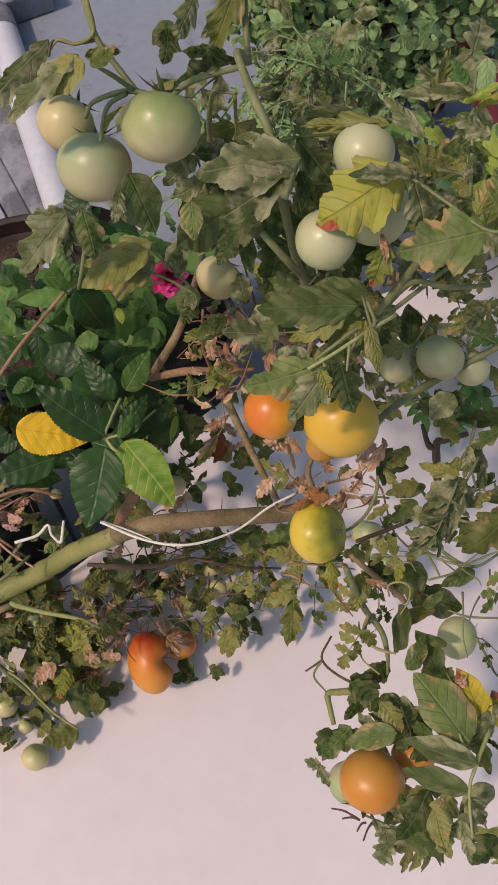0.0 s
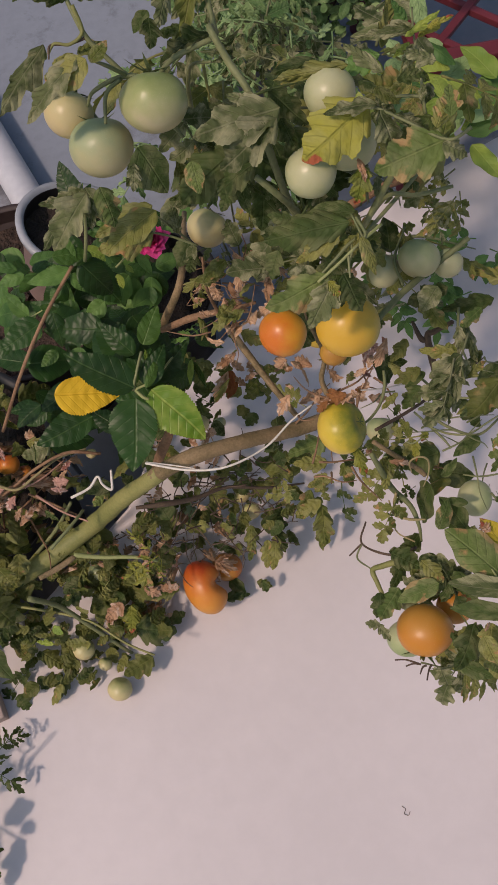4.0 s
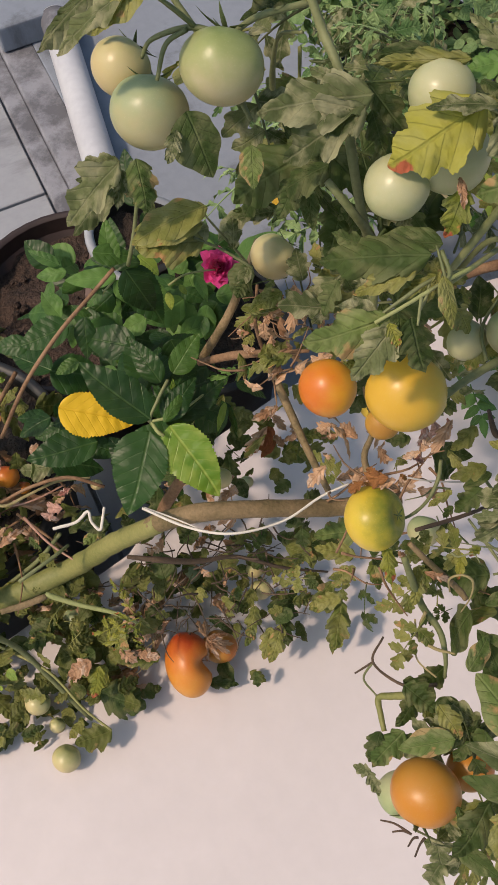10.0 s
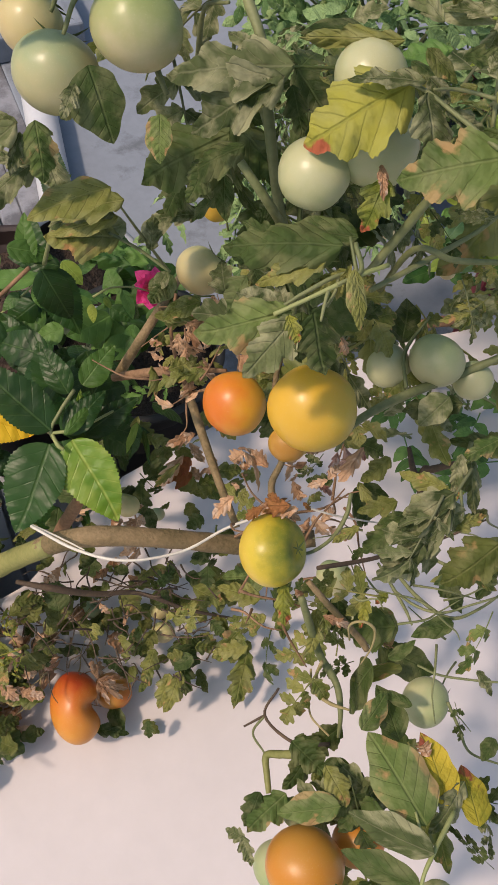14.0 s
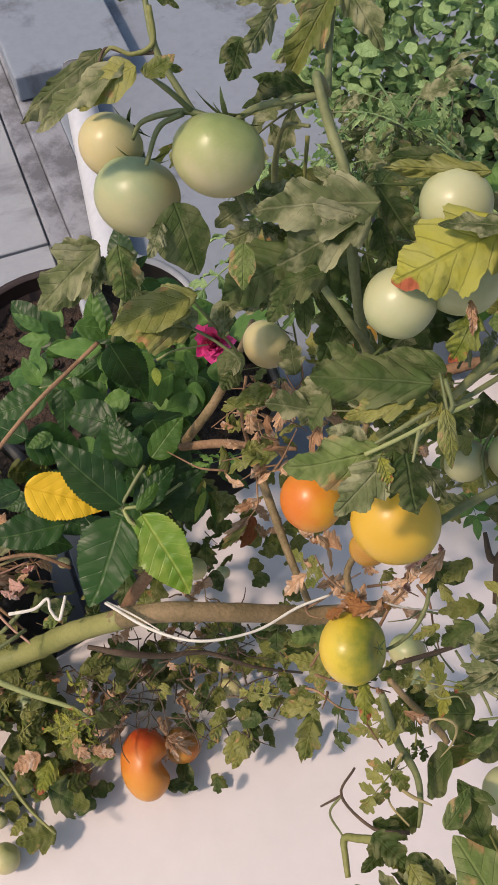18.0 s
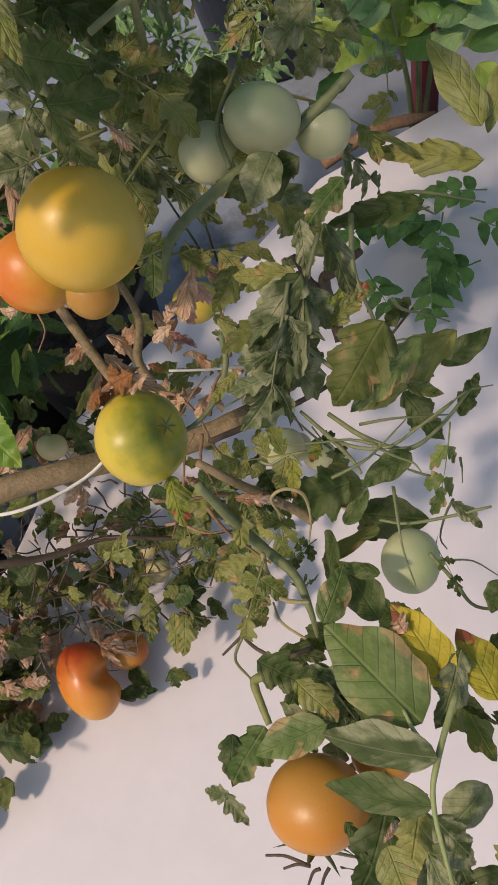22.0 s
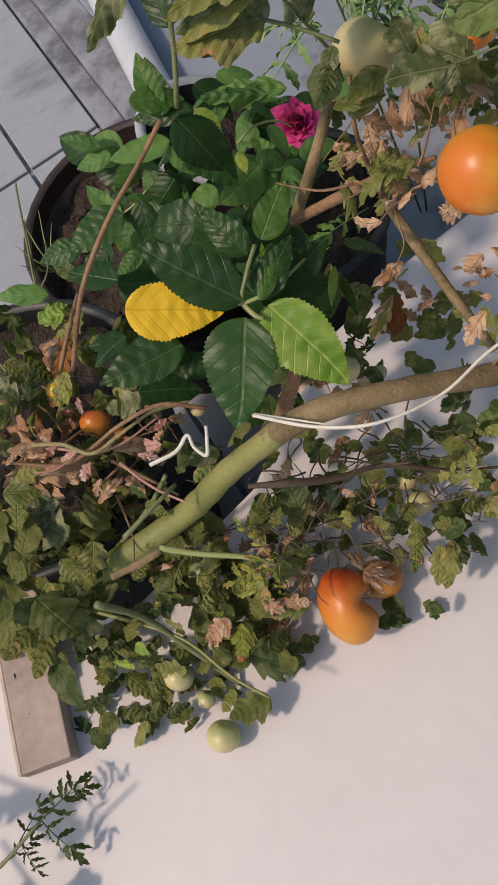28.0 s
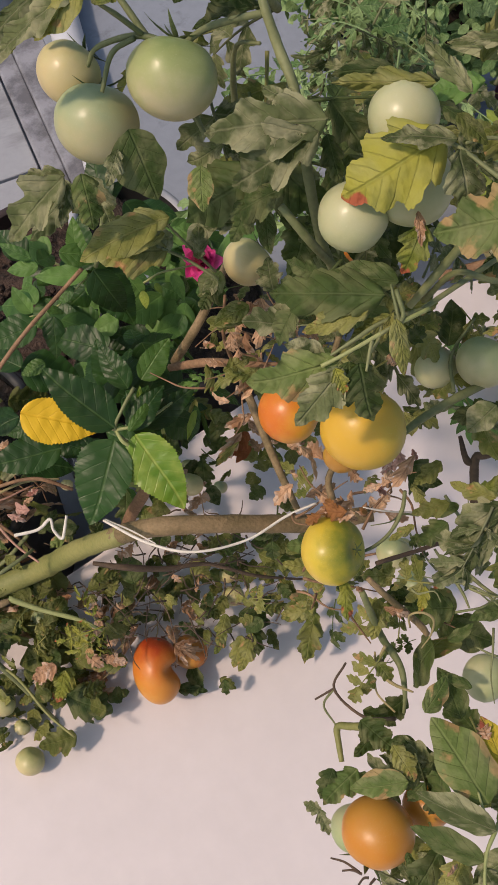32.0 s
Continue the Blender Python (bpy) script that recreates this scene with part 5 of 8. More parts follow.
leaf(plant, 'r1', 'leaf_tom', (0.126, 0.020, 0.825), (0.156, -0.003, 0.829), 0.60, (0, -0.42, 0.9))
leaf(plant, 'r0', 'leaf_tan', (0.142, 0.031, 0.890), (0.149, 0.004, 0.890), 1.00, (0, -0.42, 0.9), label='yellowish leaf with browned edges')
leaf(plant, 't1', 'leaf_dusty', (0.159, 0.025, 0.899), (0.165, -0.008, 0.898), 0.50, (0, -0.42, 0.9))
leaf(plant, 't4', 'leaf_dusty', (0.164, 0.039, 0.906), (0.176, 0.017, 0.907), 0.90, (0, -0.42, 0.9))
stem(plant, 'petiole', 'stem_pale', (0.186, 0.088, 0.903, 0.0016), (0.171, 0.061, 0.910, 0.0014), (0.165, 0.043, 0.907, 0.0012), (0.166, 0.012, 0.899, 0.0010))
stem(plant, 'petiole', 'stem_pale', (0.171, 0.061, 0.910, 0.0012), (0.164, 0.073, 0.910, 0.0010), (0.161, 0.084, 0.908, 0.0008))
stem(plant, 'calyx_hook', 'stem_dark', (0.095, 0.029, 0.791, 0.0011), (0.084, 0.035, 0.790, 0.0009), (0.073, 0.037, 0.789, 0.0007))
stem(plant, 'calyx_hook', 'stem_dark', (0.097, 0.028, 0.791, 0.0011), (0.090, 0.030, 0.791, 0.0009), (0.082, 0.029, 0.790, 0.0007))
stem(plant, 'calyx_hook', 'stem_dark', (0.102, 0.026, 0.792, 0.0011), (0.098, 0.025, 0.791, 0.0009), (0.094, 0.019, 0.790, 0.0007))
stem(plant, 'calyx_hook', 'stem_dark', (0.107, 0.026, 0.792, 0.0011), (0.103, 0.021, 0.792, 0.0009), (0.099, 0.012, 0.791, 0.0007))
stem(plant, 'twig', 'stem_dark', (0.119, 0.142, 0.800, 0.0016), (0.095, 0.145, 0.777, 0.0014), (0.072, 0.171, 0.745, 0.0012), (0.081, 0.193, 0.751, 0.0010))
stem(plant, 'twig', 'stem_dark', (0.072, 0.171, 0.745, 0.0012), (0.056, 0.161, 0.741, 0.0008))
stem(plant, 'twig', 'stem', (0.072, 0.171, 0.745, 0.0012), (0.064, 0.157, 0.741, 0.0010), (0.074, 0.140, 0.754, 0.0008))
stem(plant, 'twig', 'stem_olive', (0.100, 0.137, 0.776, 0.0035), (0.086, 0.138, 0.764, 0.0032), (0.076, 0.138, 0.753, 0.0029), (0.078, 0.124, 0.751, 0.0026), (0.081, 0.111, 0.749, 0.0023))
leaf(plant, 't2', 'leaf_dusty', (0.148, 0.330, 0.981), (0.169, 0.314, 0.979), 0.85, (0, -0.42, 0.9))
leaf(plant, 't0', 'leaf_dusty', (0.169, 0.273, 1.015), (0.176, 0.240, 1.002), 0.60, (0, -0.42, 0.9))
leaf(plant, 'r0', 'leaf_tom', (0.123, 0.324, 0.871), (0.146, 0.317, 0.872), 0.90, (0, -0.42, 0.9))
leaf(plant, 't3', 'leaf_yellow', (0.165, 0.297, 0.912), (0.194, 0.302, 0.922), 0.70, (0, -0.42, 0.9))
stem(plant, 'twig', 'stem', (0.187, 0.324, 0.954, 0.0016), (0.183, 0.299, 0.940, 0.0013), (0.188, 0.272, 0.929, 0.0010))
hib = thing("hibiscus_plant", "young hibiscus with glossy dark serrated leaves and one golden leaf", "plant")
stem(hib, 'stem', 'stem_brown', (-0.113, 0.352, 0.751, 0.0037), (-0.124, 0.347, 0.721, 0.0062), (-0.141, 0.343, 0.677, 0.0065), (-0.151, 0.337, 0.646, 0.0063))
stem(hib, 'stem', 'stem', (-0.127, 0.364, 0.716, 0.0024), (-0.135, 0.381, 0.757, 0.0021), (-0.147, 0.386, 0.785, 0.0018), (-0.140, 0.399, 0.802, 0.0016), (-0.131, 0.421, 0.807, 0.0018))
stem(hib, 'petiole', 'stem_pale', (-0.147, 0.386, 0.785, 0.0018), (-0.122, 0.396, 0.785, 0.0014), (-0.089, 0.442, 0.763, 0.0012))
stem(hib, 'petiole', 'stem_pale', (-0.147, 0.387, 0.785, 0.0014), (-0.139, 0.376, 0.784, 0.0020), (-0.133, 0.373, 0.781, 0.0018))
stem(hib, 'petiole', 'stem_tan', (-0.148, 0.386, 0.785, 0.0016), (-0.156, 0.389, 0.788, 0.0020), (-0.163, 0.387, 0.783, 0.0016))
leaf(hib, 'h0', 'leaf_hib', (-0.147, 0.386, 0.790), (-0.214, 0.417, 0.841), 0.74, (-0.05, -0.45, 0.85))
leaf(hib, 'h0', 'leaf_gold', (-0.236, 0.391, 0.799), (-0.161, 0.387, 0.777), 0.90, (0, -0.42, 0.9), label='golden yellow fading leaf')
leaf(hib, 'h0', 'leaf_hib', (-0.203, 0.375, 0.759), (-0.270, 0.346, 0.771), 0.82, (0, -0.42, 0.9))
leaf(hib, 'h0', 'leaf_hib', (-0.148, 0.380, 0.776), (-0.167, 0.299, 0.747), 1.00, (0.05, -0.5, 0.8))
leaf(hib, 'h0', 'leaf_hib_light', (-0.129, 0.386, 0.778), (-0.076, 0.322, 0.749), 0.92, (0.1, -0.5, 0.8), label='light green mottled leaf')
leaf(hib, 'h1', 'leaf_hib', (-0.133, 0.388, 0.785), (-0.100, 0.423, 0.812), 0.62, (0.3, -0.4, 0.8))
leaf(hib, 'h2', 'leaf_hib_mid', (-0.133, 0.383, 0.791), (-0.109, 0.411, 0.809), 0.42, (0.4, -0.3, 0.8))
leaf(hib, 'h0', 'leaf_hib_mid', (-0.131, 0.444, 0.782), (-0.104, 0.479, 0.806), 0.85, (0.2, -0.42, 0.9))
leaf(hib, 'h0', 'leaf_hib', (-0.122, 0.402, 0.763), (-0.076, 0.443, 0.780), 0.62, (0, -0.42, 0.9))
leaf(hib, 'h1', 'leaf_hib', (-0.143, 0.435, 0.778), (-0.174, 0.467, 0.811), 0.70, (0, -0.42, 0.9))
leaf(hib, 'h2', 'leaf_hib', (-0.181, 0.529, 0.838), (-0.147, 0.502, 0.786), 0.74, (0, -0.42, 0.9))
leaf(hib, 'h0', 'leaf_hib_mid', (-0.192, 0.523, 0.849), (-0.198, 0.556, 0.885), 0.66, (0, -0.42, 0.9))
leaf(hib, 'h1', 'leaf_hib_mid', (-0.209, 0.528, 0.865), (-0.165, 0.531, 0.856), 0.72, (0, -0.5, 0.85))
leaf(hib, 'h0', 'leaf_hib', (-0.252, 0.510, 0.763), (-0.304, 0.483, 0.764), 0.95, (0, -0.42, 0.9))
leaf(hib, 'h1', 'leaf_hib', (-0.237, 0.523, 0.761), (-0.236, 0.483, 0.734), 0.72, (0, -0.42, 0.9))
leaf(hib, 'h0', 'leaf_hib_mid', (-0.234, 0.465, 0.765), (-0.258, 0.450, 0.763), 0.90, (0, -0.42, 0.9))
leaf(hib, 'h1', 'leaf_hib', (-0.136, 0.398, 0.775), (-0.118, 0.433, 0.795), 0.72, (0.3, -0.4, 0.8))
leaf(hib, 'h0', 'leaf_hib_light', (-0.133, 0.393, 0.783), (-0.111, 0.423, 0.799), 0.50, (0.4, -0.4, 0.8))
leaf(hib, 'h0', 'leaf_hib', (-0.161, 0.440, 0.761), (-0.180, 0.479, 0.797), 0.85, (0, -0.42, 0.9))
leaf(hib, 'h2', 'leaf_hib', (-0.136, 0.391, 0.786), (-0.112, 0.417, 0.811), 0.62, (0.4, -0.4, 0.8))
leaf(hib, 'h0', 'leaf_hib', (-0.138, 0.431, 0.741), (-0.109, 0.502, 0.750), 0.55, (0.4, -0.4, 0.8))
leaf(hib, 'h0', 'leaf_hib', (-0.129, 0.410, 0.751), (-0.083, 0.447, 0.743), 0.60, (0, -0.42, 0.9))
leaf(hib, 'h2', 'leaf_hib_light', (-0.129, 0.412, 0.756), (-0.089, 0.448, 0.759), 0.20, (0.3, -0.3, 0.8))
leaf(hib, 'h1', 'leaf_hib', (-0.163, 0.426, 0.765), (-0.192, 0.494, 0.774), 0.75, (0, -0.42, 0.9))
leaf(hib, 'h0', 'leaf_hib', (-0.151, 0.445, 0.754), (-0.158, 0.508, 0.744), 0.70, (0, -0.42, 0.9))
leaf(hib, 'h1', 'leaf_hib', (-0.179, 0.492, 0.753), (-0.248, 0.508, 0.757), 0.80, (0, -0.42, 0.9))
leaf(hib, 'h2', 'leaf_hib', (-0.293, 0.489, 0.757), (-0.333, 0.479, 0.765), 0.80, (0, -0.42, 0.9))
leaf(hib, 'h0', 'leaf_hib', (-0.117, 0.432, 0.735), (-0.076, 0.436, 0.712), 0.70, (0, -0.42, 0.9))
stem(hib, 'twig', 'stem_brown', (-0.333, 0.418, 0.675, 0.0022), (-0.281, 0.428, 0.778, 0.0022), (-0.247, 0.468, 0.809, 0.0022), (-0.221, 0.506, 0.817, 0.0022), (-0.192, 0.529, 0.840, 0.0021))
leaf(hib, 'h0', 'leaf_hib', (-0.197, 0.551, 0.821), (-0.203, 0.583, 0.855), 0.90, (-0.2, -0.3, 0.8))
leaf(hib, 'h1', 'leaf_hib', (-0.172, 0.555, 0.816), (-0.225, 0.552, 0.830), 0.55, (0, -0.42, 0.9))
leaf(hib, 'h2', 'leaf_hib', (-0.187, 0.561, 0.805), (-0.147, 0.504, 0.776), 0.80, (0, -0.42, 0.9))
stem(hib, 'twig', 'stem', (-0.174, 0.520, 0.857, 0.0021), (-0.164, 0.526, 0.893, 0.0020), (-0.157, 0.534, 0.926, 0.0018))
leaf(hib, 'h0', 'leaf_hib', (-0.170, 0.570, 0.885), (-0.182, 0.611, 0.922), 0.80, (-0.3, -0.4, 0.8))
leaf(hib, 'h1', 'leaf_hib', (-0.171, 0.569, 0.889), (-0.147, 0.591, 0.900), 0.50, (0.5, -0.3, 0.7))
leaf(hib, 'h2', 'leaf_hib_light', (-0.170, 0.575, 0.890), (-0.160, 0.585, 0.909), 0.40, (0, -0.42, 0.9))
leaf(plant, 't2', 'leaf_tan', (-0.086, 0.462, 0.966), (-0.138, 0.443, 0.990), 0.95, (-0.1, -0.3, 0.9))
leaf(plant, 't0', 'leaf_dusty', (-0.062, 0.461, 0.957), (-0.064, 0.481, 0.978), 0.90, (0, -0.42, 0.9))
leaf(plant, 't3', 'leaf_dusty', (-0.028, 0.484, 0.979), (-0.061, 0.477, 0.982), 0.80, (0, -0.42, 0.9))
leaf(plant, 't0', 'leaf_tom', (-0.050, 0.451, 0.936), (-0.058, 0.427, 0.937), 1.10, (0, -0.42, 0.9))
leaf(plant, 't1', 'leaf_rose', (-0.111, 0.679, 0.695), (-0.180, 0.679, 0.720), 0.50, (0, -0.42, 0.9))
stem(plant, 'petiole', 'stem', (-0.045, 0.447, 0.951, 0.0013), (-0.071, 0.458, 0.960, 0.0013), (-0.091, 0.461, 0.969, 0.0013))
leaf(hib, 'h2', 'leaf_hib', (-0.146, 0.448, 0.720), (-0.093, 0.483, 0.720), 0.75, (0, -0.42, 0.9))
leaf(hib, 'h0', 'leaf_hib_light', (-0.129, 0.403, 0.775), (-0.125, 0.426, 0.802), 0.50, (0.5, -0.3, 0.7))
leaf(hib, 'h0', 'leaf_hib_light', (-0.123, 0.426, 0.744), (-0.079, 0.449, 0.753), 0.16, (0, -0.42, 0.9))
leaf(hib, 'h0', 'leaf_hib', (-0.165, 0.515, 0.702), (-0.120, 0.561, 0.686), 0.60, (0, -0.42, 0.9))
leaf(plant, 'f1', 'leaf_rose', (-0.046, 0.475, 0.756), (-0.086, 0.450, 0.765), 0.90, (0, -0.42, 0.9))
leaf(plant, 'd0', 'leaf_dry', (-0.025, 0.451, 0.708), (-0.050, 0.430, 0.714), 0.90, (0.2, -0.4, 0.8))
leaf(plant, 'd1', 'leaf_tan', (-0.038, 0.437, 0.669), (-0.061, 0.408, 0.672), 0.60, (0, -0.42, 0.9), label='reddened dry leaf')
leaf(plant, 'r1', 'leaf_lime', (-0.079, 0.435, 0.742), (-0.087, 0.405, 0.729), 0.34, (0, -0.42, 0.9))
leaf(plant, 'r0', 'leaf_tan', (-0.055, 0.426, 0.922), (-0.021, 0.426, 0.926), 0.50, (0, -0.42, 0.9))
leaf(plant, 't1', 'leaf_tom', (-0.027, 0.514, 0.950), (-0.065, 0.502, 0.962), 0.50, (0, -0.42, 0.9))
leaf(plant, 'r1', 'leaf_dusty', (-0.055, 0.518, 0.941), (-0.078, 0.486, 0.941), 0.70, (0, -0.42, 0.9))
leaf(plant, 'r0', 'leaf_dusty', (-0.049, 0.456, 0.941), (-0.057, 0.436, 0.933), 0.80, (0, -0.42, 0.9))
leaf(plant, 't0', 'leaf_rose', (-0.125, 0.651, 0.721), (-0.192, 0.648, 0.743), 0.45, (0, -0.42, 0.9))
leaf(plant, 't2', 'leaf_tom', (0.015, 0.306, 0.677), (0.061, 0.300, 0.677), 0.55, (0, -0.42, 0.9))
leaf(plant, 't1', 'leaf_tan', (0.079, 0.295, 0.669), (0.087, 0.263, 0.664), 0.80, (0, -0.42, 0.9))
leaf(plant, 't3', 'leaf_tan', (0.046, 0.322, 0.510), (0.019, 0.284, 0.509), 0.70, (0, -0.42, 0.9))
leaf(plant, 't0', 'leaf_tan', (0.056, 0.295, 0.460), (0.050, 0.247, 0.440), 0.55, (0, -0.42, 0.9))
leaf(plant, 'd2', 'leaf_dry', (0.036, 0.342, 0.760), (0.073, 0.355, 0.771), 0.60, (0, -0.42, 0.9))
leaf(hib, 'h1', 'leaf_hib', (-0.137, 0.399, 0.762), (-0.091, 0.437, 0.754), 0.75, (0.2, -0.4, 0.9))
leaf(hib, 'h1', 'leaf_hib', (-0.134, 0.475, 0.730), (-0.114, 0.522, 0.731), 0.70, (0, -0.42, 0.9))
rose = thing("rose_bush", "small rose bush with light green leaves and one pink flower", "plant")
stem(rose, 'stem', 'stem', (-0.211, 0.618, 0.461, 0.0032), (-0.195, 0.694, 0.513, 0.0031), (-0.162, 0.713, 0.551, 0.0033), (-0.120, 0.719, 0.579, 0.0032))
stem(rose, 'stem', 'stem', (-0.207, 0.644, 0.470, 0.0028), (-0.245, 0.686, 0.522, 0.0028), (-0.266, 0.706, 0.560, 0.0023), (-0.311, 0.711, 0.595, 0.0020))
stem(rose, 'stem', 'stem', (-0.200, 0.644, 0.468, 0.0028), (-0.210, 0.719, 0.508, 0.0028), (-0.238, 0.755, 0.552, 0.0024))
leaf(rose, 'o0', 'leaf_rose', (-0.207, 0.573, 0.770), (-0.263, 0.561, 0.778), 0.62, (0, -0.42, 0.9))
leaf(rose, 'o1', 'leaf_lime', (-0.188, 0.606, 0.765), (-0.163, 0.591, 0.747), 0.95, (0, -0.42, 0.9))
leaf(rose, 'o2', 'leaf_rose', (-0.208, 0.569, 0.767), (-0.186, 0.548, 0.746), 0.80, (0, -0.42, 0.9))
leaf(rose, 'o0', 'leaf_rose', (-0.175, 0.540, 0.738), (-0.204, 0.524, 0.734), 1.15, (0, -0.42, 0.9))
leaf(rose, 'o1', 'leaf_rose', (-0.279, 0.602, 0.749), (-0.314, 0.609, 0.768), 0.62, (0, -0.42, 0.9))
leaf(rose, 'o2', 'leaf_rose', (-0.272, 0.598, 0.743), (-0.308, 0.588, 0.749), 0.75, (0, -0.42, 0.9))
leaf(rose, 'o0', 'leaf_rose', (-0.278, 0.555, 0.714), (-0.300, 0.575, 0.736), 0.80, (0, -0.42, 0.9))
leaf(rose, 'o1', 'leaf_lime', (-0.156, 0.584, 0.728), (-0.152, 0.567, 0.715), 0.85, (0, -0.42, 0.9))
leaf(rose, 'o2', 'leaf_lime', (-0.143, 0.592, 0.732), (-0.134, 0.583, 0.723), 0.70, (0, -0.42, 0.9))
leaf(rose, 'o0', 'leaf_rose', (-0.128, 0.614, 0.721), (-0.113, 0.590, 0.701), 0.62, (0, -0.42, 0.9))
leaf(rose, 'o1', 'leaf_rose', (-0.227, 0.571, 0.748), (-0.245, 0.552, 0.739), 0.90, (0, -0.42, 0.9))
leaf(rose, 'o2', 'leaf_rose', (-0.257, 0.548, 0.740), (-0.234, 0.546, 0.732), 0.60, (0, -0.42, 0.9))
leaf(rose, 'o0', 'leaf_rose', (-0.187, 0.636, 0.710), (-0.162, 0.654, 0.720), 0.70, (0, -0.42, 0.9))
leaf(rose, 'o1', 'leaf_rose', (-0.158, 0.667, 0.704), (-0.135, 0.682, 0.712), 0.70, (0, -0.42, 0.9))
leaf(rose, 'o2', 'leaf_rose', (-0.178, 0.701, 0.709), (-0.137, 0.703, 0.703), 0.70, (0, -0.42, 0.9))
leaf(rose, 'o0', 'leaf_rose', (-0.247, 0.580, 0.748), (-0.226, 0.598, 0.756), 0.60, (0, -0.42, 0.9))
leaf(rose, 'o1', 'leaf_rose', (-0.196, 0.590, 0.716), (-0.182, 0.579, 0.705), 0.80, (0, -0.42, 0.9))
stem(rose, 'twig', 'stem_pale', (-0.157, 0.596, 0.725, 0.0014), (-0.140, 0.607, 0.730, 0.0012), (-0.123, 0.637, 0.700, 0.0011), (-0.119, 0.713, 0.605, 0.0009))
stem(rose, 'twig', 'stem_pale', (-0.210, 0.576, 0.760, 0.0012), (-0.250, 0.560, 0.722, 0.0010), (-0.288, 0.561, 0.696, 0.0008))
foliage(rose, (-0.226, 0.641, 0.617), (0.102, -0.011, -0.024), (-0.008, -0.042, -0.018), (-0.016, 0.041, -0.049), 64, ('o0', 'o1', 'o2'), ('leaf_rose', 'leaf_rose', 'leaf_hib'), 0.050, 101, 0.2, True)
foliage(rose, (-0.157, 0.764, 0.517), (0.044, -0.004, -0.011), (-0.010, -0.047, -0.020), (-0.013, 0.055, -0.062), 20, ('o0', 'o1', 'o2'), ('leaf_rose',), 0.050, 102, 0.2, True)
foliage(hib, (-0.237, 0.609, 0.576), (0.111, -0.012, -0.026), (-0.008, -0.041, -0.017), (-0.017, 0.038, -0.050), 30, ('r0', 'r1', 'h0'), ('leaf_hib', 'leaf_rose'), 0.055, 103, 0.2, True)
foliage(hib, (-0.221, 0.469, 0.600), (0.094, -0.009, -0.023), (-0.010, -0.054, -0.023), (-0.016, 0.031, -0.051), 26, ('h0', 'h1', 'r1'), ('leaf_hib',), 0.060, 104, 0.2, True)
foliage(rose, (-0.178, 0.768, 0.595), (0.077, -0.008, -0.018), (-0.004, -0.024, -0.010), (-0.009, 0.031, -0.032), 14, ('o0', 'o1', 'o2'), ('leaf_hib', 'leaf_rose'), 0.060, 105, 0.2, True)
foliage(plant, (-0.007, 0.506, 1.115), (0.039, -0.000, 0.000), (0.000, -0.031, -0.014), (-0.001, 0.048, -0.046), 7, ('c0', 'c1', 'c2', 'c3', 'c4', 'c5'), ('leaf_dusty', 'leaf_tom', 'leaf_tan'), 0.085, 106, 0.4, True)
foliage(plant, (0.024, 0.418, 1.087), (0.029, -0.000, 0.000), (0.000, -0.035, -0.016), (0.003, 0.044, -0.054), 14, ('c0', 'c1', 'c2', 'c3', 'c4', 'c5', 't0', 't1'), ('leaf_tom', 'leaf_dusty', 'leaf_tom'), 0.080, 107, 0.4, True)
foliage(plant, (0.129, 0.511, 1.061), (0.076, -0.000, 0.000), (0.000, -0.030, -0.014), (0.018, 0.071, -0.074), 14, ('c0', 'c1', 'c2', 'c3', 'c4', 'c5', 't1', 't2'), ('leaf_tan', 'leaf_dusty', 'leaf_tan'), 0.085, 108, 0.4, True)
foliage(plant, (0.085, 0.390, 1.037), (0.034, -0.000, 0.000), (0.000, -0.033, -0.015), (0.009, 0.043, -0.063), 10, ('c0', 'c1', 'c2', 'c3', 'c4', 'c5'), ('leaf_dusty', 'leaf_tan', 'leaf_dusty'), 0.070, 109, 0.4, True)
foliage(plant, (0.178, 0.440, 0.956), (0.052, -0.000, 0.000), (0.000, -0.043, -0.019), (0.019, 0.047, -0.068), 8, ('c0', 'c1', 'c2', 'c3', 'c4', 'c5', 'f0'), ('leaf_tan', 'leaf_dusty', 'leaf_dusty'), 0.075, 110, 0.4, True)
foliage(plant, (0.071, 0.397, 0.920), (0.067, -0.000, 0.000), (0.000, -0.036, -0.017), (0.006, 0.036, -0.062), 9, ('c0', 'c1', 'c2', 'c3', 'c4', 'c5'), ('leaf_tom', 'leaf_tan'), 0.060, 111, 0.4, True)
foliage(plant, (0.078, 0.309, 0.737), (0.073, -0.000, 0.000), (0.000, -0.057, -0.027), (0.008, 0.031, -0.087), 12, ('c0', 'c1', 'c2', 'c3', 'c4', 'c5'), ('leaf_tan', 'leaf_tom'), 0.060, 112, 0.4, True)
foliage(plant, (0.159, 0.081, 0.795), (0.063, -0.000, 0.000), (0.000, -0.066, -0.031), (0.009, 0.005, -0.050), 16, ('c0', 'c1', 'c2', 'c3', 'c4', 'c5', 't1'), ('leaf_tom', 'leaf_dusty', 'leaf_tan'), 0.070, 113, 0.4, True)
twigs(plant, (0.082, 0.296, 0.786), (0.061, -0.000, 0.000), (0.000, -0.047, -0.022), (0.006, 0.021, -0.059), 18, 0.0012, 'stem_brown', 114, 0.06)
foliage(plant, (-0.009, 0.425, 0.876), (0.051, -0.000, 0.000), (0.000, -0.043, -0.020), (-0.001, 0.036, -0.062), 44, ('d0', 'd1', 'd2'), ('leaf_dry', 'leaf_tan'), 0.027, 115, 0.4, False)
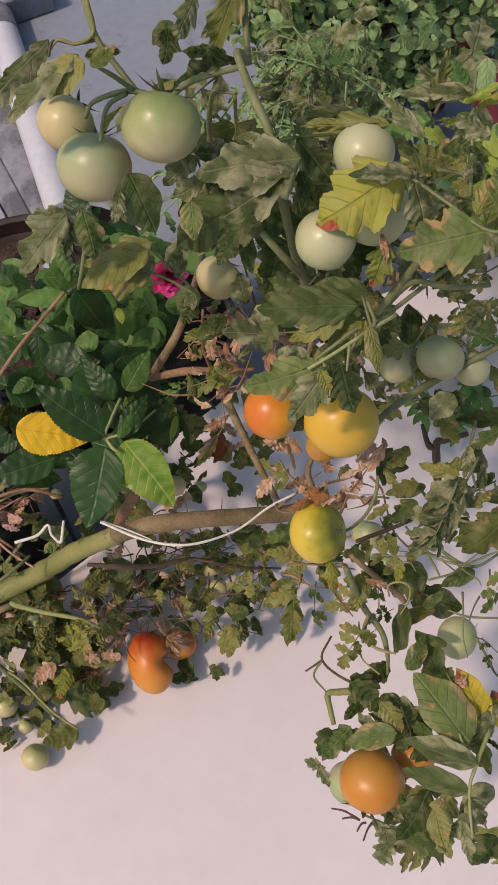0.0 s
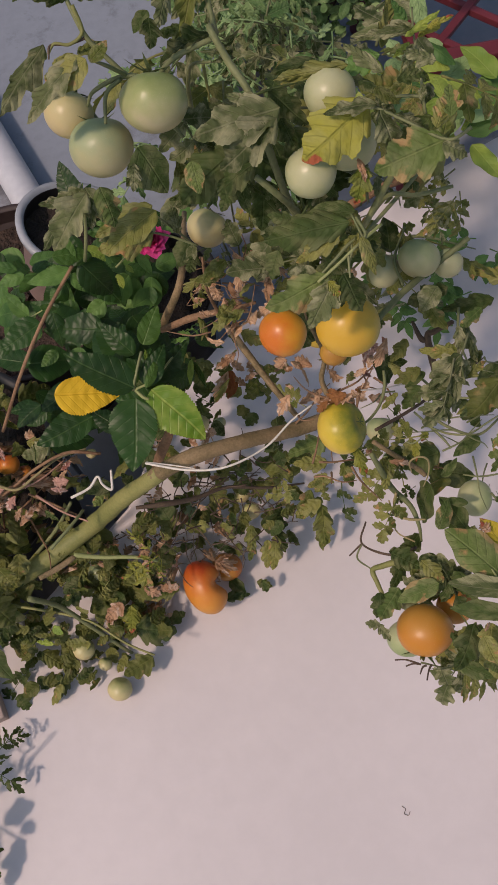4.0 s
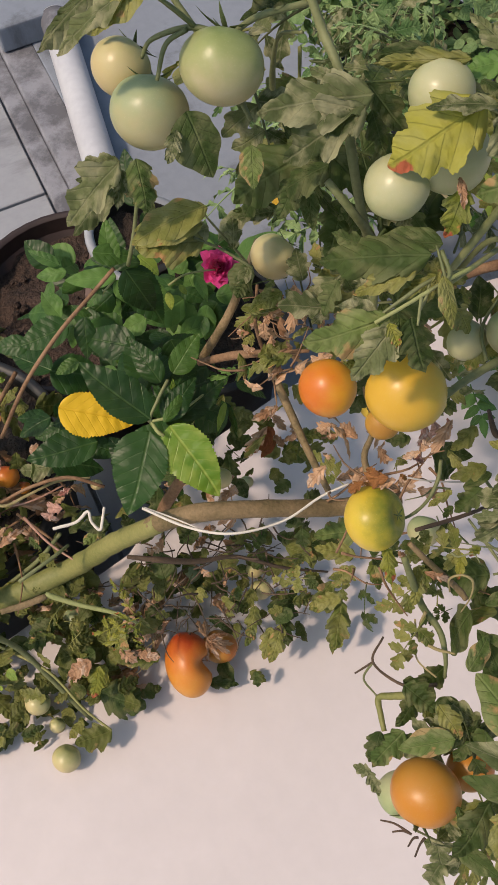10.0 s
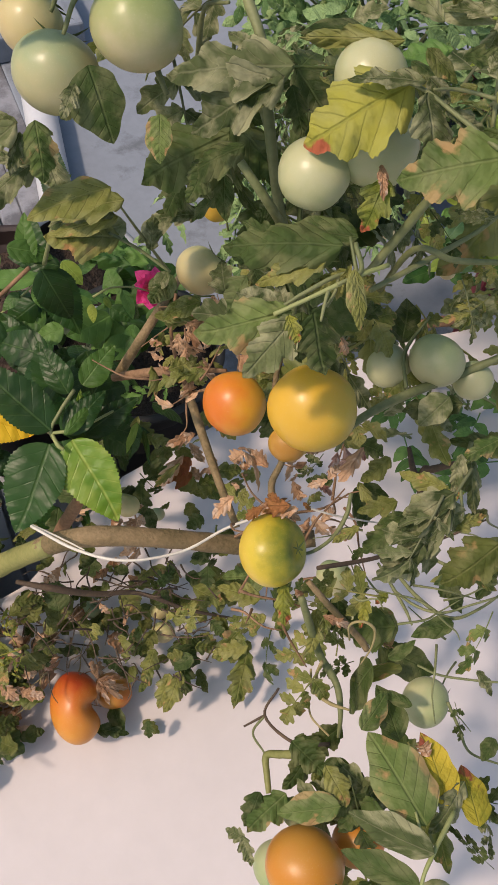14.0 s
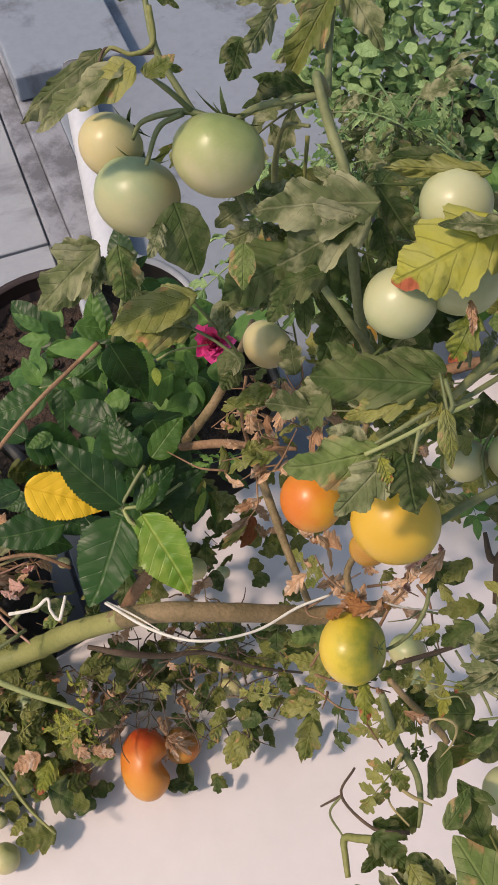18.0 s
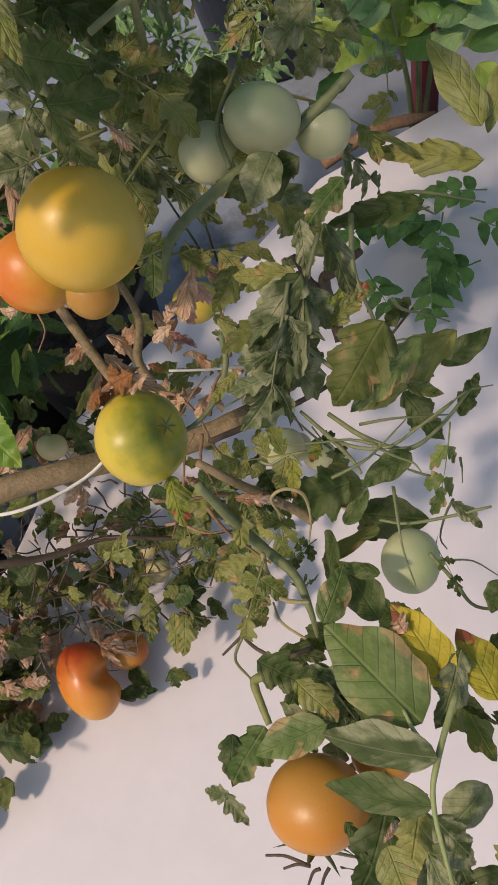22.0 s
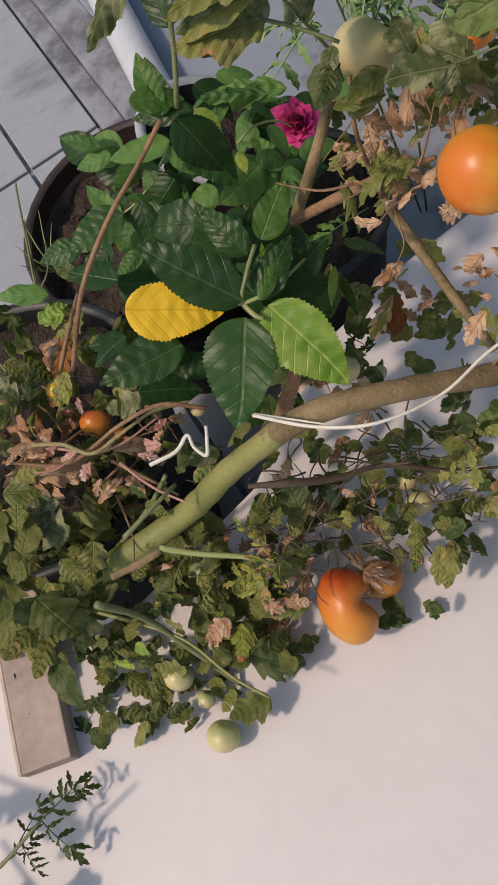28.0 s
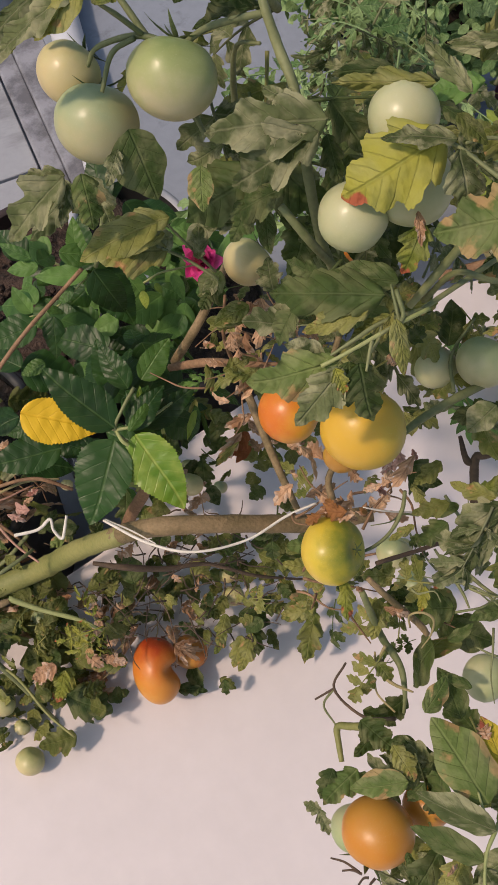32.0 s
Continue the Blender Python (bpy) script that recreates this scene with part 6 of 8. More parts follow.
twigs(plant, (-0.006, 0.405, 0.878), (0.047, -0.000, 0.000), (0.000, -0.055, -0.026), (-0.001, 0.034, -0.061), 16, 0.0009, 'stem_brown', 116, 0.05)
foliage(plant, (0.080, 0.705, 0.955), (0.064, -0.000, 0.000), (0.000, -0.051, -0.024), (0.008, 0.071, -0.065), 50, ('f0', 'f1', 'f2', 'c2'), ('leaf_bush', 'leaf_bush', 'leaf_dusty'), 0.075, 117, 0.2, False)
foliage(plant, (0.064, 0.336, 0.830), (0.043, -0.000, 0.000), (0.000, -0.027, -0.012), (0.005, 0.025, -0.056), 22, ('d0', 'd1', 'd2'), ('leaf_dry',), 0.026, 118, 0.3, False)
foliage(plant, (-0.081, 0.369, 0.545), (0.124, -0.000, 0.000), (0.000, -0.042, -0.019), (-0.004, 0.021, -0.060), 10, ('t0', 't1', 't2', 't4', 'r1'), ('leaf_tom', 'leaf_olive', 'leaf_olive', 'leaf_tan'), 0.036, 119, 0.3, False)
foliage(plant, (-0.092, 0.301, 0.459), (0.107, -0.000, 0.000), (0.000, -0.034, -0.016), (-0.003, 0.009, -0.036), 11, ('t0', 't1', 't2', 't4', 'r1'), ('leaf_tom', 'leaf_olive', 'leaf_olive', 'leaf_tan'), 0.036, 120, 0.3, False)
foliage(plant, (-0.237, 0.248, 0.559), (0.030, -0.000, 0.000), (0.000, -0.018, -0.008), (-0.005, 0.005, -0.021), 3, ('f0', 'f1'), ('leaf_tan',), 0.070, 121, 0.3, False)
twigs(plant, (-0.101, 0.319, 0.540), (0.101, -0.000, 0.000), (0.000, -0.073, -0.033), (-0.005, 0.016, -0.050), 60, 0.0010, 'stem_dark', 122, 0.04)
foliage(plant, (-0.065, 0.462, 0.569), (0.078, -0.000, 0.000), (0.000, -0.058, -0.028), (-0.005, 0.037, -0.083), 15, ('t0', 't1', 't2', 't4', 'r1'), ('leaf_tom', 'leaf_olive', 'leaf_olive', 'leaf_tan'), 0.040, 123, 0.3, False)
foliage(hib, (-0.120, 0.488, 0.700), (0.049, -0.000, 0.000), (0.000, -0.041, -0.019), (-0.006, 0.025, -0.045), 11, ('h0', 'h1'), ('leaf_hib',), 0.060, 124, 0.3, True)
foliage(plant, (-0.419, 0.284, 0.584), (0.072, 0.000, -0.015), (-0.005, -0.059, -0.027), (-0.023, 0.012, -0.048), 25, ('t0', 't1', 't2', 't4', 'r1'), ('leaf_tom', 'leaf_olive', 'leaf_olive', 'leaf_tan'), 0.056, 125, 0.4, True)
foliage(plant, (-0.423, 0.388, 0.538), (0.127, 0.001, -0.026), (-0.006, -0.071, -0.032), (-0.025, 0.021, -0.055), 70, ('d0', 'd1', 'd2'), ('leaf_dry', 'leaf_dry', 'leaf_tan'), 0.055, 126, 0.2, False)
foliage(plant, (-0.427, 0.417, 0.535), (0.129, 0.001, -0.026), (-0.009, -0.106, -0.047), (-0.023, 0.021, -0.050), 25, ('t0', 't1', 't2', 't4', 'r1'), ('leaf_tom', 'leaf_olive', 'leaf_olive', 'leaf_tan'), 0.056, 127, 0.2, True)
twigs(plant, (-0.392, 0.400, 0.525), (0.094, 0.001, -0.020), (-0.006, -0.069, -0.031), (-0.019, 0.018, -0.045), 22, 0.0014, 'stem_brown', 128, 0.09)
foliage(plant, (-0.397, 0.202, 0.373), (0.120, 0.001, -0.024), (-0.005, -0.056, -0.025), (-0.020, 0.006, -0.058), 42, ('t0', 't1', 't2', 't4', 'r1'), ('leaf_tom', 'leaf_olive', 'leaf_olive', 'leaf_tan'), 0.033, 129, 0.3, False)
stem(plant, 'branch', 'stem', (-0.603, 0.050, 0.530, 0.0030), (-0.508, 0.022, 0.511, 0.0028), (-0.484, -0.004, 0.498, 0.0025), (-0.426, 0.040, 0.510, 0.0017))
stem(plant, 'branch', 'stem', (-0.573, -0.007, 0.506, 0.0025), (-0.527, -0.041, 0.488, 0.0025), (-0.461, -0.077, 0.471, 0.0017))
leaf(plant, 't2', 'leaf_tom', (-0.489, -0.054, 0.480), (-0.431, -0.041, 0.483), 0.90, (0, -0.42, 0.9))
leaf(plant, 't0', 'leaf_tom', (-0.461, -0.074, 0.471), (-0.461, -0.130, 0.451), 1.00, (0, -0.42, 0.9))
leaf(plant, 't1', 'leaf_tom', (-0.491, -0.075, 0.474), (-0.523, -0.105, 0.463), 1.00, (0, -0.42, 0.9))
leaf(plant, 't3', 'leaf_tom', (-0.498, -0.062, 0.478), (-0.499, -0.094, 0.466), 0.90, (0, -0.42, 0.9))
leaf(plant, 't0', 'leaf_tom', (-0.526, -0.038, 0.489), (-0.536, -0.079, 0.474), 1.20, (0, -0.42, 0.9))
leaf(plant, 't4', 'leaf_tom', (-0.461, -0.060, 0.477), (-0.429, -0.073, 0.471), 0.80, (0, -0.42, 0.9))
leaf(plant, 't2', 'leaf_tom', (-0.506, -0.007, 0.501), (-0.533, 0.042, 0.519), 1.00, (0, -0.42, 0.9))
foliage(plant, (-0.580, -0.022, 0.513), (0.064, -0.014, -0.006), (-0.022, -0.091, -0.031), (-0.014, 0.001, -0.032), 12, ('t0', 't1', 't2', 't4', 'r1'), ('leaf_tom', 'leaf_olive', 'leaf_olive', 'leaf_tan'), 0.040, 130, 0.3, False)
foliage(plant, (-0.449, 0.524, 0.564), (0.076, 0.000, -0.015), (-0.005, -0.055, -0.025), (-0.026, 0.029, -0.050), 28, ('t0', 't1', 't2', 't4', 'r1', 'd0'), ('leaf_tom', 'leaf_olive', 'leaf_olive', 'leaf_tan'), 0.040, 131, 0.2, False)
leaf(plant, 'f0', 'leaf_yellow', (-0.164, 0.237, 0.619), (-0.211, 0.211, 0.627), 0.90, (0, -0.42, 0.9))
leaf(plant, 'f1', 'leaf_yellow', (-0.162, 0.233, 0.618), (-0.192, 0.203, 0.622), 0.90, (0, -0.42, 0.9))
leaf(plant, 'f2', 'leaf_yellow', (-0.169, 0.238, 0.624), (-0.198, 0.267, 0.642), 0.70, (0, -0.42, 0.9))
leaf(plant, 'f0', 'leaf_yellow', (-0.163, 0.231, 0.617), (-0.168, 0.203, 0.605), 0.80, (0, -0.42, 0.9))
leaf(plant, 't0', 'leaf_yellow', (-0.226, 0.217, 0.474), (-0.241, 0.172, 0.468), 0.90, (0, -0.42, 0.9))
leaf(plant, 'd0', 'leaf_dry', (-0.253, 0.219, 0.479), (-0.267, 0.186, 0.478), 1.00, (0, -0.42, 0.9))
leaf(plant, 'd1', 'leaf_dry', (-0.206, 0.240, 0.462), (-0.228, 0.220, 0.456), 1.00, (0, -0.42, 0.9))
leaf(plant, 't1', 'leaf_tom', (-0.248, 0.188, 0.407), (-0.189, 0.166, 0.397), 0.90, (0, -0.42, 0.9))
leaf(plant, 't2', 'leaf_tom', (-0.263, 0.148, 0.402), (-0.247, 0.100, 0.390), 1.00, (0, -0.42, 0.9))
leaf(plant, 't0', 'leaf_tom', (-0.301, 0.261, 0.513), (-0.306, 0.234, 0.501), 1.20, (0, -0.42, 0.9))
leaf(plant, 't2', 'leaf_tom', (-0.100, 0.455, 0.690), (-0.094, 0.425, 0.676), 0.70, (0, -0.42, 0.9))
leaf(plant, 'd1', 'leaf_dry', (-0.038, 0.460, 0.645), (-0.062, 0.423, 0.644), 0.90, (0, -0.42, 0.9))
leaf(plant, 't3', 'leaf_tan', (-0.034, 0.456, 0.683), (-0.054, 0.442, 0.692), 0.80, (0, -0.42, 0.9))
leaf(plant, 't1', 'leaf_tan', (0.060, 0.292, 0.690), (0.017, 0.294, 0.699), 0.75, (0, -0.42, 0.9))
leaf(plant, 't0', 'leaf_tan', (0.060, 0.306, 0.535), (0.060, 0.330, 0.546), 0.90, (0, -0.42, 0.9))
leaf(plant, 't2', 'leaf_tom', (-0.114, 0.432, 0.570), (-0.074, 0.449, 0.571), 0.90, (0, -0.42, 0.9))
tomato(plant, (-0.371, 0.435, 0.531), 0.0165, 'red', (0, 0.93, 0.35), 0, 0.0, True)
tomato(plant, (-0.354, 0.431, 0.507), 0.0094, 'red', (0, 0.93, 0.35), 0, 0.0, False)
tomato(plant, (-0.386, 0.444, 0.598), 0.0104, 'yellow', (0, 0.93, 0.35), 0, 0.0, True)
# leaves and dry stems low on the plant
leaf(plant, 't1', 'leaf_worn', (0.072, 0.354, 0.600), (0.017, 0.344, 0.600), 0.95, (0, -0.42, 0.9))
leaf(plant, 'r0', 'leaf_olive', (-0.044, 0.378, 0.520), (-0.070, 0.369, 0.520), 0.90, (0, -0.42, 0.9))
leaf(plant, 'r1', 'leaf_tom', (-0.089, 0.369, 0.520), (-0.108, 0.372, 0.520), 0.95, (0, -0.42, 0.9))
leaf(plant, 't2', 'leaf_tan', (0.074, 0.345, 0.500), (0.042, 0.329, 0.500), 0.85, (0, -0.42, 0.9))
leaf(plant, 't0', 'leaf_tan', (0.057, 0.301, 0.500), (0.017, 0.287, 0.500), 0.80, (0, -0.42, 0.9))
leaf(plant, 't3', 'leaf_olive', (0.057, 0.286, 0.500), (0.048, 0.238, 0.480), 0.85, (0, -0.42, 0.9))
leaf(plant, 't1', 'leaf_tan', (-0.026, 0.268, 0.490), (-0.035, 0.228, 0.470), 0.75, (0, -0.42, 0.9))
leaf(plant, 't2', 'leaf_tan', (-0.047, 0.272, 0.490), (-0.057, 0.242, 0.490), 0.75, (0, -0.42, 0.9))
leaf(plant, 't4', 'leaf_tom', (-0.032, 0.291, 0.500), (0.009, 0.277, 0.500), 1.00, (0, -0.42, 0.9))
leaf(plant, 't0', 'leaf_tom', (-0.012, 0.284, 0.490), (-0.005, 0.245, 0.490), 0.90, (0, -0.42, 0.9))
leaf(plant, 't1', 'leaf_olive', (-0.051, 0.312, 0.500), (-0.059, 0.282, 0.500), 0.90, (0, -0.42, 0.9))
leaf(plant, 't2', 'leaf_tom', (-0.024, 0.375, 0.520), (0.014, 0.359, 0.520), 0.90, (0, -0.42, 0.9))
leaf(plant, 't3', 'leaf_olive', (0.002, 0.386, 0.530), (0.021, 0.330, 0.530), 0.80, (0, -0.42, 0.9))
leaf(plant, 't1', 'leaf_tom', (0.012, 0.328, 0.510), (0.030, 0.309, 0.510), 0.90, (0, -0.42, 0.9))
leaf(plant, 't2', 'leaf_olive', (0.035, 0.319, 0.500), (0.007, 0.345, 0.500), 0.70, (0, -0.42, 0.9))
leaf(plant, 'r1', 'leaf_tom', (-0.088, 0.237, 0.440), (-0.071, 0.205, 0.440), 0.80, (0, -0.42, 0.9))
leaf(plant, 't1', 'leaf_tom', (-0.105, 0.210, 0.440), (-0.062, 0.206, 0.440), 0.60, (0, -0.42, 0.9))
leaf(plant, 't4', 'leaf_olive', (-0.052, 0.227, 0.430), (-0.031, 0.212, 0.430), 0.85, (0, -0.42, 0.9))
leaf(plant, 't0', 'leaf_tan', (-0.159, 0.230, 0.480), (-0.210, 0.216, 0.480), 0.90, (0, -0.42, 0.9))
leaf(plant, 't2', 'leaf_tom', (-0.131, 0.285, 0.480), (-0.163, 0.279, 0.480), 0.70, (0, -0.42, 0.9))
leaf(plant, 'r2', 'leaf_olive', (-0.149, 0.397, 0.500), (-0.132, 0.364, 0.500), 0.80, (0, -0.42, 0.9))
leaf(plant, 't1', 'leaf_tom', (-0.181, 0.344, 0.490), (-0.163, 0.324, 0.490), 0.90, (0, -0.42, 0.9))
leaf(plant, 't3', 'leaf_olive', (-0.127, 0.298, 0.490), (-0.102, 0.313, 0.490), 0.80, (0, -0.42, 0.9))
leaf(plant, 't0', 'leaf_tom', (-0.103, 0.277, 0.490), (-0.079, 0.262, 0.490), 0.80, (0, -0.42, 0.9))
leaf(plant, 'd0', 'leaf_dry', (-0.181, 0.272, 0.490), (-0.155, 0.256, 0.490), 1.20, (0, -0.42, 0.9))
leaf(plant, 'd0', 'leaf_dry', (-0.171, 0.251, 0.490), (-0.192, 0.242, 0.490), 1.20, (0, -0.42, 0.9))
leaf(plant, 'd0', 'leaf_dry', (-0.120, 0.387, 0.490), (-0.099, 0.395, 0.490), 1.20, (0, -0.42, 0.9))
leaf(plant, 'd1', 'leaf_dry', (-0.093, 0.377, 0.490), (-0.075, 0.365, 0.490), 1.20, (0, -0.42, 0.9))
leaf(plant, 'd1', 'leaf_dry', (-0.193, 0.231, 0.490), (-0.173, 0.221, 0.490), 1.20, (0, -0.42, 0.9))
leaf(plant, 'd1', 'leaf_dry', (-0.104, 0.252, 0.487), (-0.129, 0.280, 0.491), 0.55, (0, -0.3, 0.9))
leaf(plant, 'd1', 'leaf_dry', (-0.104, 0.252, 0.487), (-0.113, 0.284, 0.491), 0.55, (0, -0.3, 0.9))
leaf(plant, 'd0', 'leaf_dry', (-0.104, 0.252, 0.487), (-0.092, 0.245, 0.491), 0.55, (0, -0.3, 0.9))
leaf(plant, 'd0', 'leaf_dry', (-0.104, 0.252, 0.487), (-0.074, 0.257, 0.491), 0.55, (0, -0.3, 0.9))
leaf(plant, 'd2', 'leaf_dry', (-0.104, 0.252, 0.487), (-0.069, 0.241, 0.491), 0.55, (0, -0.3, 0.9))
leaf(plant, 'd0', 'leaf_dry', (-0.104, 0.252, 0.487), (-0.088, 0.225, 0.491), 0.55, (0, -0.3, 0.9))
leaf(plant, 'd1', 'leaf_dry', (-0.104, 0.252, 0.487), (-0.103, 0.224, 0.491), 0.55, (0, -0.3, 0.9))
leaf(plant, 'd1', 'leaf_dry', (-0.104, 0.252, 0.487), (-0.075, 0.230, 0.491), 0.55, (0, -0.3, 0.9))
leaf(plant, 't2', 'leaf_yellow', (-0.226, 0.209, 0.500), (-0.232, 0.170, 0.500), 0.85, (0, -0.42, 0.9))
leaf(plant, 't1', 'leaf_dry', (-0.235, 0.212, 0.510), (-0.262, 0.192, 0.510), 1.00, (0, -0.42, 0.9))
leaf(plant, 't0', 'leaf_dry', (-0.185, 0.227, 0.490), (-0.156, 0.224, 0.490), 0.90, (0, -0.42, 0.9))
leaf(plant, 'd0', 'leaf_dry', (-0.205, 0.230, 0.500), (-0.184, 0.212, 0.500), 1.20, (0, -0.42, 0.9))
leaf(plant, 'd2', 'leaf_dry', (-0.167, 0.262, 0.500), (-0.157, 0.249, 0.500), 1.30, (0, -0.42, 0.9))
leaf(plant, 'r1', 'leaf_tom', (-0.284, 0.254, 0.510), (-0.317, 0.238, 0.510), 0.85, (0, -0.42, 0.9))
leaf(plant, 't3', 'leaf_dry', (-0.220, 0.190, 0.430), (-0.168, 0.197, 0.430), 0.75, (0, -0.42, 0.9))
leaf(plant, 't4', 'leaf_tom', (-0.230, 0.187, 0.460), (-0.173, 0.162, 0.460), 1.20, (0, -0.42, 0.9))
leaf(plant, 't1', 'leaf_olive', (-0.212, 0.144, 0.450), (-0.258, 0.123, 0.450), 1.00, (0, -0.42, 0.9))
leaf(plant, 'r0', 'leaf_tom', (-0.437, 0.198, 0.470), (-0.405, 0.144, 0.470), 0.75, (0, -0.42, 0.9))
leaf(plant, 't2', 'leaf_tom', (-0.317, 0.131, 0.460), (-0.290, 0.142, 0.460), 0.80, (0, -0.42, 0.9))
leaf(plant, 't2', 'leaf_olive', (-0.303, 0.124, 0.460), (-0.287, 0.140, 0.460), 0.60, (0, -0.42, 0.9))
leaf(plant, 't0', 'leaf_lime', (-0.336, 0.176, 0.500), (-0.362, 0.183, 0.500), 0.60, (0, -0.42, 0.9))
leaf(plant, 'r0', 'leaf_lime', (-0.335, 0.200, 0.500), (-0.322, 0.187, 0.500), 1.00, (0, -0.42, 0.9))
leaf(plant, 't1', 'leaf_dusty', (-0.383, 0.298, 0.560), (-0.438, 0.331, 0.560), 1.00, (0, -0.42, 0.9))
leaf(plant, 't3', 'leaf_dusty', (-0.420, 0.287, 0.555), (-0.445, 0.315, 0.555), 0.90, (0, -0.42, 0.9))
leaf(plant, 't2', 'leaf_olive', (-0.395, 0.256, 0.540), (-0.428, 0.246, 0.540), 0.80, (0, -0.42, 0.9))
leaf(plant, 't1', 'leaf_tan', (-0.392, 0.240, 0.540), (-0.432, 0.232, 0.540), 0.70, (0, -0.42, 0.9))
leaf(plant, 't4', 'leaf_tan', (-0.412, 0.259, 0.540), (-0.436, 0.259, 0.540), 0.80, (0, -0.42, 0.9))
leaf(plant, 't1', 'leaf_olive', (-0.365, 0.280, 0.545), (-0.389, 0.269, 0.545), 0.80, (0, -0.42, 0.9))
leaf(plant, 't2', 'leaf_dusty', (-0.291, 0.420, 0.600), (-0.339, 0.413, 0.600), 1.00, (0, -0.42, 0.9))
leaf(plant, 't0', 'leaf_worn', (-0.221, 0.356, 0.590), (-0.246, 0.325, 0.590), 0.85, (0, -0.42, 0.9))
leaf(plant, 'r1', 'leaf_tom', (-0.217, 0.351, 0.595), (-0.255, 0.344, 0.595), 0.75, (0, -0.42, 0.9))
leaf(plant, 't4', 'leaf_yellow', (-0.367, 0.447, 0.600), (-0.400, 0.426, 0.600), 0.90, (0, -0.42, 0.9))
leaf(plant, 't1', 'leaf_olive', (-0.297, 0.316, 0.580), (-0.275, 0.300, 0.580), 0.80, (0, -0.42, 0.9))
leaf(plant, 't3', 'leaf_worn', (-0.312, 0.337, 0.580), (-0.297, 0.319, 0.580), 0.60, (0, -0.42, 0.9))
leaf(plant, 't2', 'leaf_tom', (-0.228, 0.341, 0.590), (-0.215, 0.357, 0.590), 0.80, (0, -0.42, 0.9))
leaf(plant, 'd2', 'leaf_pink', (-0.377, 0.381, 0.605), (-0.404, 0.366, 0.605), 0.75, (0, -0.42, 0.9))
leaf(plant, 'd1', 'leaf_pink', (-0.356, 0.369, 0.605), (-0.394, 0.358, 0.605), 0.68, (0, -0.42, 0.9))
leaf(plant, 'd0', 'leaf_pink', (-0.372, 0.356, 0.605), (-0.401, 0.352, 0.605), 0.60, (0, -0.42, 0.9))
leaf(plant, 'd1', 'leaf_pink', (-0.343, 0.356, 0.605), (-0.361, 0.337, 0.605), 1.20, (0, -0.42, 0.9))
leaf(plant, 'd2', 'leaf_pink', (-0.271, 0.364, 0.605), (-0.312, 0.360, 0.605), 0.90, (0, -0.42, 0.9))
leaf(plant, 'd0', 'leaf_pink', (-0.266, 0.390, 0.605), (-0.282, 0.379, 0.605), 0.90, (0, -0.42, 0.9))
leaf(plant, 'd0', 'leaf_pink', (-0.359, 0.428, 0.605), (-0.357, 0.409, 0.605), 0.75, (0, -0.42, 0.9))
leaf(plant, 'd2', 'leaf_pink', (-0.323, 0.372, 0.605), (-0.338, 0.363, 0.605), 0.90, (0, -0.42, 0.9))
leaf(plant, 'd0', 'leaf_pink', (-0.296, 0.357, 0.605), (-0.274, 0.348, 0.605), 0.75, (0, -0.42, 0.9))
stem(plant, 'dry_stem', 'stem_tan', (-0.403, 0.380, 0.610, 0.0024), (-0.371, 0.376, 0.610, 0.0022), (-0.340, 0.362, 0.610, 0.0021), (-0.313, 0.377, 0.610, 0.0019), (-0.281, 0.396, 0.610, 0.0017), (-0.243, 0.402, 0.610, 0.0016))
stem(plant, 'dry_stem', 'stem_pinkish', (-0.380, 0.377, 0.600, 0.0017), (-0.341, 0.367, 0.600, 0.0015), (-0.309, 0.375, 0.600, 0.0013), (-0.274, 0.397, 0.600, 0.0011))
stem(plant, 'dry_stem', 'stem_pinkish', (-0.321, 0.359, 0.585, 0.0018), (-0.287, 0.329, 0.585, 0.0015), (-0.252, 0.308, 0.585, 0.0012))
stem(plant, 'dry_stem', 'stem_pinkish', (-0.401, 0.352, 0.605, 0.0012), (-0.378, 0.353, 0.605, 0.0010), (-0.358, 0.367, 0.605, 0.0008))
stem(plant, 'twig', 'stem_olive', (-0.391, 0.240, 0.500, 0.0022), (-0.334, 0.220, 0.500, 0.0020), (-0.284, 0.198, 0.500, 0.0018), (-0.238, 0.159, 0.500, 0.0016), (-0.203, 0.137, 0.500, 0.0014))
leaf(plant, 't1', 'leaf_lime', (-0.382, 0.535, 0.593), (-0.411, 0.533, 0.605), 1.30, (0, -0.42, 0.9))
leaf(plant, 't2', 'leaf_olive', (-0.382, 0.531, 0.591), (-0.380, 0.499, 0.574), 0.70, (0, -0.42, 0.9))
leaf(plant, 't0', 'leaf_tan', (-0.361, 0.527, 0.575), (-0.354, 0.498, 0.557), 0.80, (0, -0.42, 0.9))
leaf(plant, 't3', 'leaf_dusty', (-0.431, 0.441, 0.588), (-0.457, 0.469, 0.613), 0.90, (0, -0.42, 0.9))
leaf(plant, 'r0', 'leaf_tom', (-0.424, 0.478, 0.589), (-0.419, 0.440, 0.570), 0.60, (0, -0.42, 0.9))
leaf(plant, 't4', 'leaf_lime', (-0.393, 0.452, 0.563), (-0.412, 0.457, 0.574), 1.00, (0, -0.42, 0.9))
leaf(plant, 'r1', 'leaf_rose', (-0.388, 0.545, 0.620), (-0.443, 0.540, 0.643), 0.55, (0, -0.42, 0.9))
leaf(plant, 'r0', 'leaf_tom', (-0.359, 0.560, 0.616), (-0.383, 0.578, 0.638), 0.75, (0, -0.42, 0.9))
leaf(plant, 't1', 'leaf_brown', (-0.394, 0.524, 0.575), (-0.409, 0.470, 0.555), 0.90, (0, -0.42, 0.9))
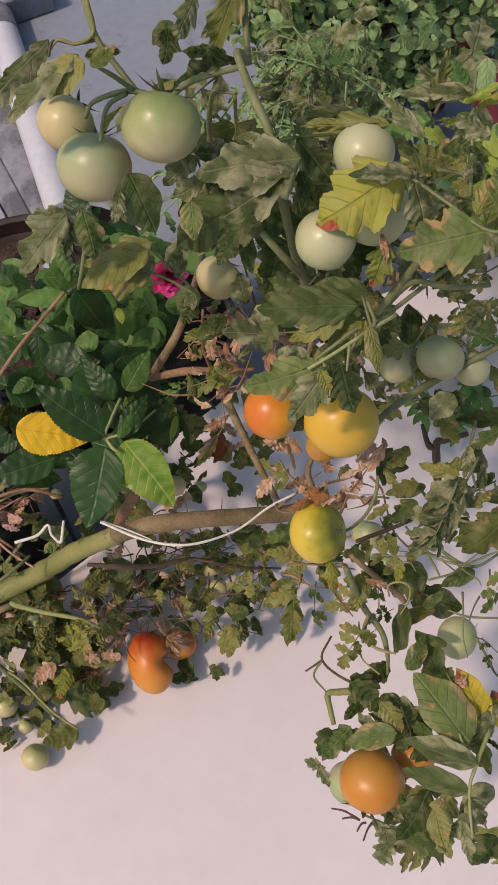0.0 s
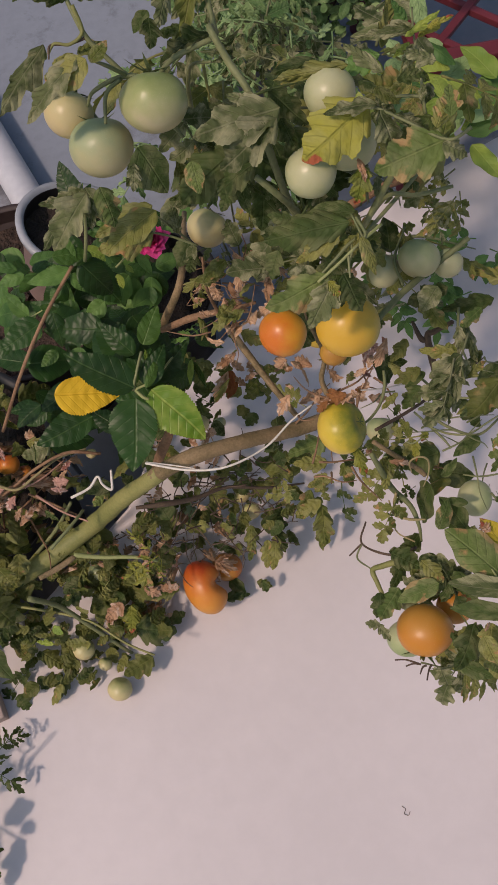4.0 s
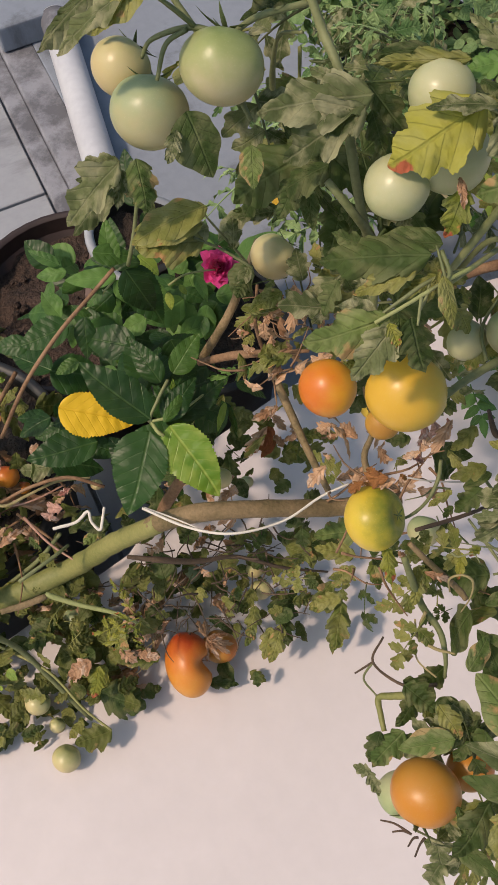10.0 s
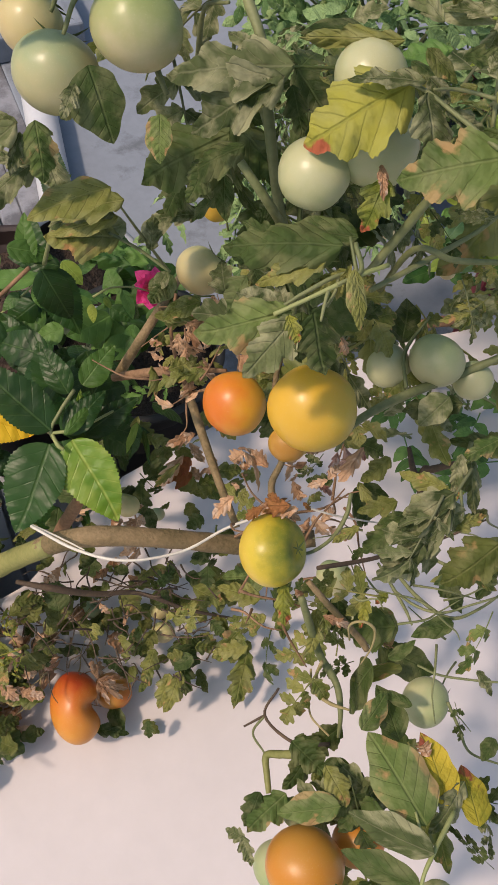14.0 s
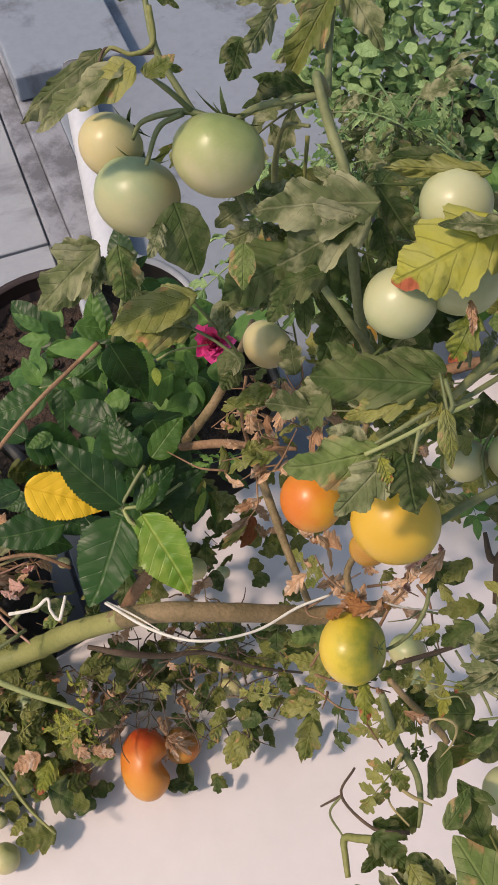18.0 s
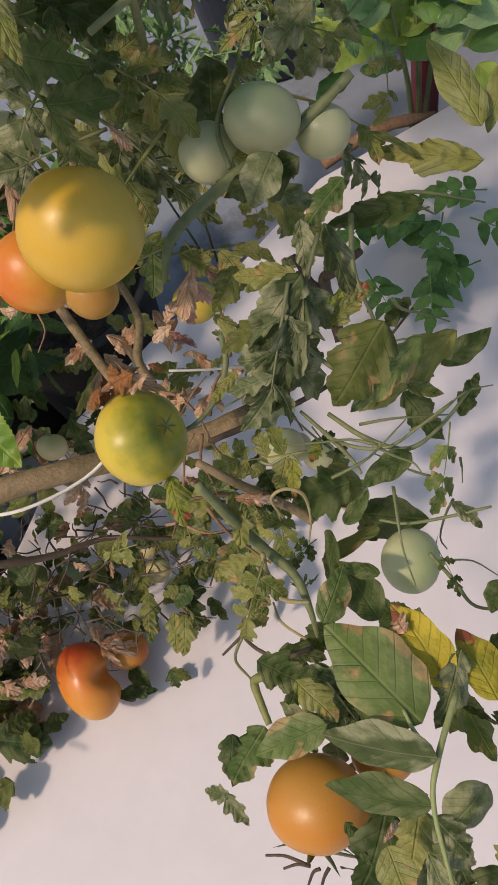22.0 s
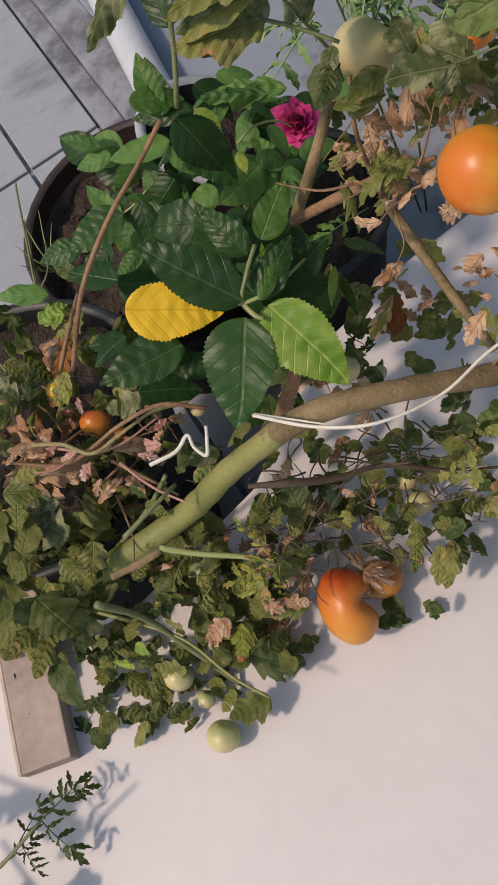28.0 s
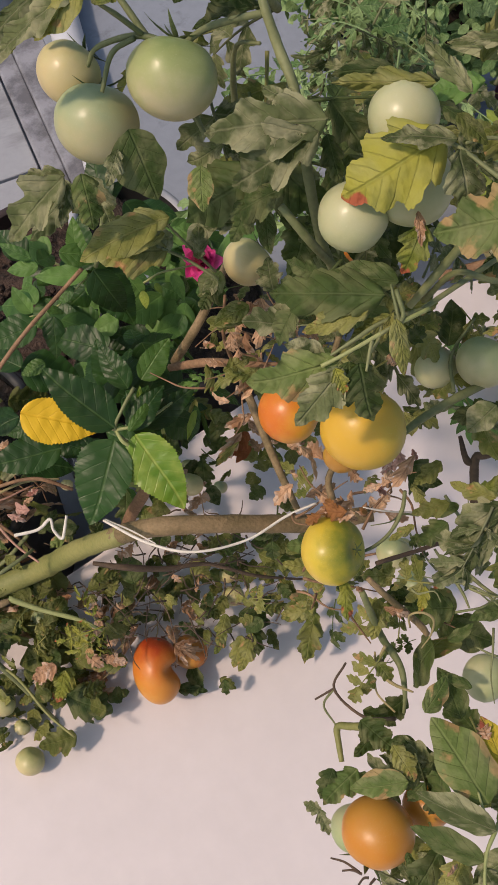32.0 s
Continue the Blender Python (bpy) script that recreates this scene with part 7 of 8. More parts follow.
leaf(plant, 'd1', 'leaf_pink', (-0.400, 0.499, 0.588), (-0.413, 0.503, 0.596), 1.20, (0, -0.42, 0.9))
leaf(plant, 'f0', 'leaf_tom', (-0.449, 0.043, 0.460), (-0.401, 0.082, 0.460), 1.00, (0, -0.42, 0.9))
leaf(plant, 'f1', 'leaf_tom', (-0.452, 0.046, 0.460), (-0.412, 0.003, 0.460), 1.00, (0, -0.42, 0.9))
leaf(plant, 'f1', 'leaf_tom', (-0.471, 0.024, 0.460), (-0.446, 0.065, 0.460), 1.00, (0, -0.42, 0.9))
leaf(plant, 'f0', 'leaf_tom', (-0.468, 0.021, 0.460), (-0.449, -0.011, 0.460), 1.00, (0, -0.42, 0.9))
leaf(plant, 'f1', 'leaf_tom', (-0.433, 0.063, 0.460), (-0.395, 0.070, 0.460), 1.00, (0, -0.42, 0.9))
leaf(plant, 'f1', 'leaf_tom', (-0.480, 0.009, 0.460), (-0.452, 0.028, 0.460), 1.00, (0, -0.42, 0.9))
# dusty leaves beside the olive fruit
leaf(plant, 't1', 'leaf_tom', (0.136, 0.345, 1.196), (0.107, 0.337, 1.179), 0.80, (0, -0.42, 0.9))
leaf(plant, 't2', 'leaf_tan', (0.088, 0.359, 1.210), (0.115, 0.349, 1.202), 0.70, (0, -0.42, 0.9))
leaf(plant, 'r0', 'leaf_lime', (0.141, 0.355, 1.202), (0.133, 0.346, 1.188), 0.90, (0, -0.42, 0.9))
leaf(plant, 't1', 'leaf_dusty', (0.155, 0.240, 1.028), (0.124, 0.218, 1.010), 0.75, (0, -0.42, 0.9))
leaf(plant, 't3', 'leaf_dusty', (0.154, 0.232, 1.023), (0.128, 0.187, 0.997), 0.42, (0.2, -0.4, 0.9))
leaf(plant, 't0', 'leaf_dusty', (0.155, 0.236, 1.026), (0.145, 0.205, 1.008), 0.60, (0, -0.42, 0.9))
leaf(plant, 't2', 'leaf_tan', (0.153, 0.247, 1.020), (0.122, 0.257, 1.019), 0.60, (0, -0.42, 0.9))
leaf(plant, 't4', 'leaf_olive', (0.183, 0.214, 1.022), (0.151, 0.186, 1.001), 0.85, (0, -0.42, 0.9))
leaf(plant, 't1', 'leaf_dusty', (0.159, 0.265, 1.031), (0.157, 0.242, 1.018), 0.55, (0, -0.42, 0.9))
leaf(plant, 't0', 'leaf_worn', (0.179, 0.272, 1.042), (0.159, 0.261, 1.029), 0.80, (0, -0.42, 0.9))
leaf(plant, 'r1', 'leaf_dusty', (0.154, 0.310, 1.024), (0.137, 0.294, 1.008), 1.00, (0, -0.42, 0.9))
leaf(plant, 't2', 'leaf_olive', (0.126, 0.288, 0.979), (0.107, 0.272, 0.967), 0.85, (0, -0.42, 0.9))
leaf(plant, 't1', 'leaf_olive', (0.134, 0.263, 0.966), (0.107, 0.255, 0.958), 0.70, (0, -0.42, 0.9))
leaf(plant, 't3', 'leaf_tan', (0.160, 0.230, 1.001), (0.182, 0.238, 1.011), 0.60, (0, -0.42, 0.9))
leaf(plant, 't0', 'leaf_tan', (0.114, 0.256, 0.937), (0.096, 0.244, 0.929), 0.60, (0, -0.42, 0.9))
leaf(plant, 't4', 'leaf_tom', (0.140, 0.265, 0.923), (0.118, 0.245, 0.910), 0.80, (0, -0.42, 0.9))
leaf(plant, 'd2', 'leaf_pink', (0.094, 0.302, 0.954), (0.093, 0.278, 0.940), 0.70, (0, -0.42, 0.9))
leaf(plant, 'd2', 'leaf_pink', (0.102, 0.299, 0.953), (0.086, 0.285, 0.943), 0.70, (0, -0.42, 0.9))
leaf(plant, 'd1', 'leaf_pink', (0.098, 0.306, 0.956), (0.111, 0.289, 0.948), 0.70, (0, -0.42, 0.9))
leaf(plant, 'd0', 'leaf_pink', (0.081, 0.284, 0.942), (0.097, 0.275, 0.939), 0.70, (0, -0.42, 0.9))
leaf(plant, 'd1', 'leaf_pink', (0.109, 0.306, 0.958), (0.116, 0.296, 0.953), 0.70, (0, -0.42, 0.9))
leaf(plant, 'd2', 'leaf_brown', (0.065, 0.256, 0.955), (0.036, 0.251, 0.951), 1.00, (0, -0.42, 0.9))
leaf(plant, 'd2', 'leaf_brown', (0.058, 0.258, 0.955), (0.046, 0.263, 0.958), 1.00, (0, -0.42, 0.9))
leaf(plant, 'd2', 'leaf_brown', (0.073, 0.259, 0.956), (0.081, 0.254, 0.955), 1.00, (0, -0.42, 0.9))
leaf(plant, 'd1', 'leaf_brown', (0.047, 0.253, 0.953), (0.033, 0.243, 0.948), 1.00, (0, -0.42, 0.9))
# leaves round the highest fruit
leaf(plant, 't1', 'leaf_tan', (-0.109, 0.464, 1.195), (-0.142, 0.443, 1.181), 0.62, (0, -0.42, 0.9))
leaf(plant, 't0', 'leaf_dusty', (-0.131, 0.482, 1.191), (-0.180, 0.445, 1.166), 0.55, (0, -0.42, 0.9))
leaf(plant, 't2', 'leaf_tan', (-0.107, 0.471, 1.187), (-0.082, 0.478, 1.190), 0.80, (0, -0.42, 0.9))
leaf(plant, 't4', 'leaf_dusty', (-0.149, 0.476, 1.018), (-0.199, 0.438, 1.001), 0.55, (0, -0.42, 0.9))
leaf(plant, 't1', 'leaf_dusty', (-0.148, 0.468, 1.024), (-0.184, 0.467, 1.033), 0.60, (0, -0.42, 0.9))
leaf(plant, 't2', 'leaf_dusty', (-0.137, 0.471, 1.037), (-0.121, 0.440, 1.009), 0.70, (0, -0.42, 0.9))
leaf(plant, 'r2', 'leaf_dusty', (-0.088, 0.459, 0.994), (-0.143, 0.446, 0.993), 0.62, (0, -0.42, 0.9))
leaf(plant, 't3', 'leaf_olive', (-0.047, 0.446, 1.082), (-0.043, 0.420, 1.060), 0.60, (0, -0.42, 0.9))
leaf(plant, 'r0', 'leaf_tom', (-0.048, 0.482, 1.205), (-0.063, 0.472, 1.196), 0.90, (0, -0.42, 0.9))
stem(plant, 'twig', 'stem_olive', (-0.102, 0.485, 1.219, 0.0016), (-0.099, 0.474, 1.204, 0.0015), (-0.110, 0.468, 1.200, 0.0013), (-0.121, 0.468, 1.203, 0.0012), (-0.127, 0.463, 1.199, 0.0010))
leaf(plant, 't2', 'leaf_dusty', (0.094, 0.338, 1.253), (0.072, 0.359, 1.268), 0.45, (0, -0.42, 0.9))
leaf(plant, 't1', 'leaf_dusty', (0.115, 0.366, 1.258), (0.081, 0.371, 1.254), 0.40, (0, -0.42, 0.9))
leaf(plant, 't1', 'leaf_olive', (0.101, 0.369, 1.242), (0.113, 0.389, 1.268), 0.50, (0.4, -0.3, 0.8))
leaf(plant, 't3', 'leaf_worn', (0.125, 0.289, 1.259), (0.127, 0.304, 1.273), 0.90, (0, -0.42, 0.9))
leaf(plant, 't4', 'leaf_tan', (0.116, 0.287, 1.253), (0.126, 0.301, 1.270), 0.70, (0, -0.42, 0.9))
leaf(plant, 't0', 'leaf_dusty', (0.127, 0.334, 1.259), (0.107, 0.345, 1.263), 0.80, (0, -0.42, 0.9))
leaf(plant, 't2', 'leaf_dusty', (0.114, 0.313, 1.249), (0.117, 0.321, 1.257), 0.80, (0, -0.42, 0.9))
leaf(plant, 't0', 'leaf_lime', (0.126, 0.397, 1.220), (0.151, 0.402, 1.235), 0.40, (0, -0.42, 0.9))
leaf(plant, 'r1', 'leaf_olive', (0.090, 0.340, 1.239), (0.107, 0.329, 1.233), 0.60, (0, -0.42, 0.9))
leaf(plant, 't1', 'leaf_tom', (0.109, 0.353, 1.228), (0.130, 0.351, 1.233), 0.70, (0, -0.42, 0.9))
leaf(plant, 't1', 'leaf_red', (-0.032, 0.469, 0.626), (-0.058, 0.439, 0.611), 0.75, (0, -0.42, 0.9), label='dark red withered leaf')
leaf(plant, 'r1', 'leaf_red', (-0.029, 0.460, 0.609), (-0.047, 0.440, 0.599), 0.60, (0, -0.42, 0.9))
leaf(plant, 'r0', 'leaf_tan', (-0.087, 0.472, 0.694), (-0.093, 0.442, 0.676), 0.42, (0, -0.42, 0.9))
tagged(plant, group="")
SHAPES["petal"] = blade(0.52, 1, 0.0, -0.25, 0.55, 0.2, 71, 12, 0.55, 0.05)
flower = part("flower", mesh("flower", *tube([(0, 0, 0, 0.003), (0, 0, 0.006, 0.005)], 3, 6), M["stem"]), None, rose, "open pink rose flower", Matrix.Translation((-0.114, 0.721, 0.599)) @ pose(0, 0, 0, 32, 0, 0) @ Matrix.Scale(1.05, 4))
for k in range(24):
    w, q = k * 2.4, (k + 1) / 24
    b = Vector((math.cos(w) * 0.005 * q, math.sin(w) * 0.005 * q, 0.004))
    t = b + Vector((math.cos(w) * (0.003 + 0.023 * q), math.sin(w) * (0.003 + 0.023 * q), 0.022 - 0.016 * q))
    part("petal", leaf_mesh("petal", "petal"), None, flower, "", aim(b, t, (-math.cos(w), -math.sin(w), 0.9), 1.0))
def pot(name, label, x, y, z, r, h, taper, material, rim=0.012, fill=0.05, soil="soil", wall=0.006, lip_label="", lip=None, inner=None):
    """A round pot with a rolled lip, an open hollow and soil in it."""
    ob = thing(name, label, "plant pot", at=(x, y, z))
    rb = r * taper
    v, f = lathe([(0.001, 0.002), (rb - 0.008, 0), (rb, 0.006), (r - 0.004, h - rim * 1.4), (r, h - rim * 1.3)])
    part("body", mesh("body", v, f, M[material]), None, ob)
    v, f = lathe([(r, h - rim * 1.3), (r + rim * 0.6, h - rim * 1.2), (r + rim * 0.75, h - rim * 0.4), (r + rim * 0.5, h), (r - wall * 0.3, h), (r - wall, h - rim * 0.4)])
    part("rim", mesh("rim", v, f, M[lip or material]), None, ob, lip_label)
    v, f = lathe([(r - wall, h - rim * 0.4), (r - wall - 0.002, h * 0.8), (rb - 0.006 + (r - rb) * 0.5, h * 0.5)])
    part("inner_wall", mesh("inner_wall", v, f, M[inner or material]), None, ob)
    rnd = random.Random(int(x * 1000))
    rs = r - wall - 0.002
    verts, faces, n, m = [], [], 44, 18
    for i in range(m):
        for k in range(n):
            w = 2 * math.pi * k / n
            q = rs * i / (m - 1) * 0.999
            zz = h - fill + 0.018 * noise.noise(Vector((q * math.cos(w) * 22 + x, q * math.sin(w) * 22, y))) + 0.010 * noise.noise(Vector((q * math.cos(w) * 70, q * math.sin(w) * 70, y)))
            verts.append((q * math.cos(w), q * math.sin(w), zz))
    for i in range(m - 1):
        for k in range(n):
            a, b = i * n + k, i * n + (k + 1) % n
            faces.append((a, a + n, b + n, b))
    part("soil", mesh("soil", verts, faces, M[soil]), None, ob, "dry crumbly brown soil")
    return ob


brown = pot("plant_pot", "large brown pot with dry soil and weeds", -0.383, 0.855, 0.0, 0.182, 0.345, 0.72, "pot_brown", 0.010, 0.05)
# inner wall set near black, body pinkish, rim pale grey
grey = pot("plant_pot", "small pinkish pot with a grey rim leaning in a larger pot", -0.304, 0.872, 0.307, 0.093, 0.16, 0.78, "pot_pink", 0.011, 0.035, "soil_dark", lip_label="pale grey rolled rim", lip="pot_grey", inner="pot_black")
grey.rotation_euler = (radians(-5), radians(21), 0)
black = pot("plant_pot", "black pot of the tomato plant filled with dry leaves", -0.50, 0.475, 0.0, 0.18, 0.455, 0.75, "pot_black", 0.012, 0.03, "soil_dark")
pink = pot("plant_pot", "black plastic pot behind the hibiscus", -0.155, 0.76, 0.0, 0.125, 0.42, 0.7, "pot_black", 0.010, 0.04, "soil_dark")

# crumbs of soil lying in the brown pot
rnd = random.Random(7)
for k in range(90):
    w, q = rnd.uniform(0, 6.28), 0.16 * math.sqrt(rnd.random())
    bm = bmesh.new()
    bmesh.ops.create_icosphere(bm, subdivisions=1, radius=rnd.uniform(0.003, 0.009))
    for e in bm.verts:
        e.co *= rnd.uniform(0.7, 1.3)
    part("soil_crumb", bm, M["soil"], brown, "", Matrix.Translation((q * math.cos(w), q * math.sin(w), 0.302)))

# weeds with thin blades
weed = thing("grass_tuft", "thin green grass blades growing in the brown pot", "grass", at=(-0.53, 0.80, 0.30))
for k in range(7):
    w = 0.5 + k * 0.9
    line = [(0.004 * k, 0.002 * k, 0, 0.0016), (0.01 * math.cos(w), 0.02 * math.sin(w), 0.05, 0.0014), (0.03 * math.cos(w), 0.05 * math.sin(w) + 0.01, 0.09, 0.0005)]
    v, f = tube(line, 4, 5)
    part("blade", mesh("blade", v, f, M["stem_pale"]), None, weed)

# longer blades standing up from the soil
for line in ([(-0.526, 0.719, 0.374, 0.0020), (-0.526, 0.777, 0.412, 0.0018), (-0.532, 0.847, 0.439, 0.0015), (-0.538, 0.874, 0.437, 0.0013)],
             [(-0.527, 0.723, 0.377, 0.0018), (-0.524, 0.757, 0.397, 0.0015), (-0.531, 0.821, 0.419, 0.0012)],
             [(-0.530, 0.719, 0.376, 0.0016), (-0.508, 0.752, 0.386, 0.0013), (-0.507, 0.791, 0.399, 0.0010)]):
    v, f = tube([(x + 0.53, y - 0.80, z - 0.30, r) for x, y, z, r in line], 4, 5)
    part("blade", mesh("blade", v, f, M["stem"]), None, weed)

# pipe lying on the ledge, coming out of the block
pipe = thing("drain_pipe", "white plastic drain pipe lying along the ledge", "pipe")
p0, p1 = JOINT + U * -0.47 + V * 0.197, JOINT + U * 0.42 + V * 0.065
v, f = tube([(*p0.xy, 0.100, 0.037), (*((p0 + p1) / 2).xy, 0.100, 0.037), (*p1.xy, 0.100, 0.037)], 8, 28)
part("pipe_body", mesh("pipe_body", v, f, M["pipe"]), None, pipe)
q0, q1 = p0 + (p1 - p0) * 0.005, p0 + (p1 - p0) * 0.085
v, f = tube([(*q0.xy, 0.100, 0.0385), (*((q0 + q1) / 2).xy, 0.100, 0.0385), (*q1.xy, 0.100, 0.0385)], 4, 28)
part("collar", mesh("collar", v, f, M["curb"]), None, pipe, "dirty mortar collar round the pipe")

# board lying on the platform
board = thing("wooden_board", "weathered flat board lying on the white platform", "board", at=(-0.480, 0.187, SLAB))
bm = box(0.056, 0.19, 0.026, 0.002, 2)
part("plank", bm, M["wood"], board, "", pose(0, 0, 0.0135, 0, 0, 15))
part("edge_strip", box(0.006, 0.19, 0.024, 0.0015, 1), M["wood_edge"], board, "pale cut edge", pose(-0.0300, -0.0081, 0.0135, 0, 0, 15))

# leafy bush in a blue pot at the back
bush_pot = pot("plant_pot", "dark blue plastic pot under the leafy bush", 0.20, 1.50, 0.061, 0.15, 0.27, 0.75, "pot_blue", 0.012, 0.03)
bush = thing("bush", "dense leafy bush with small pale green leaves", "bush", at=(0.20, 1.50, 0.29))
rnd = random.Random(21)
for k in range(9):
    w = k * 0.7
    e = (0.20 * math.cos(w), 0.16 * math.sin(w), rnd.uniform(0.15, 0.32))
    v, f = tube([(0, 0, 0, 0.006), (e[0] * 0.4, e[1] * 0.4, e[2] * 0.6, 0.004), (*e, 0.002)], 4, 6)
    part("limb", mesh("limb", v, f, M["stem"]), None, bush)
spots = [s for s in scatter(rnd, (0.02, 0.0, 0.22), (0.32, 0.27, 0.25), 4200) if (Vector(s) - Vector((0.02, 0, 0.18))).length > 0.13][:3400]
tagged(tuft("crown", bush, "leaf_bush", ("b0", "b1"), rnd, spots, 0.029, "thick crown of small oval leaves", droop=0.0), kind="stuff")

# feathery plant in front of the bush
fern = thing("seedling", "feathery pale green seedling in front of the bush", "plant", at=(0.02, 0.98, 0.062))
for k in range(2):
    v, f = tube([(0.01 * k, 0, 0, 0.002), (0.03 * k - 0.05 + 0.02 * (k % 2), 0.03 * (k % 3), 0.3, 0.0018), (0.05 * k - 0.10, 0.02, 0.55 + 0.03 * (k % 2), 0.0015)], 4, 6)
    part("stem", mesh("stem", v, f, M["stem"]), None, fern)
tagged(tuft("crown", fern, "leaf_bush", ("f0", "f1", "f2"), rnd, scatter(rnd, (0.02, 0.0, 0.50), (0.16, 0.10, 0.13), 70), 0.10, "feathery divided leaves", droop=0.0), kind="stuff")

# maroon slatted chair
chair = thing("chair", "maroon plastic chair with a lattice seat and a red cloth", "chair", at=(0.66, 1.36, 0.061))
for x in (-0.24, 0.24):
    for y in (-0.24, 0.24):
        part("leg", box(0.035, 0.035, 0.36, 0.006), M["chair"], chair, "", pose(x, y, 0.18, 0, 0, 20))
for x, y, sx, sy in ((0, -0.25, 0.54, 0.035), (0, 0.25, 0.54, 0.035), (-0.25, 0, 0.035, 0.47), (0.25, 0, 0.035, 0.47)):
    part("seat_rail", box(sx, sy, 0.03, 0.006), M["chair"], chair, "", pose(x, y, 0.375))
for k in range(-3, 4):
    o = 0.09 * k
    ln = 0.62 - abs(o) * 1.15
    part("slat", box(0.016, ln, 0.014, 0.003), M["chair"], chair, "", pose(o * 0.75, -o * 0.75, 0.376, 0, 0, -45))
    part("slat", box(0.016, ln, 0.014, 0.003), M["chair"], chair, "", pose(o * 0.75, o * 0.75, 0.3745, 0, 0, 45))
for x in (-0.25, 0.25):
    part("back_post", box(0.035, 0.035, 0.5, 0.006), M["chair"], chair, "", pose(x, 0.25, 0.63, -8))
    part("armrest", box(0.045, 0.46, 0.025, 0.006), M["chair"], chair, "", pose(x, 0.02, 0.57))
part("back_rail", box(0.5, 0.03, 0.06, 0.006), M["chair"], chair, "", pose(0, 0.285, 0.85))
cloth = thing("cloth", "crumpled red cloth lying on the maroon chair", "cloth", at=(0.70, 1.50, 0.455))
bm = bmesh.new()
bmesh.ops.create_grid(bm, x_segments=14, y_segments=12, size=0.12)
for e in bm.verts:
    e.co.z = 0.022 + 0.02 * noise.noise(e.co * 16) + 0.018 * noise.noise(e.co * 40)
bmesh.ops.solidify(bm, geom=bm.faces[:], thickness=0.004)
for e in bm.faces:
    e.smooth = True
part("fabric", bm, M["cloth_red"], cloth)

# small feathery shoots growing on the platform's far edge
shoots = thing("seedling", "slender seedling with paired round leaflets", "plant", at=(0.286, 0.763, SLAB))
for k in range(4):
    v, f = tube([(0, 0, 0, 0.004), (0.02 * k - 0.03, -0.02, 0.035, 0.003), (0.06 * k - 0.08, -0.08, 0.062, 0.001)], 4, 6)
    part("stem", mesh("stem", v, f, M["stem"]), None, shoots)
rnd = random.Random(33)
for s in scatter(rnd, (0.02, -0.09, 0.05), (0.12, 0.07, 0.025), 12):
    d = Vector((rnd.gauss(0, 1), rnd.gauss(-0.4, 0.7), 0)).normalized() * 0.07
    part("leaf", leaf_mesh("s%d" % rnd.randrange(2), "leaf_rose"), None, shoots, "", aim(s, Vector(s) + d, (0, -0.3, 1)))
lime = thing("croton", "bright lime green young plant at the back", "plant", at=(0.36, 0.95, 0.062))
for k in range(3):
    v, f = tube([(0, 0, 0, 0.005), (0.01 * k, 0.0, 0.3, 0.004), (0.03 * k - 0.03, -0.02, 0.5, 0.002)], 4, 6)
    part("stem", mesh("stem", v, f, M["stem"]), None, lime)
for s in scatter(rnd, (0.0, -0.02, 0.48), (0.13, 0.10, 0.10), 46):
    d = Vector((rnd.gauss(0, 1), rnd.gauss(0, 1), rnd.uniform(-0.2, 0.6))).normalized() * rnd.uniform(0.05, 0.09)
    part("leaf", leaf_mesh("r%d" % rnd.randrange(3), rnd.choice(("leaf_lime", "leaf_rose", "leaf_bush"))), None, lime, "", aim(s, Vector(s) + d, (0, -0.3, 1), 0.7))
stick = thing("dry_stick", "dry reddish brown stick lying behind the platform", "stick")
v, f = tube([(0.22, 0.86, 0.40, 0.008), (0.30, 0.88, 0.42, 0.009), (0.38, 0.90, 0.40, 0.006)], 4, 7, 0.2)
part("stick_body", mesh("stick_body", v, f, M["stem_brown"]), None, stick)

# floor tiles, each one set in its joint
tile_mesh = None
for i in range(-5, 4):
    for k in range(-6, 1):
        u, v = -0.043 + 0.6 * i, -0.172 + 0.6 * k
        if k == 0:
            ob = part("tile", box(0.164, 0.592, 0.02, 0.002, 1), M["tile"], ground, "", uv_pose(u + 0.3, v + 0.086, -0.004))
            continue
        if tile_mesh is None:
            tile_mesh = part("tile", box(0.592, 0.592, 0.02, 0.002, 1), M["tile"], ground, "", uv_pose(u + 0.3, v + 0.3, -0.004)).data
        else:
            part("tile", tile_mesh, None, ground, "", uv_pose(u + 0.3, v + 0.3, -0.004))

leaf(plant, 't2', 'leaf_tan', (0.262, 0.347, 0.944), (0.207, 0.358, 0.967), 0.50, (0, -0.42, 0.9))
leaf(plant, 'r1', 'leaf_tan', (0.255, 0.334, 0.984), (0.239, 0.382, 1.010), 0.50, (0, -0.42, 0.9))
leaf(plant, 'r1', 'leaf_tan', (0.275, 0.363, 0.993), (0.259, 0.333, 0.980), 0.50, (0, -0.42, 0.9))
leaf(plant, 't1', 'leaf_tom', (0.228, 0.337, 0.935), (0.174, 0.328, 0.948), 0.50, (0, -0.42, 0.9))
leaf(plant, 't3', 'leaf_tan', (0.228, 0.263, 0.919), (0.170, 0.228, 0.920), 0.50, (0, -0.42, 0.9))
leaf(plant, 'r0', 'leaf_tom', (0.241, 0.330, 0.763), (0.284, 0.349, 0.769), 0.62, (0, -0.42, 0.9))
leaf(plant, 't1', 'leaf_tom', (0.246, 0.293, 0.751), (0.268, 0.321, 0.762), 0.60, (0, -0.42, 0.9))
leaf(plant, 't0', 'leaf_tom', (0.208, 0.302, 0.788), (0.231, 0.268, 0.768), 0.80, (0, -0.42, 0.9))
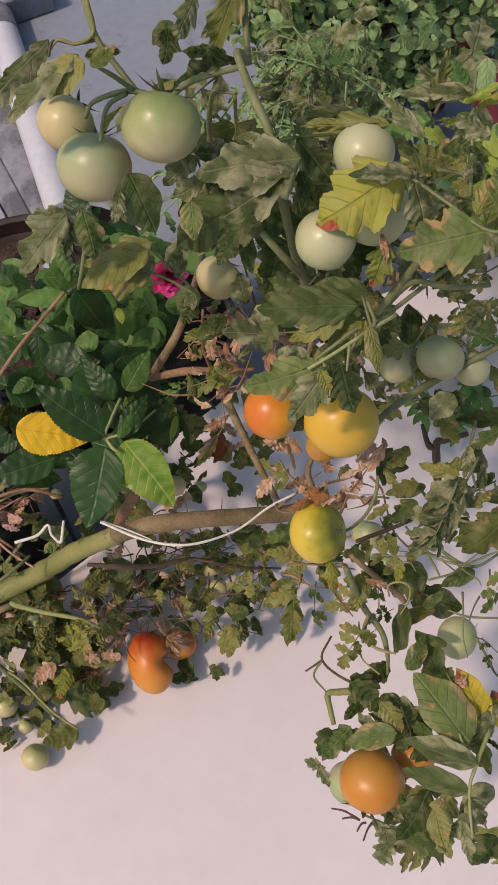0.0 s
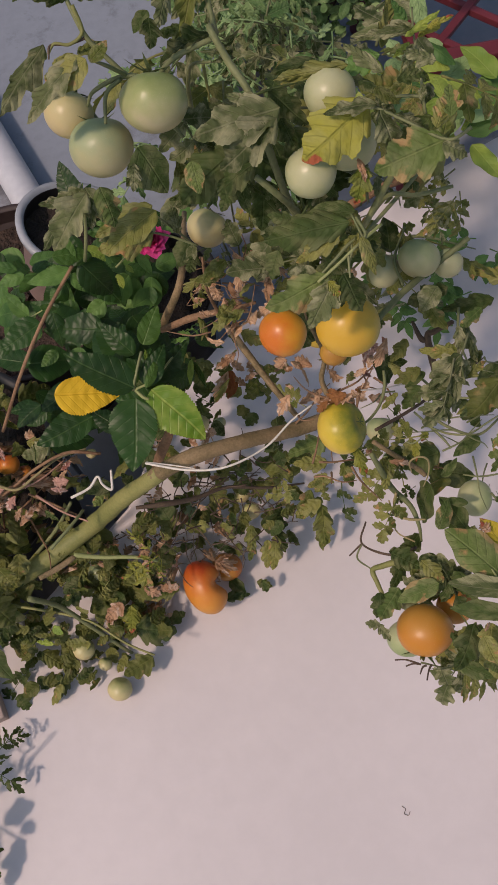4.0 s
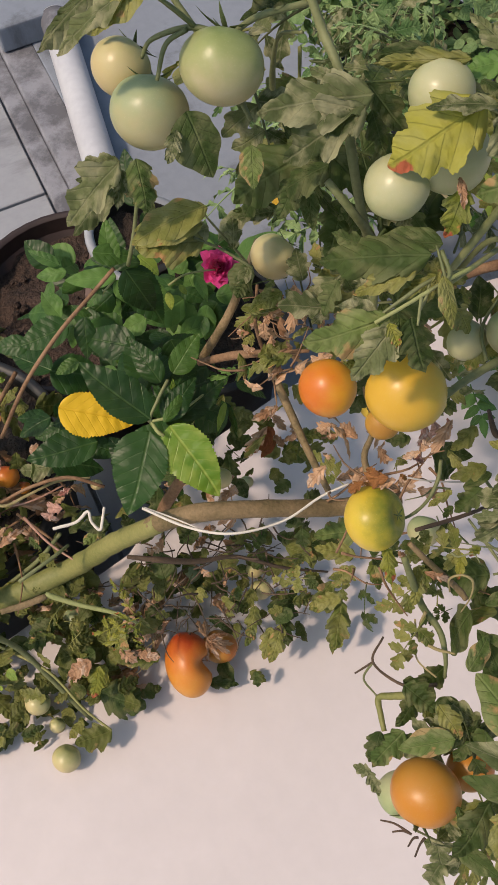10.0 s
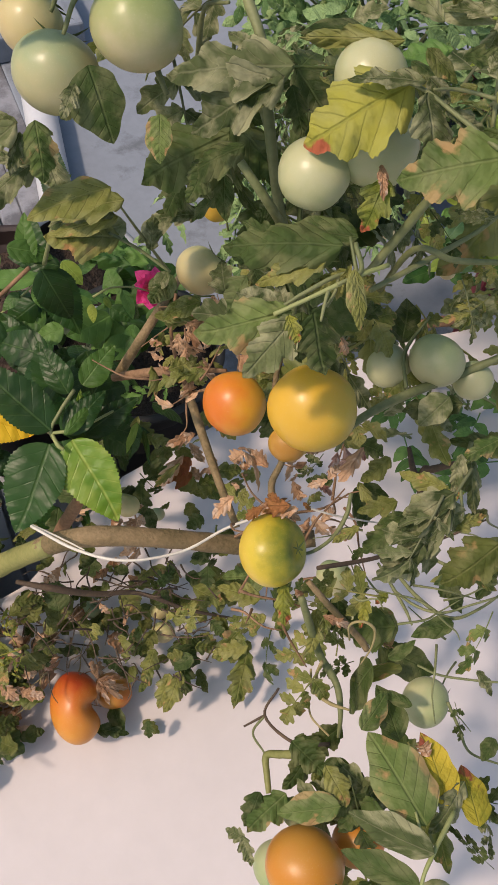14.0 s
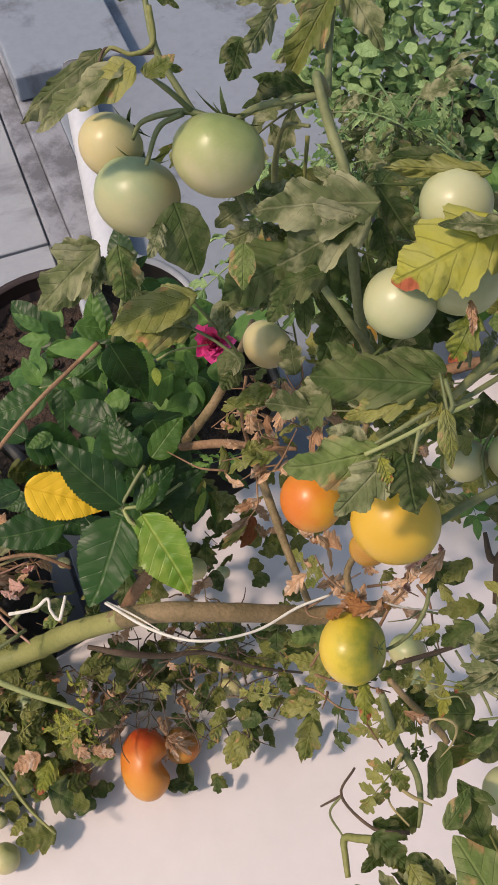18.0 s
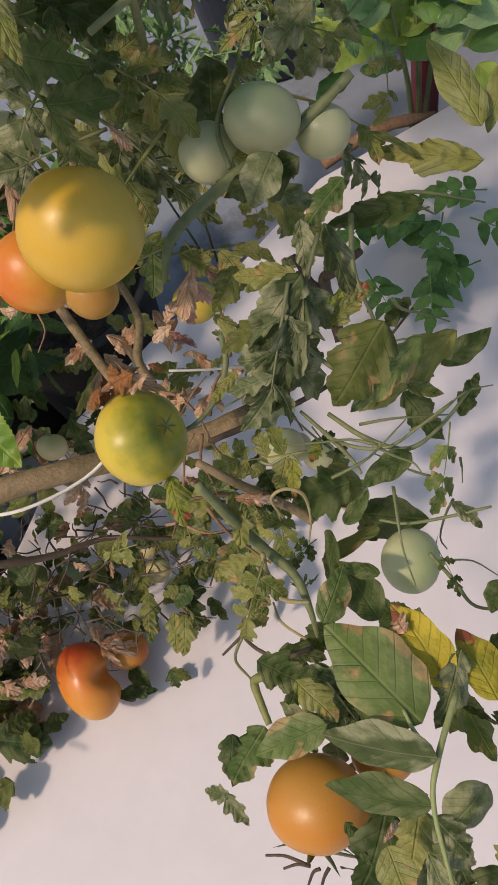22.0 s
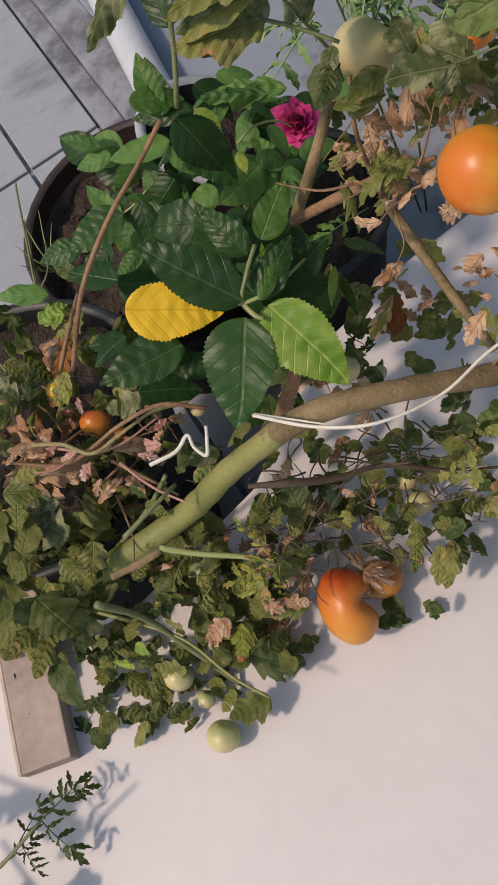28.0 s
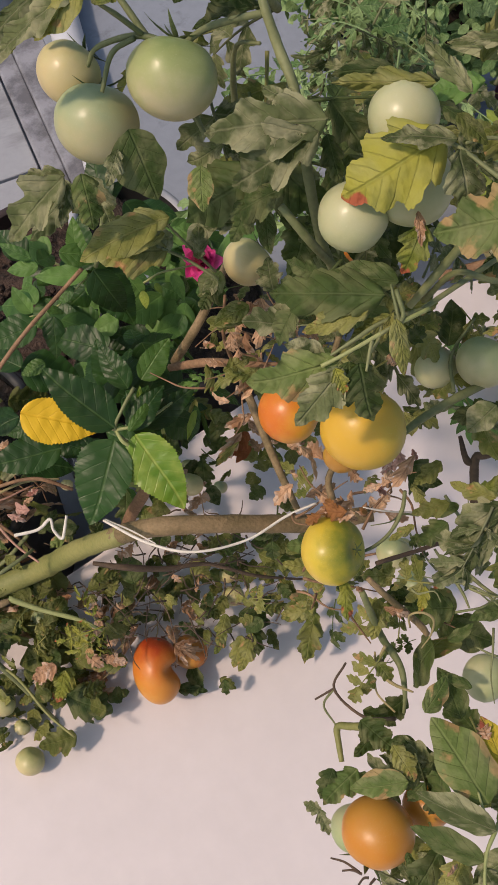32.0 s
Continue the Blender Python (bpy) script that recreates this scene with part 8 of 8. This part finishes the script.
foliage(plant, (-0.300, 0.246, 0.466), (0.112, -0.012, -0.026), (-0.008, -0.044, -0.019), (-0.015, 0.011, -0.040), 28, ('t0', 't1', 't2', 't4', 'r1'), ('leaf_tom', 'leaf_olive', 'leaf_olive', 'leaf_tan'), 0.043, 132, 0.3, True)
foliage(plant, (-0.299, 0.168, 0.425), (0.101, -0.011, -0.024), (-0.007, -0.039, -0.017), (-0.013, 0.006, -0.036), 32, ('t0', 't1', 't2', 't4', 'r1'), ('leaf_tom', 'leaf_olive', 'leaf_olive', 'leaf_tan'), 0.033, 133, 0.3, True)
foliage(plant, (-0.404, 0.258, 0.514), (0.058, -0.006, -0.014), (-0.009, -0.049, -0.021), (-0.015, 0.008, -0.028), 18, ('t0', 't1', 't2', 't4', 'r1'), ('leaf_tom', 'leaf_olive', 'leaf_olive', 'leaf_tan'), 0.041, 134, 0.3, True)
foliage(plant, (-0.212, 0.224, 0.423), (0.036, -0.003, -0.008), (-0.005, -0.029, -0.012), (-0.006, 0.005, -0.025), 12, ('d0', 'd1'), ('leaf_dry', 'leaf_tan'), 0.040, 135, 0.3, True)
foliage(plant, (-0.089, 0.310, 0.409), (0.093, -0.010, -0.022), (-0.011, -0.052, -0.022), (-0.006, 0.016, -0.051), 5, ('t0', 't1', 't2', 't4', 'r1'), ('leaf_tom', 'leaf_olive', 'leaf_olive', 'leaf_tan'), 0.033, 136, 0.4, True)
foliage(plant, (-0.112, 0.359, 0.515), (0.061, -0.006, -0.015), (-0.005, -0.027, -0.011), (-0.008, 0.021, -0.053), 14, ('t0', 't1', 't2', 't4', 'r1', 'd0'), ('leaf_tom', 'leaf_olive', 'leaf_olive', 'leaf_tan'), 0.021, 137, 0.4, True)
foliage(plant, (-0.020, 0.503, 0.569), (0.075, -0.007, -0.018), (-0.013, -0.062, -0.026), (-0.003, 0.036, -0.059), 15, ('t0', 't1', 't2', 't4', 'r1'), ('leaf_tom', 'leaf_olive', 'leaf_olive', 'leaf_tan'), 0.030, 138, 0.4, True)
leaf(plant, 'd1', 'leaf_dry', (-0.129, 0.270, 0.442), (-0.110, 0.234, 0.433), 0.80, (0, -0.42, 0.9))
leaf(plant, 'd1', 'leaf_dry', (-0.117, 0.261, 0.433), (-0.095, 0.242, 0.432), 0.80, (0, -0.42, 0.9))
leaf(plant, 'd1', 'leaf_dry', (-0.120, 0.274, 0.442), (-0.097, 0.258, 0.442), 0.80, (0, -0.42, 0.9))
leaf(plant, 'd1', 'leaf_dry', (-0.112, 0.243, 0.425), (-0.113, 0.254, 0.442), 0.80, (0, -0.42, 0.9))
twigs(plant, (-0.118, 0.254, 0.431), (0.024, -0.002, -0.005), (-0.004, -0.019, -0.008), (-0.002, 0.004, -0.016), 9, 0.0007, 'stem_brown', 139, 0.03)
leaf(plant, 't1', 'leaf_dusty', (-0.182, 0.273, 0.435), (-0.234, 0.245, 0.443), 0.60, (0, -0.42, 0.9))
leaf(plant, 't2', 'leaf_tom', (-0.191, 0.183, 0.393), (-0.233, 0.156, 0.401), 0.90, (0, -0.42, 0.9))
leaf(plant, 't0', 'leaf_tom', (-0.049, 0.246, 0.336), (-0.057, 0.222, 0.332), 1.00, (0, -0.42, 0.9))
stem(plant, 'twig', 'stem_brown', (-0.437, 0.369, 0.604, 0.0019), (-0.371, 0.361, 0.597, 0.0022), (-0.311, 0.384, 0.616, 0.0020), (-0.264, 0.392, 0.631, 0.0023), (-0.222, 0.386, 0.622, 0.0023), label='dead pinkish twig with curled leaves')
stem(plant, 'twig', 'stem_brown', (-0.333, 0.366, 0.578, 0.0017), (-0.304, 0.351, 0.560, 0.0019), (-0.275, 0.335, 0.541, 0.0014))
stem(plant, 'twig', 'stem_brown', (-0.342, 0.519, 0.649, 0.0027), (-0.373, 0.495, 0.606, 0.0026), (-0.396, 0.470, 0.572, 0.0023))
stem(plant, 'branch', 'stem', (-0.278, 0.345, 0.573, 0.0024), (-0.310, 0.321, 0.540, 0.0029), (-0.353, 0.296, 0.511, 0.0027))
leaf(plant, 'd0', 'leaf_dry', (-0.428, 0.377, 0.613), (-0.385, 0.373, 0.608), 0.75, (0, -0.42, 0.9))
leaf(plant, 'd1', 'leaf_dry', (-0.402, 0.354, 0.594), (-0.351, 0.369, 0.597), 0.75, (0, -0.42, 0.9))
leaf(plant, 'd2', 'leaf_dry', (-0.374, 0.347, 0.585), (-0.363, 0.359, 0.594), 0.75, (0, -0.42, 0.9))
leaf(plant, 'd0', 'leaf_dry', (-0.351, 0.327, 0.565), (-0.324, 0.352, 0.576), 0.75, (0, -0.42, 0.9))
leaf(plant, 'd1', 'leaf_dry', (-0.328, 0.373, 0.588), (-0.286, 0.374, 0.586), 0.75, (0, -0.42, 0.9))
leaf(plant, 'd2', 'leaf_dry', (-0.291, 0.386, 0.591), (-0.266, 0.394, 0.595), 0.75, (0, -0.42, 0.9))
leaf(plant, 'd0', 'leaf_dry', (-0.418, 0.375, 0.609), (-0.432, 0.362, 0.613), 0.75, (0, -0.42, 0.9))
leaf(plant, 'd1', 'leaf_dry', (-0.358, 0.370, 0.595), (-0.322, 0.380, 0.597), 0.75, (0, -0.42, 0.9))
leaf(plant, 'd2', 'leaf_dry', (-0.344, 0.350, 0.575), (-0.359, 0.329, 0.575), 0.75, (0, -0.42, 0.9))
leaf(plant, 'd0', 'leaf_dry', (-0.374, 0.457, 0.656), (-0.355, 0.465, 0.662), 0.75, (0, -0.42, 0.9))
leaf(plant, 'd1', 'leaf_dry', (-0.371, 0.439, 0.644), (-0.380, 0.471, 0.666), 0.75, (0, -0.42, 0.9))
leaf(plant, 'd2', 'leaf_dry', (-0.276, 0.387, 0.586), (-0.291, 0.374, 0.588), 0.75, (0, -0.42, 0.9))
leaf(plant, 't0', 'leaf_tan', (-0.438, 0.353, 0.584), (-0.398, 0.367, 0.594), 0.80, (0, -0.42, 0.9))
leaf(plant, 't1', 'leaf_dusty', (-0.454, 0.321, 0.565), (-0.423, 0.289, 0.555), 0.80, (0, -0.42, 0.9))
leaf(plant, 't2', 'leaf_dusty', (-0.426, 0.310, 0.556), (-0.396, 0.328, 0.569), 0.80, (0, -0.42, 0.9))
leaf(plant, 't3', 'leaf_tom', (-0.414, 0.431, 0.620), (-0.438, 0.407, 0.625), 0.80, (0, -0.42, 0.9))
leaf(plant, 't4', 'leaf_tom', (-0.406, 0.425, 0.617), (-0.397, 0.453, 0.639), 0.80, (0, -0.42, 0.9))
leaf(plant, 't0', 'leaf_dusty', (-0.417, 0.448, 0.633), (-0.440, 0.452, 0.651), 0.80, (0, -0.42, 0.9))
leaf(plant, 't1', 'leaf_tan', (-0.365, 0.451, 0.619), (-0.379, 0.417, 0.618), 0.80, (0, -0.42, 0.9))
leaf(plant, 't2', 'leaf_tan', (-0.347, 0.479, 0.644), (-0.334, 0.494, 0.659), 0.80, (0, -0.42, 0.9))
leaf(plant, 't3', 'leaf_lime', (-0.380, 0.489, 0.655), (-0.349, 0.501, 0.666), 0.80, (0, -0.42, 0.9))
leaf(plant, 't4', 'leaf_tan', (-0.323, 0.431, 0.603), (-0.285, 0.412, 0.598), 0.80, (0, -0.42, 0.9))
leaf(plant, 't0', 'leaf_tom', (-0.274, 0.356, 0.546), (-0.254, 0.382, 0.565), 0.80, (0, -0.42, 0.9))
leaf(plant, 't1', 'leaf_tom', (-0.456, 0.392, 0.608), (-0.420, 0.376, 0.605), 0.80, (0, -0.42, 0.9))
leaf(plant, 't2', 'leaf_dusty', (-0.393, 0.335, 0.563), (-0.436, 0.331, 0.582), 0.80, (0, -0.42, 0.9))
leaf(plant, 't3', 'leaf_yellow', (-0.337, 0.299, 0.520), (-0.352, 0.282, 0.526), 0.80, (0, -0.42, 0.9))
tomato(plant, (-0.243, 0.409, 0.576), 0.0075, 'cream', (0, 0.93, 0.35), 0, 0.0, False)
leaf(plant, 't2', 'leaf_tom', (0.145, 0.048, 0.852), (0.120, 0.005, 0.844), 0.90, (0, -0.42, 0.9))
leaf(plant, 't1', 'leaf_tan', (0.160, 0.045, 0.858), (0.148, 0.012, 0.854), 1.00, (0, -0.42, 0.9))
leaf(plant, 't3', 'leaf_dusty', (0.167, 0.035, 0.871), (0.176, -0.002, 0.855), 0.60, (0, -0.42, 0.9))
leaf(plant, 't0', 'leaf_tom', (0.158, 0.027, 0.829), (0.160, 0.002, 0.828), 0.90, (0, -0.42, 0.9))
leaf(plant, 'r1', 'leaf_dusty', (0.193, 0.050, 0.868), (0.167, 0.028, 0.859), 0.80, (0, -0.42, 0.9))
leaf(plant, 't1', 'leaf_dusty', (0.177, 0.032, 0.879), (0.150, 0.008, 0.880), 0.60, (0, -0.42, 0.9))
leaf(plant, 't4', 'leaf_tom', (0.191, 0.015, 0.867), (0.175, -0.016, 0.853), 0.80, (0, -0.42, 0.9))
leaf(plant, 't2', 'leaf_dusty', (0.193, 0.107, 0.900), (0.174, 0.071, 0.895), 0.70, (0, -0.42, 0.9))
leaf(plant, 't0', 'leaf_tom', (0.148, 0.118, 0.808), (0.120, 0.101, 0.812), 0.90, (0, -0.42, 0.9))
leaf(plant, 't2', 'leaf_tom', (0.110, 0.145, 0.759), (0.091, 0.111, 0.754), 0.80, (0, -0.42, 0.9))
leaf(plant, 't1', 'leaf_tom', (0.133, 0.166, 0.761), (0.104, 0.140, 0.761), 0.80, (0, -0.42, 0.9))
leaf(plant, 't3', 'leaf_tan', (0.111, 0.131, 0.781), (0.125, 0.107, 0.782), 0.70, (0, -0.42, 0.9))
foliage(plant, (0.128, 0.217, 0.811), (0.036, -0.000, 0.000), (0.000, -0.032, -0.015), (0.009, 0.016, -0.060), 14, ('t0', 't1', 'r1', 'c1'), ('leaf_tom', 'leaf_tan'), 0.045, 142, 0.3, True)
foliage(plant, (-0.174, 0.318, 0.503), (0.103, 0.006, -0.004), (0.001, -0.025, -0.013), (-0.007, 0.013, -0.040), 8, ('t0', 't1', 't2', 't4', 'r1'), ('leaf_tom', 'leaf_olive', 'leaf_olive', 'leaf_tan'), 0.040, 143, 0.3, True)
foliage(plant, (-0.302, 0.275, 0.507), (0.050, 0.003, -0.002), (0.002, -0.037, -0.018), (-0.012, 0.012, -0.041), 18, ('t0', 't1', 't2', 't4', 'r1', 'd0'), ('leaf_tom', 'leaf_olive', 'leaf_olive', 'leaf_tan'), 0.040, 144, 0.3, True)
foliage(plant, (-0.034, 0.344, 0.505), (0.100, 0.006, -0.004), (0.002, -0.040, -0.020), (-0.002, 0.020, -0.060), 5, ('t0', 't1', 't2', 't4', 'r1', 'd0'), ('leaf_tom', 'leaf_olive', 'leaf_olive', 'leaf_tan'), 0.030, 145, 0.4, True)
twigs(plant, (-0.115, 0.306, 0.506), (0.140, 0.009, -0.005), (0.002, -0.049, -0.024), (-0.005, 0.016, -0.050), 55, 0.0009, 'stem_dark', 146, 0.04)
tomato(plant, (0.061, 0.623, 0.768), 0.0156, "orange", (0.1, 0.8, 0.3), 0, 0.0, False)
tomato(plant, (-0.022, 0.551, 0.921), 0.0128, "yellow", (0.2, 0.9, 0.3), 1, 0.0, False)
foliage(plant, (-0.245, 0.221, 0.445), (0.059, -0.006, -0.014), (-0.006, -0.031, -0.013), (-0.008, 0.006, -0.031), 16, ('d0', 'd1', 'd2'), ('leaf_dry', 'leaf_dry', 'leaf_tan'), 0.030, 147, 0.3, True)
foliage(plant, (-0.102, 0.344, 0.525), (0.063, -0.006, -0.015), (-0.004, -0.019, -0.007), (-0.006, 0.015, -0.039), 6, ('d0', 'd1'), ('leaf_dry',), 0.025, 148, 0.3, True)
foliage(plant, (0.002, 0.470, 0.601), (0.044, -0.004, -0.010), (-0.006, -0.030, -0.012), (-0.001, 0.027, -0.046), 12, ('d0', 'd1'), ('leaf_dry', 'leaf_tan'), 0.028, 149, 0.3, True)
foliage(plant, (-0.045, 0.518, 0.778), (0.031, -0.003, -0.008), (-0.007, -0.034, -0.014), (-0.005, 0.039, -0.046), 16, ('d0', 'd1', 't0'), ('leaf_dry', 'leaf_tan'), 0.026, 150, 0.3, True)
foliage(plant, (0.021, 0.516, 0.870), (0.049, 0.000, -0.001), (-0.000, -0.035, -0.015), (0.004, 0.050, -0.071), 10, ('c0', 'c2', 't1'), ('leaf_tom', 'leaf_tan', 'leaf_dusty'), 0.060, 151, 0.3, True)
foliage(plant, (0.072, 0.484, 0.879), (0.037, 0.000, -0.001), (-0.000, -0.034, -0.015), (0.009, 0.048, -0.070), 7, ('c1', 'c3', 't1'), ('leaf_tom', 'leaf_dusty'), 0.060, 152, 0.3, True)
foliage(plant, (0.106, 0.424, 0.732), (0.044, 0.004, -0.005), (0.001, -0.031, -0.015), (-0.001, 0.048, -0.068), 9, ('c0', 't1', 't3', 'r1'), ('leaf_tom', 'leaf_tan', 'leaf_dusty'), 0.045, 153, 0.3, True)
foliage(plant, (-0.108, 0.429, 0.634), (0.064, 0.005, -0.008), (0.001, -0.043, -0.022), (-0.022, 0.036, -0.060), 14, ('c0', 't1', 'd0'), ('leaf_tom', 'leaf_tom', 'leaf_dry'), 0.050, 154, 0.3, True)
hair = thing("thread", "short dark curled thread lying on the white platform", "thread", at=(0.084, -0.102, SLAB + 0.0005))
v, f = tube([(0, 0, 0, 0.0004), (0.004, -0.004, 0.0004, 0.0004), (0.001, -0.009, 0.0004, 0.0004), (0.006, -0.012, 0.0004, 0.0004), (0.009, -0.008, 0.0004, 0.0003)], 5, 5)
part("fibre", mesh("fibre", v, f, M["stem_dark"]), None, hair)
foliage(plant, (-0.218, 0.278, 0.507), (0.077, -0.000, 0.000), (0.000, -0.022, -0.010), (-0.006, 0.008, -0.031), 16, ('d0', 'd1', 'd2'), ('leaf_dry',), 0.032, 155, 0.3, True)
foliage(plant, (-0.289, 0.160, 0.428), (0.086, -0.008, -0.020), (-0.006, -0.033, -0.014), (-0.006, 0.003, -0.018), 22, ('t0', 't1', 't2', 't4', 'r1'), ('leaf_tom', 'leaf_olive', 'leaf_olive', 'leaf_tan'), 0.036, 156, 0.3, True)
twigs(plant, (-0.180, 0.246, 0.441), (0.077, -0.007, -0.018), (-0.008, -0.044, -0.019), (-0.007, 0.009, -0.036), 16, 0.0008, 'stem_tan', 157, 0.05)
twigs(plant, (0.163, 0.237, 0.853), (0.055, -0.000, 0.000), (0.000, -0.059, -0.027), (0.021, 0.030, -0.094), 16, 0.0009, 'stem', 158, 0.05)
stem(plant, 'branch', 'stem', (0.156, 0.269, 0.843, 0.0015), (0.174, 0.246, 0.849, 0.0016), (0.195, 0.229, 0.860, 0.0014), (0.216, 0.238, 0.862, 0.0011), (0.237, 0.255, 0.867, 0.0008))
stem(plant, 'branch', 'stem', (0.146, 0.305, 0.877, 0.0013), (0.167, 0.286, 0.861, 0.0015), (0.191, 0.270, 0.863, 0.0013), (0.217, 0.262, 0.878, 0.0010))
leaf(plant, 't1', 'leaf_tom', (0.212, 0.299, 0.904), (0.192, 0.285, 0.897), 0.60, (0, -0.42, 0.9))
leaf(plant, 'r0', 'leaf_tan', (0.197, 0.240, 0.917), (0.216, 0.232, 0.912), 0.60, (0, -0.42, 0.9))
leaf(plant, 't2', 'leaf_dusty', (0.209, 0.186, 0.879), (0.224, 0.169, 0.870), 0.60, (0, -0.42, 0.9))
foliage(plant, (-0.243, 0.220, 0.466), (0.064, -0.000, 0.000), (0.000, -0.045, -0.021), (-0.007, 0.006, -0.032), 32, ('t0', 't1', 't2', 't4', 'r1', 'd0'), ('leaf_tom', 'leaf_olive', 'leaf_olive', 'leaf_tan'), 0.033, 159, 0.3, True)
foliage(plant, (-0.209, 0.291, 0.527), (0.055, -0.000, 0.000), (0.000, -0.031, -0.015), (-0.006, 0.008, -0.030), 18, ('t0', 't1', 't2', 't4', 'r1', 'd0'), ('leaf_tom', 'leaf_olive', 'leaf_olive', 'leaf_tan'), 0.030, 160, 0.3, True)
leaf(plant, 'r0', 'leaf_tan', (-0.020, 0.435, 0.935), (-0.047, 0.413, 0.936), 0.75, (0, -0.42, 0.9))
leaf(plant, 'd0', 'leaf_dry', (-0.011, 0.442, 0.935), (-0.001, 0.411, 0.932), 0.90, (0, -0.42, 0.9))
leaf(plant, 'd1', 'leaf_dry', (-0.006, 0.436, 0.929), (-0.013, 0.404, 0.925), 0.80, (0, -0.42, 0.9))
leaf(plant, 't1', 'leaf_tom', (-0.379, 0.151, 0.427), (-0.370, 0.126, 0.413), 0.95, (0, -0.42, 0.9))
leaf(plant, 't0', 'leaf_tom', (-0.410, 0.131, 0.427), (-0.400, 0.104, 0.413), 1.20, (0, -0.42, 0.9))
leaf(plant, 'c0', 'leaf_tom', (-0.392, 0.165, 0.429), (-0.435, 0.118, 0.423), 0.80, (0, -0.42, 0.9))
leaf(plant, 's0', 'leaf_tom', (-0.383, 0.162, 0.426), (-0.425, 0.147, 0.431), 0.70, (0, -0.42, 0.9))
foliage(plant, (-0.258, 0.250, 0.523), (0.045, -0.000, 0.000), (0.000, -0.038, -0.018), (-0.007, 0.007, -0.031), 15, ('t0', 't1', 't2', 't4', 'r1', 'd0'), ('leaf_tom', 'leaf_olive', 'leaf_olive', 'leaf_tan'), 0.036, 162, 0.3, True)
foliage(plant, (-0.020, 0.335, 0.500), (0.075, 0.005, -0.004), (0.002, -0.040, -0.018), (-0.003, 0.018, -0.045), 26, ('t0', 't1', 't2', 't4', 'r1'), ('leaf_olive', 'leaf_tom', 'leaf_tan', 'leaf_worn'), 0.036, 163, 0.3, True)
foliage(plant, (-0.140, 0.300, 0.500), (0.060, 0.004, -0.003), (0.002, -0.030, -0.014), (-0.004, 0.014, -0.036), 18, ('t0', 't1', 't2', 'd0', 'r1'), ('leaf_olive', 'leaf_tom', 'leaf_dry'), 0.034, 164, 0.3, True)
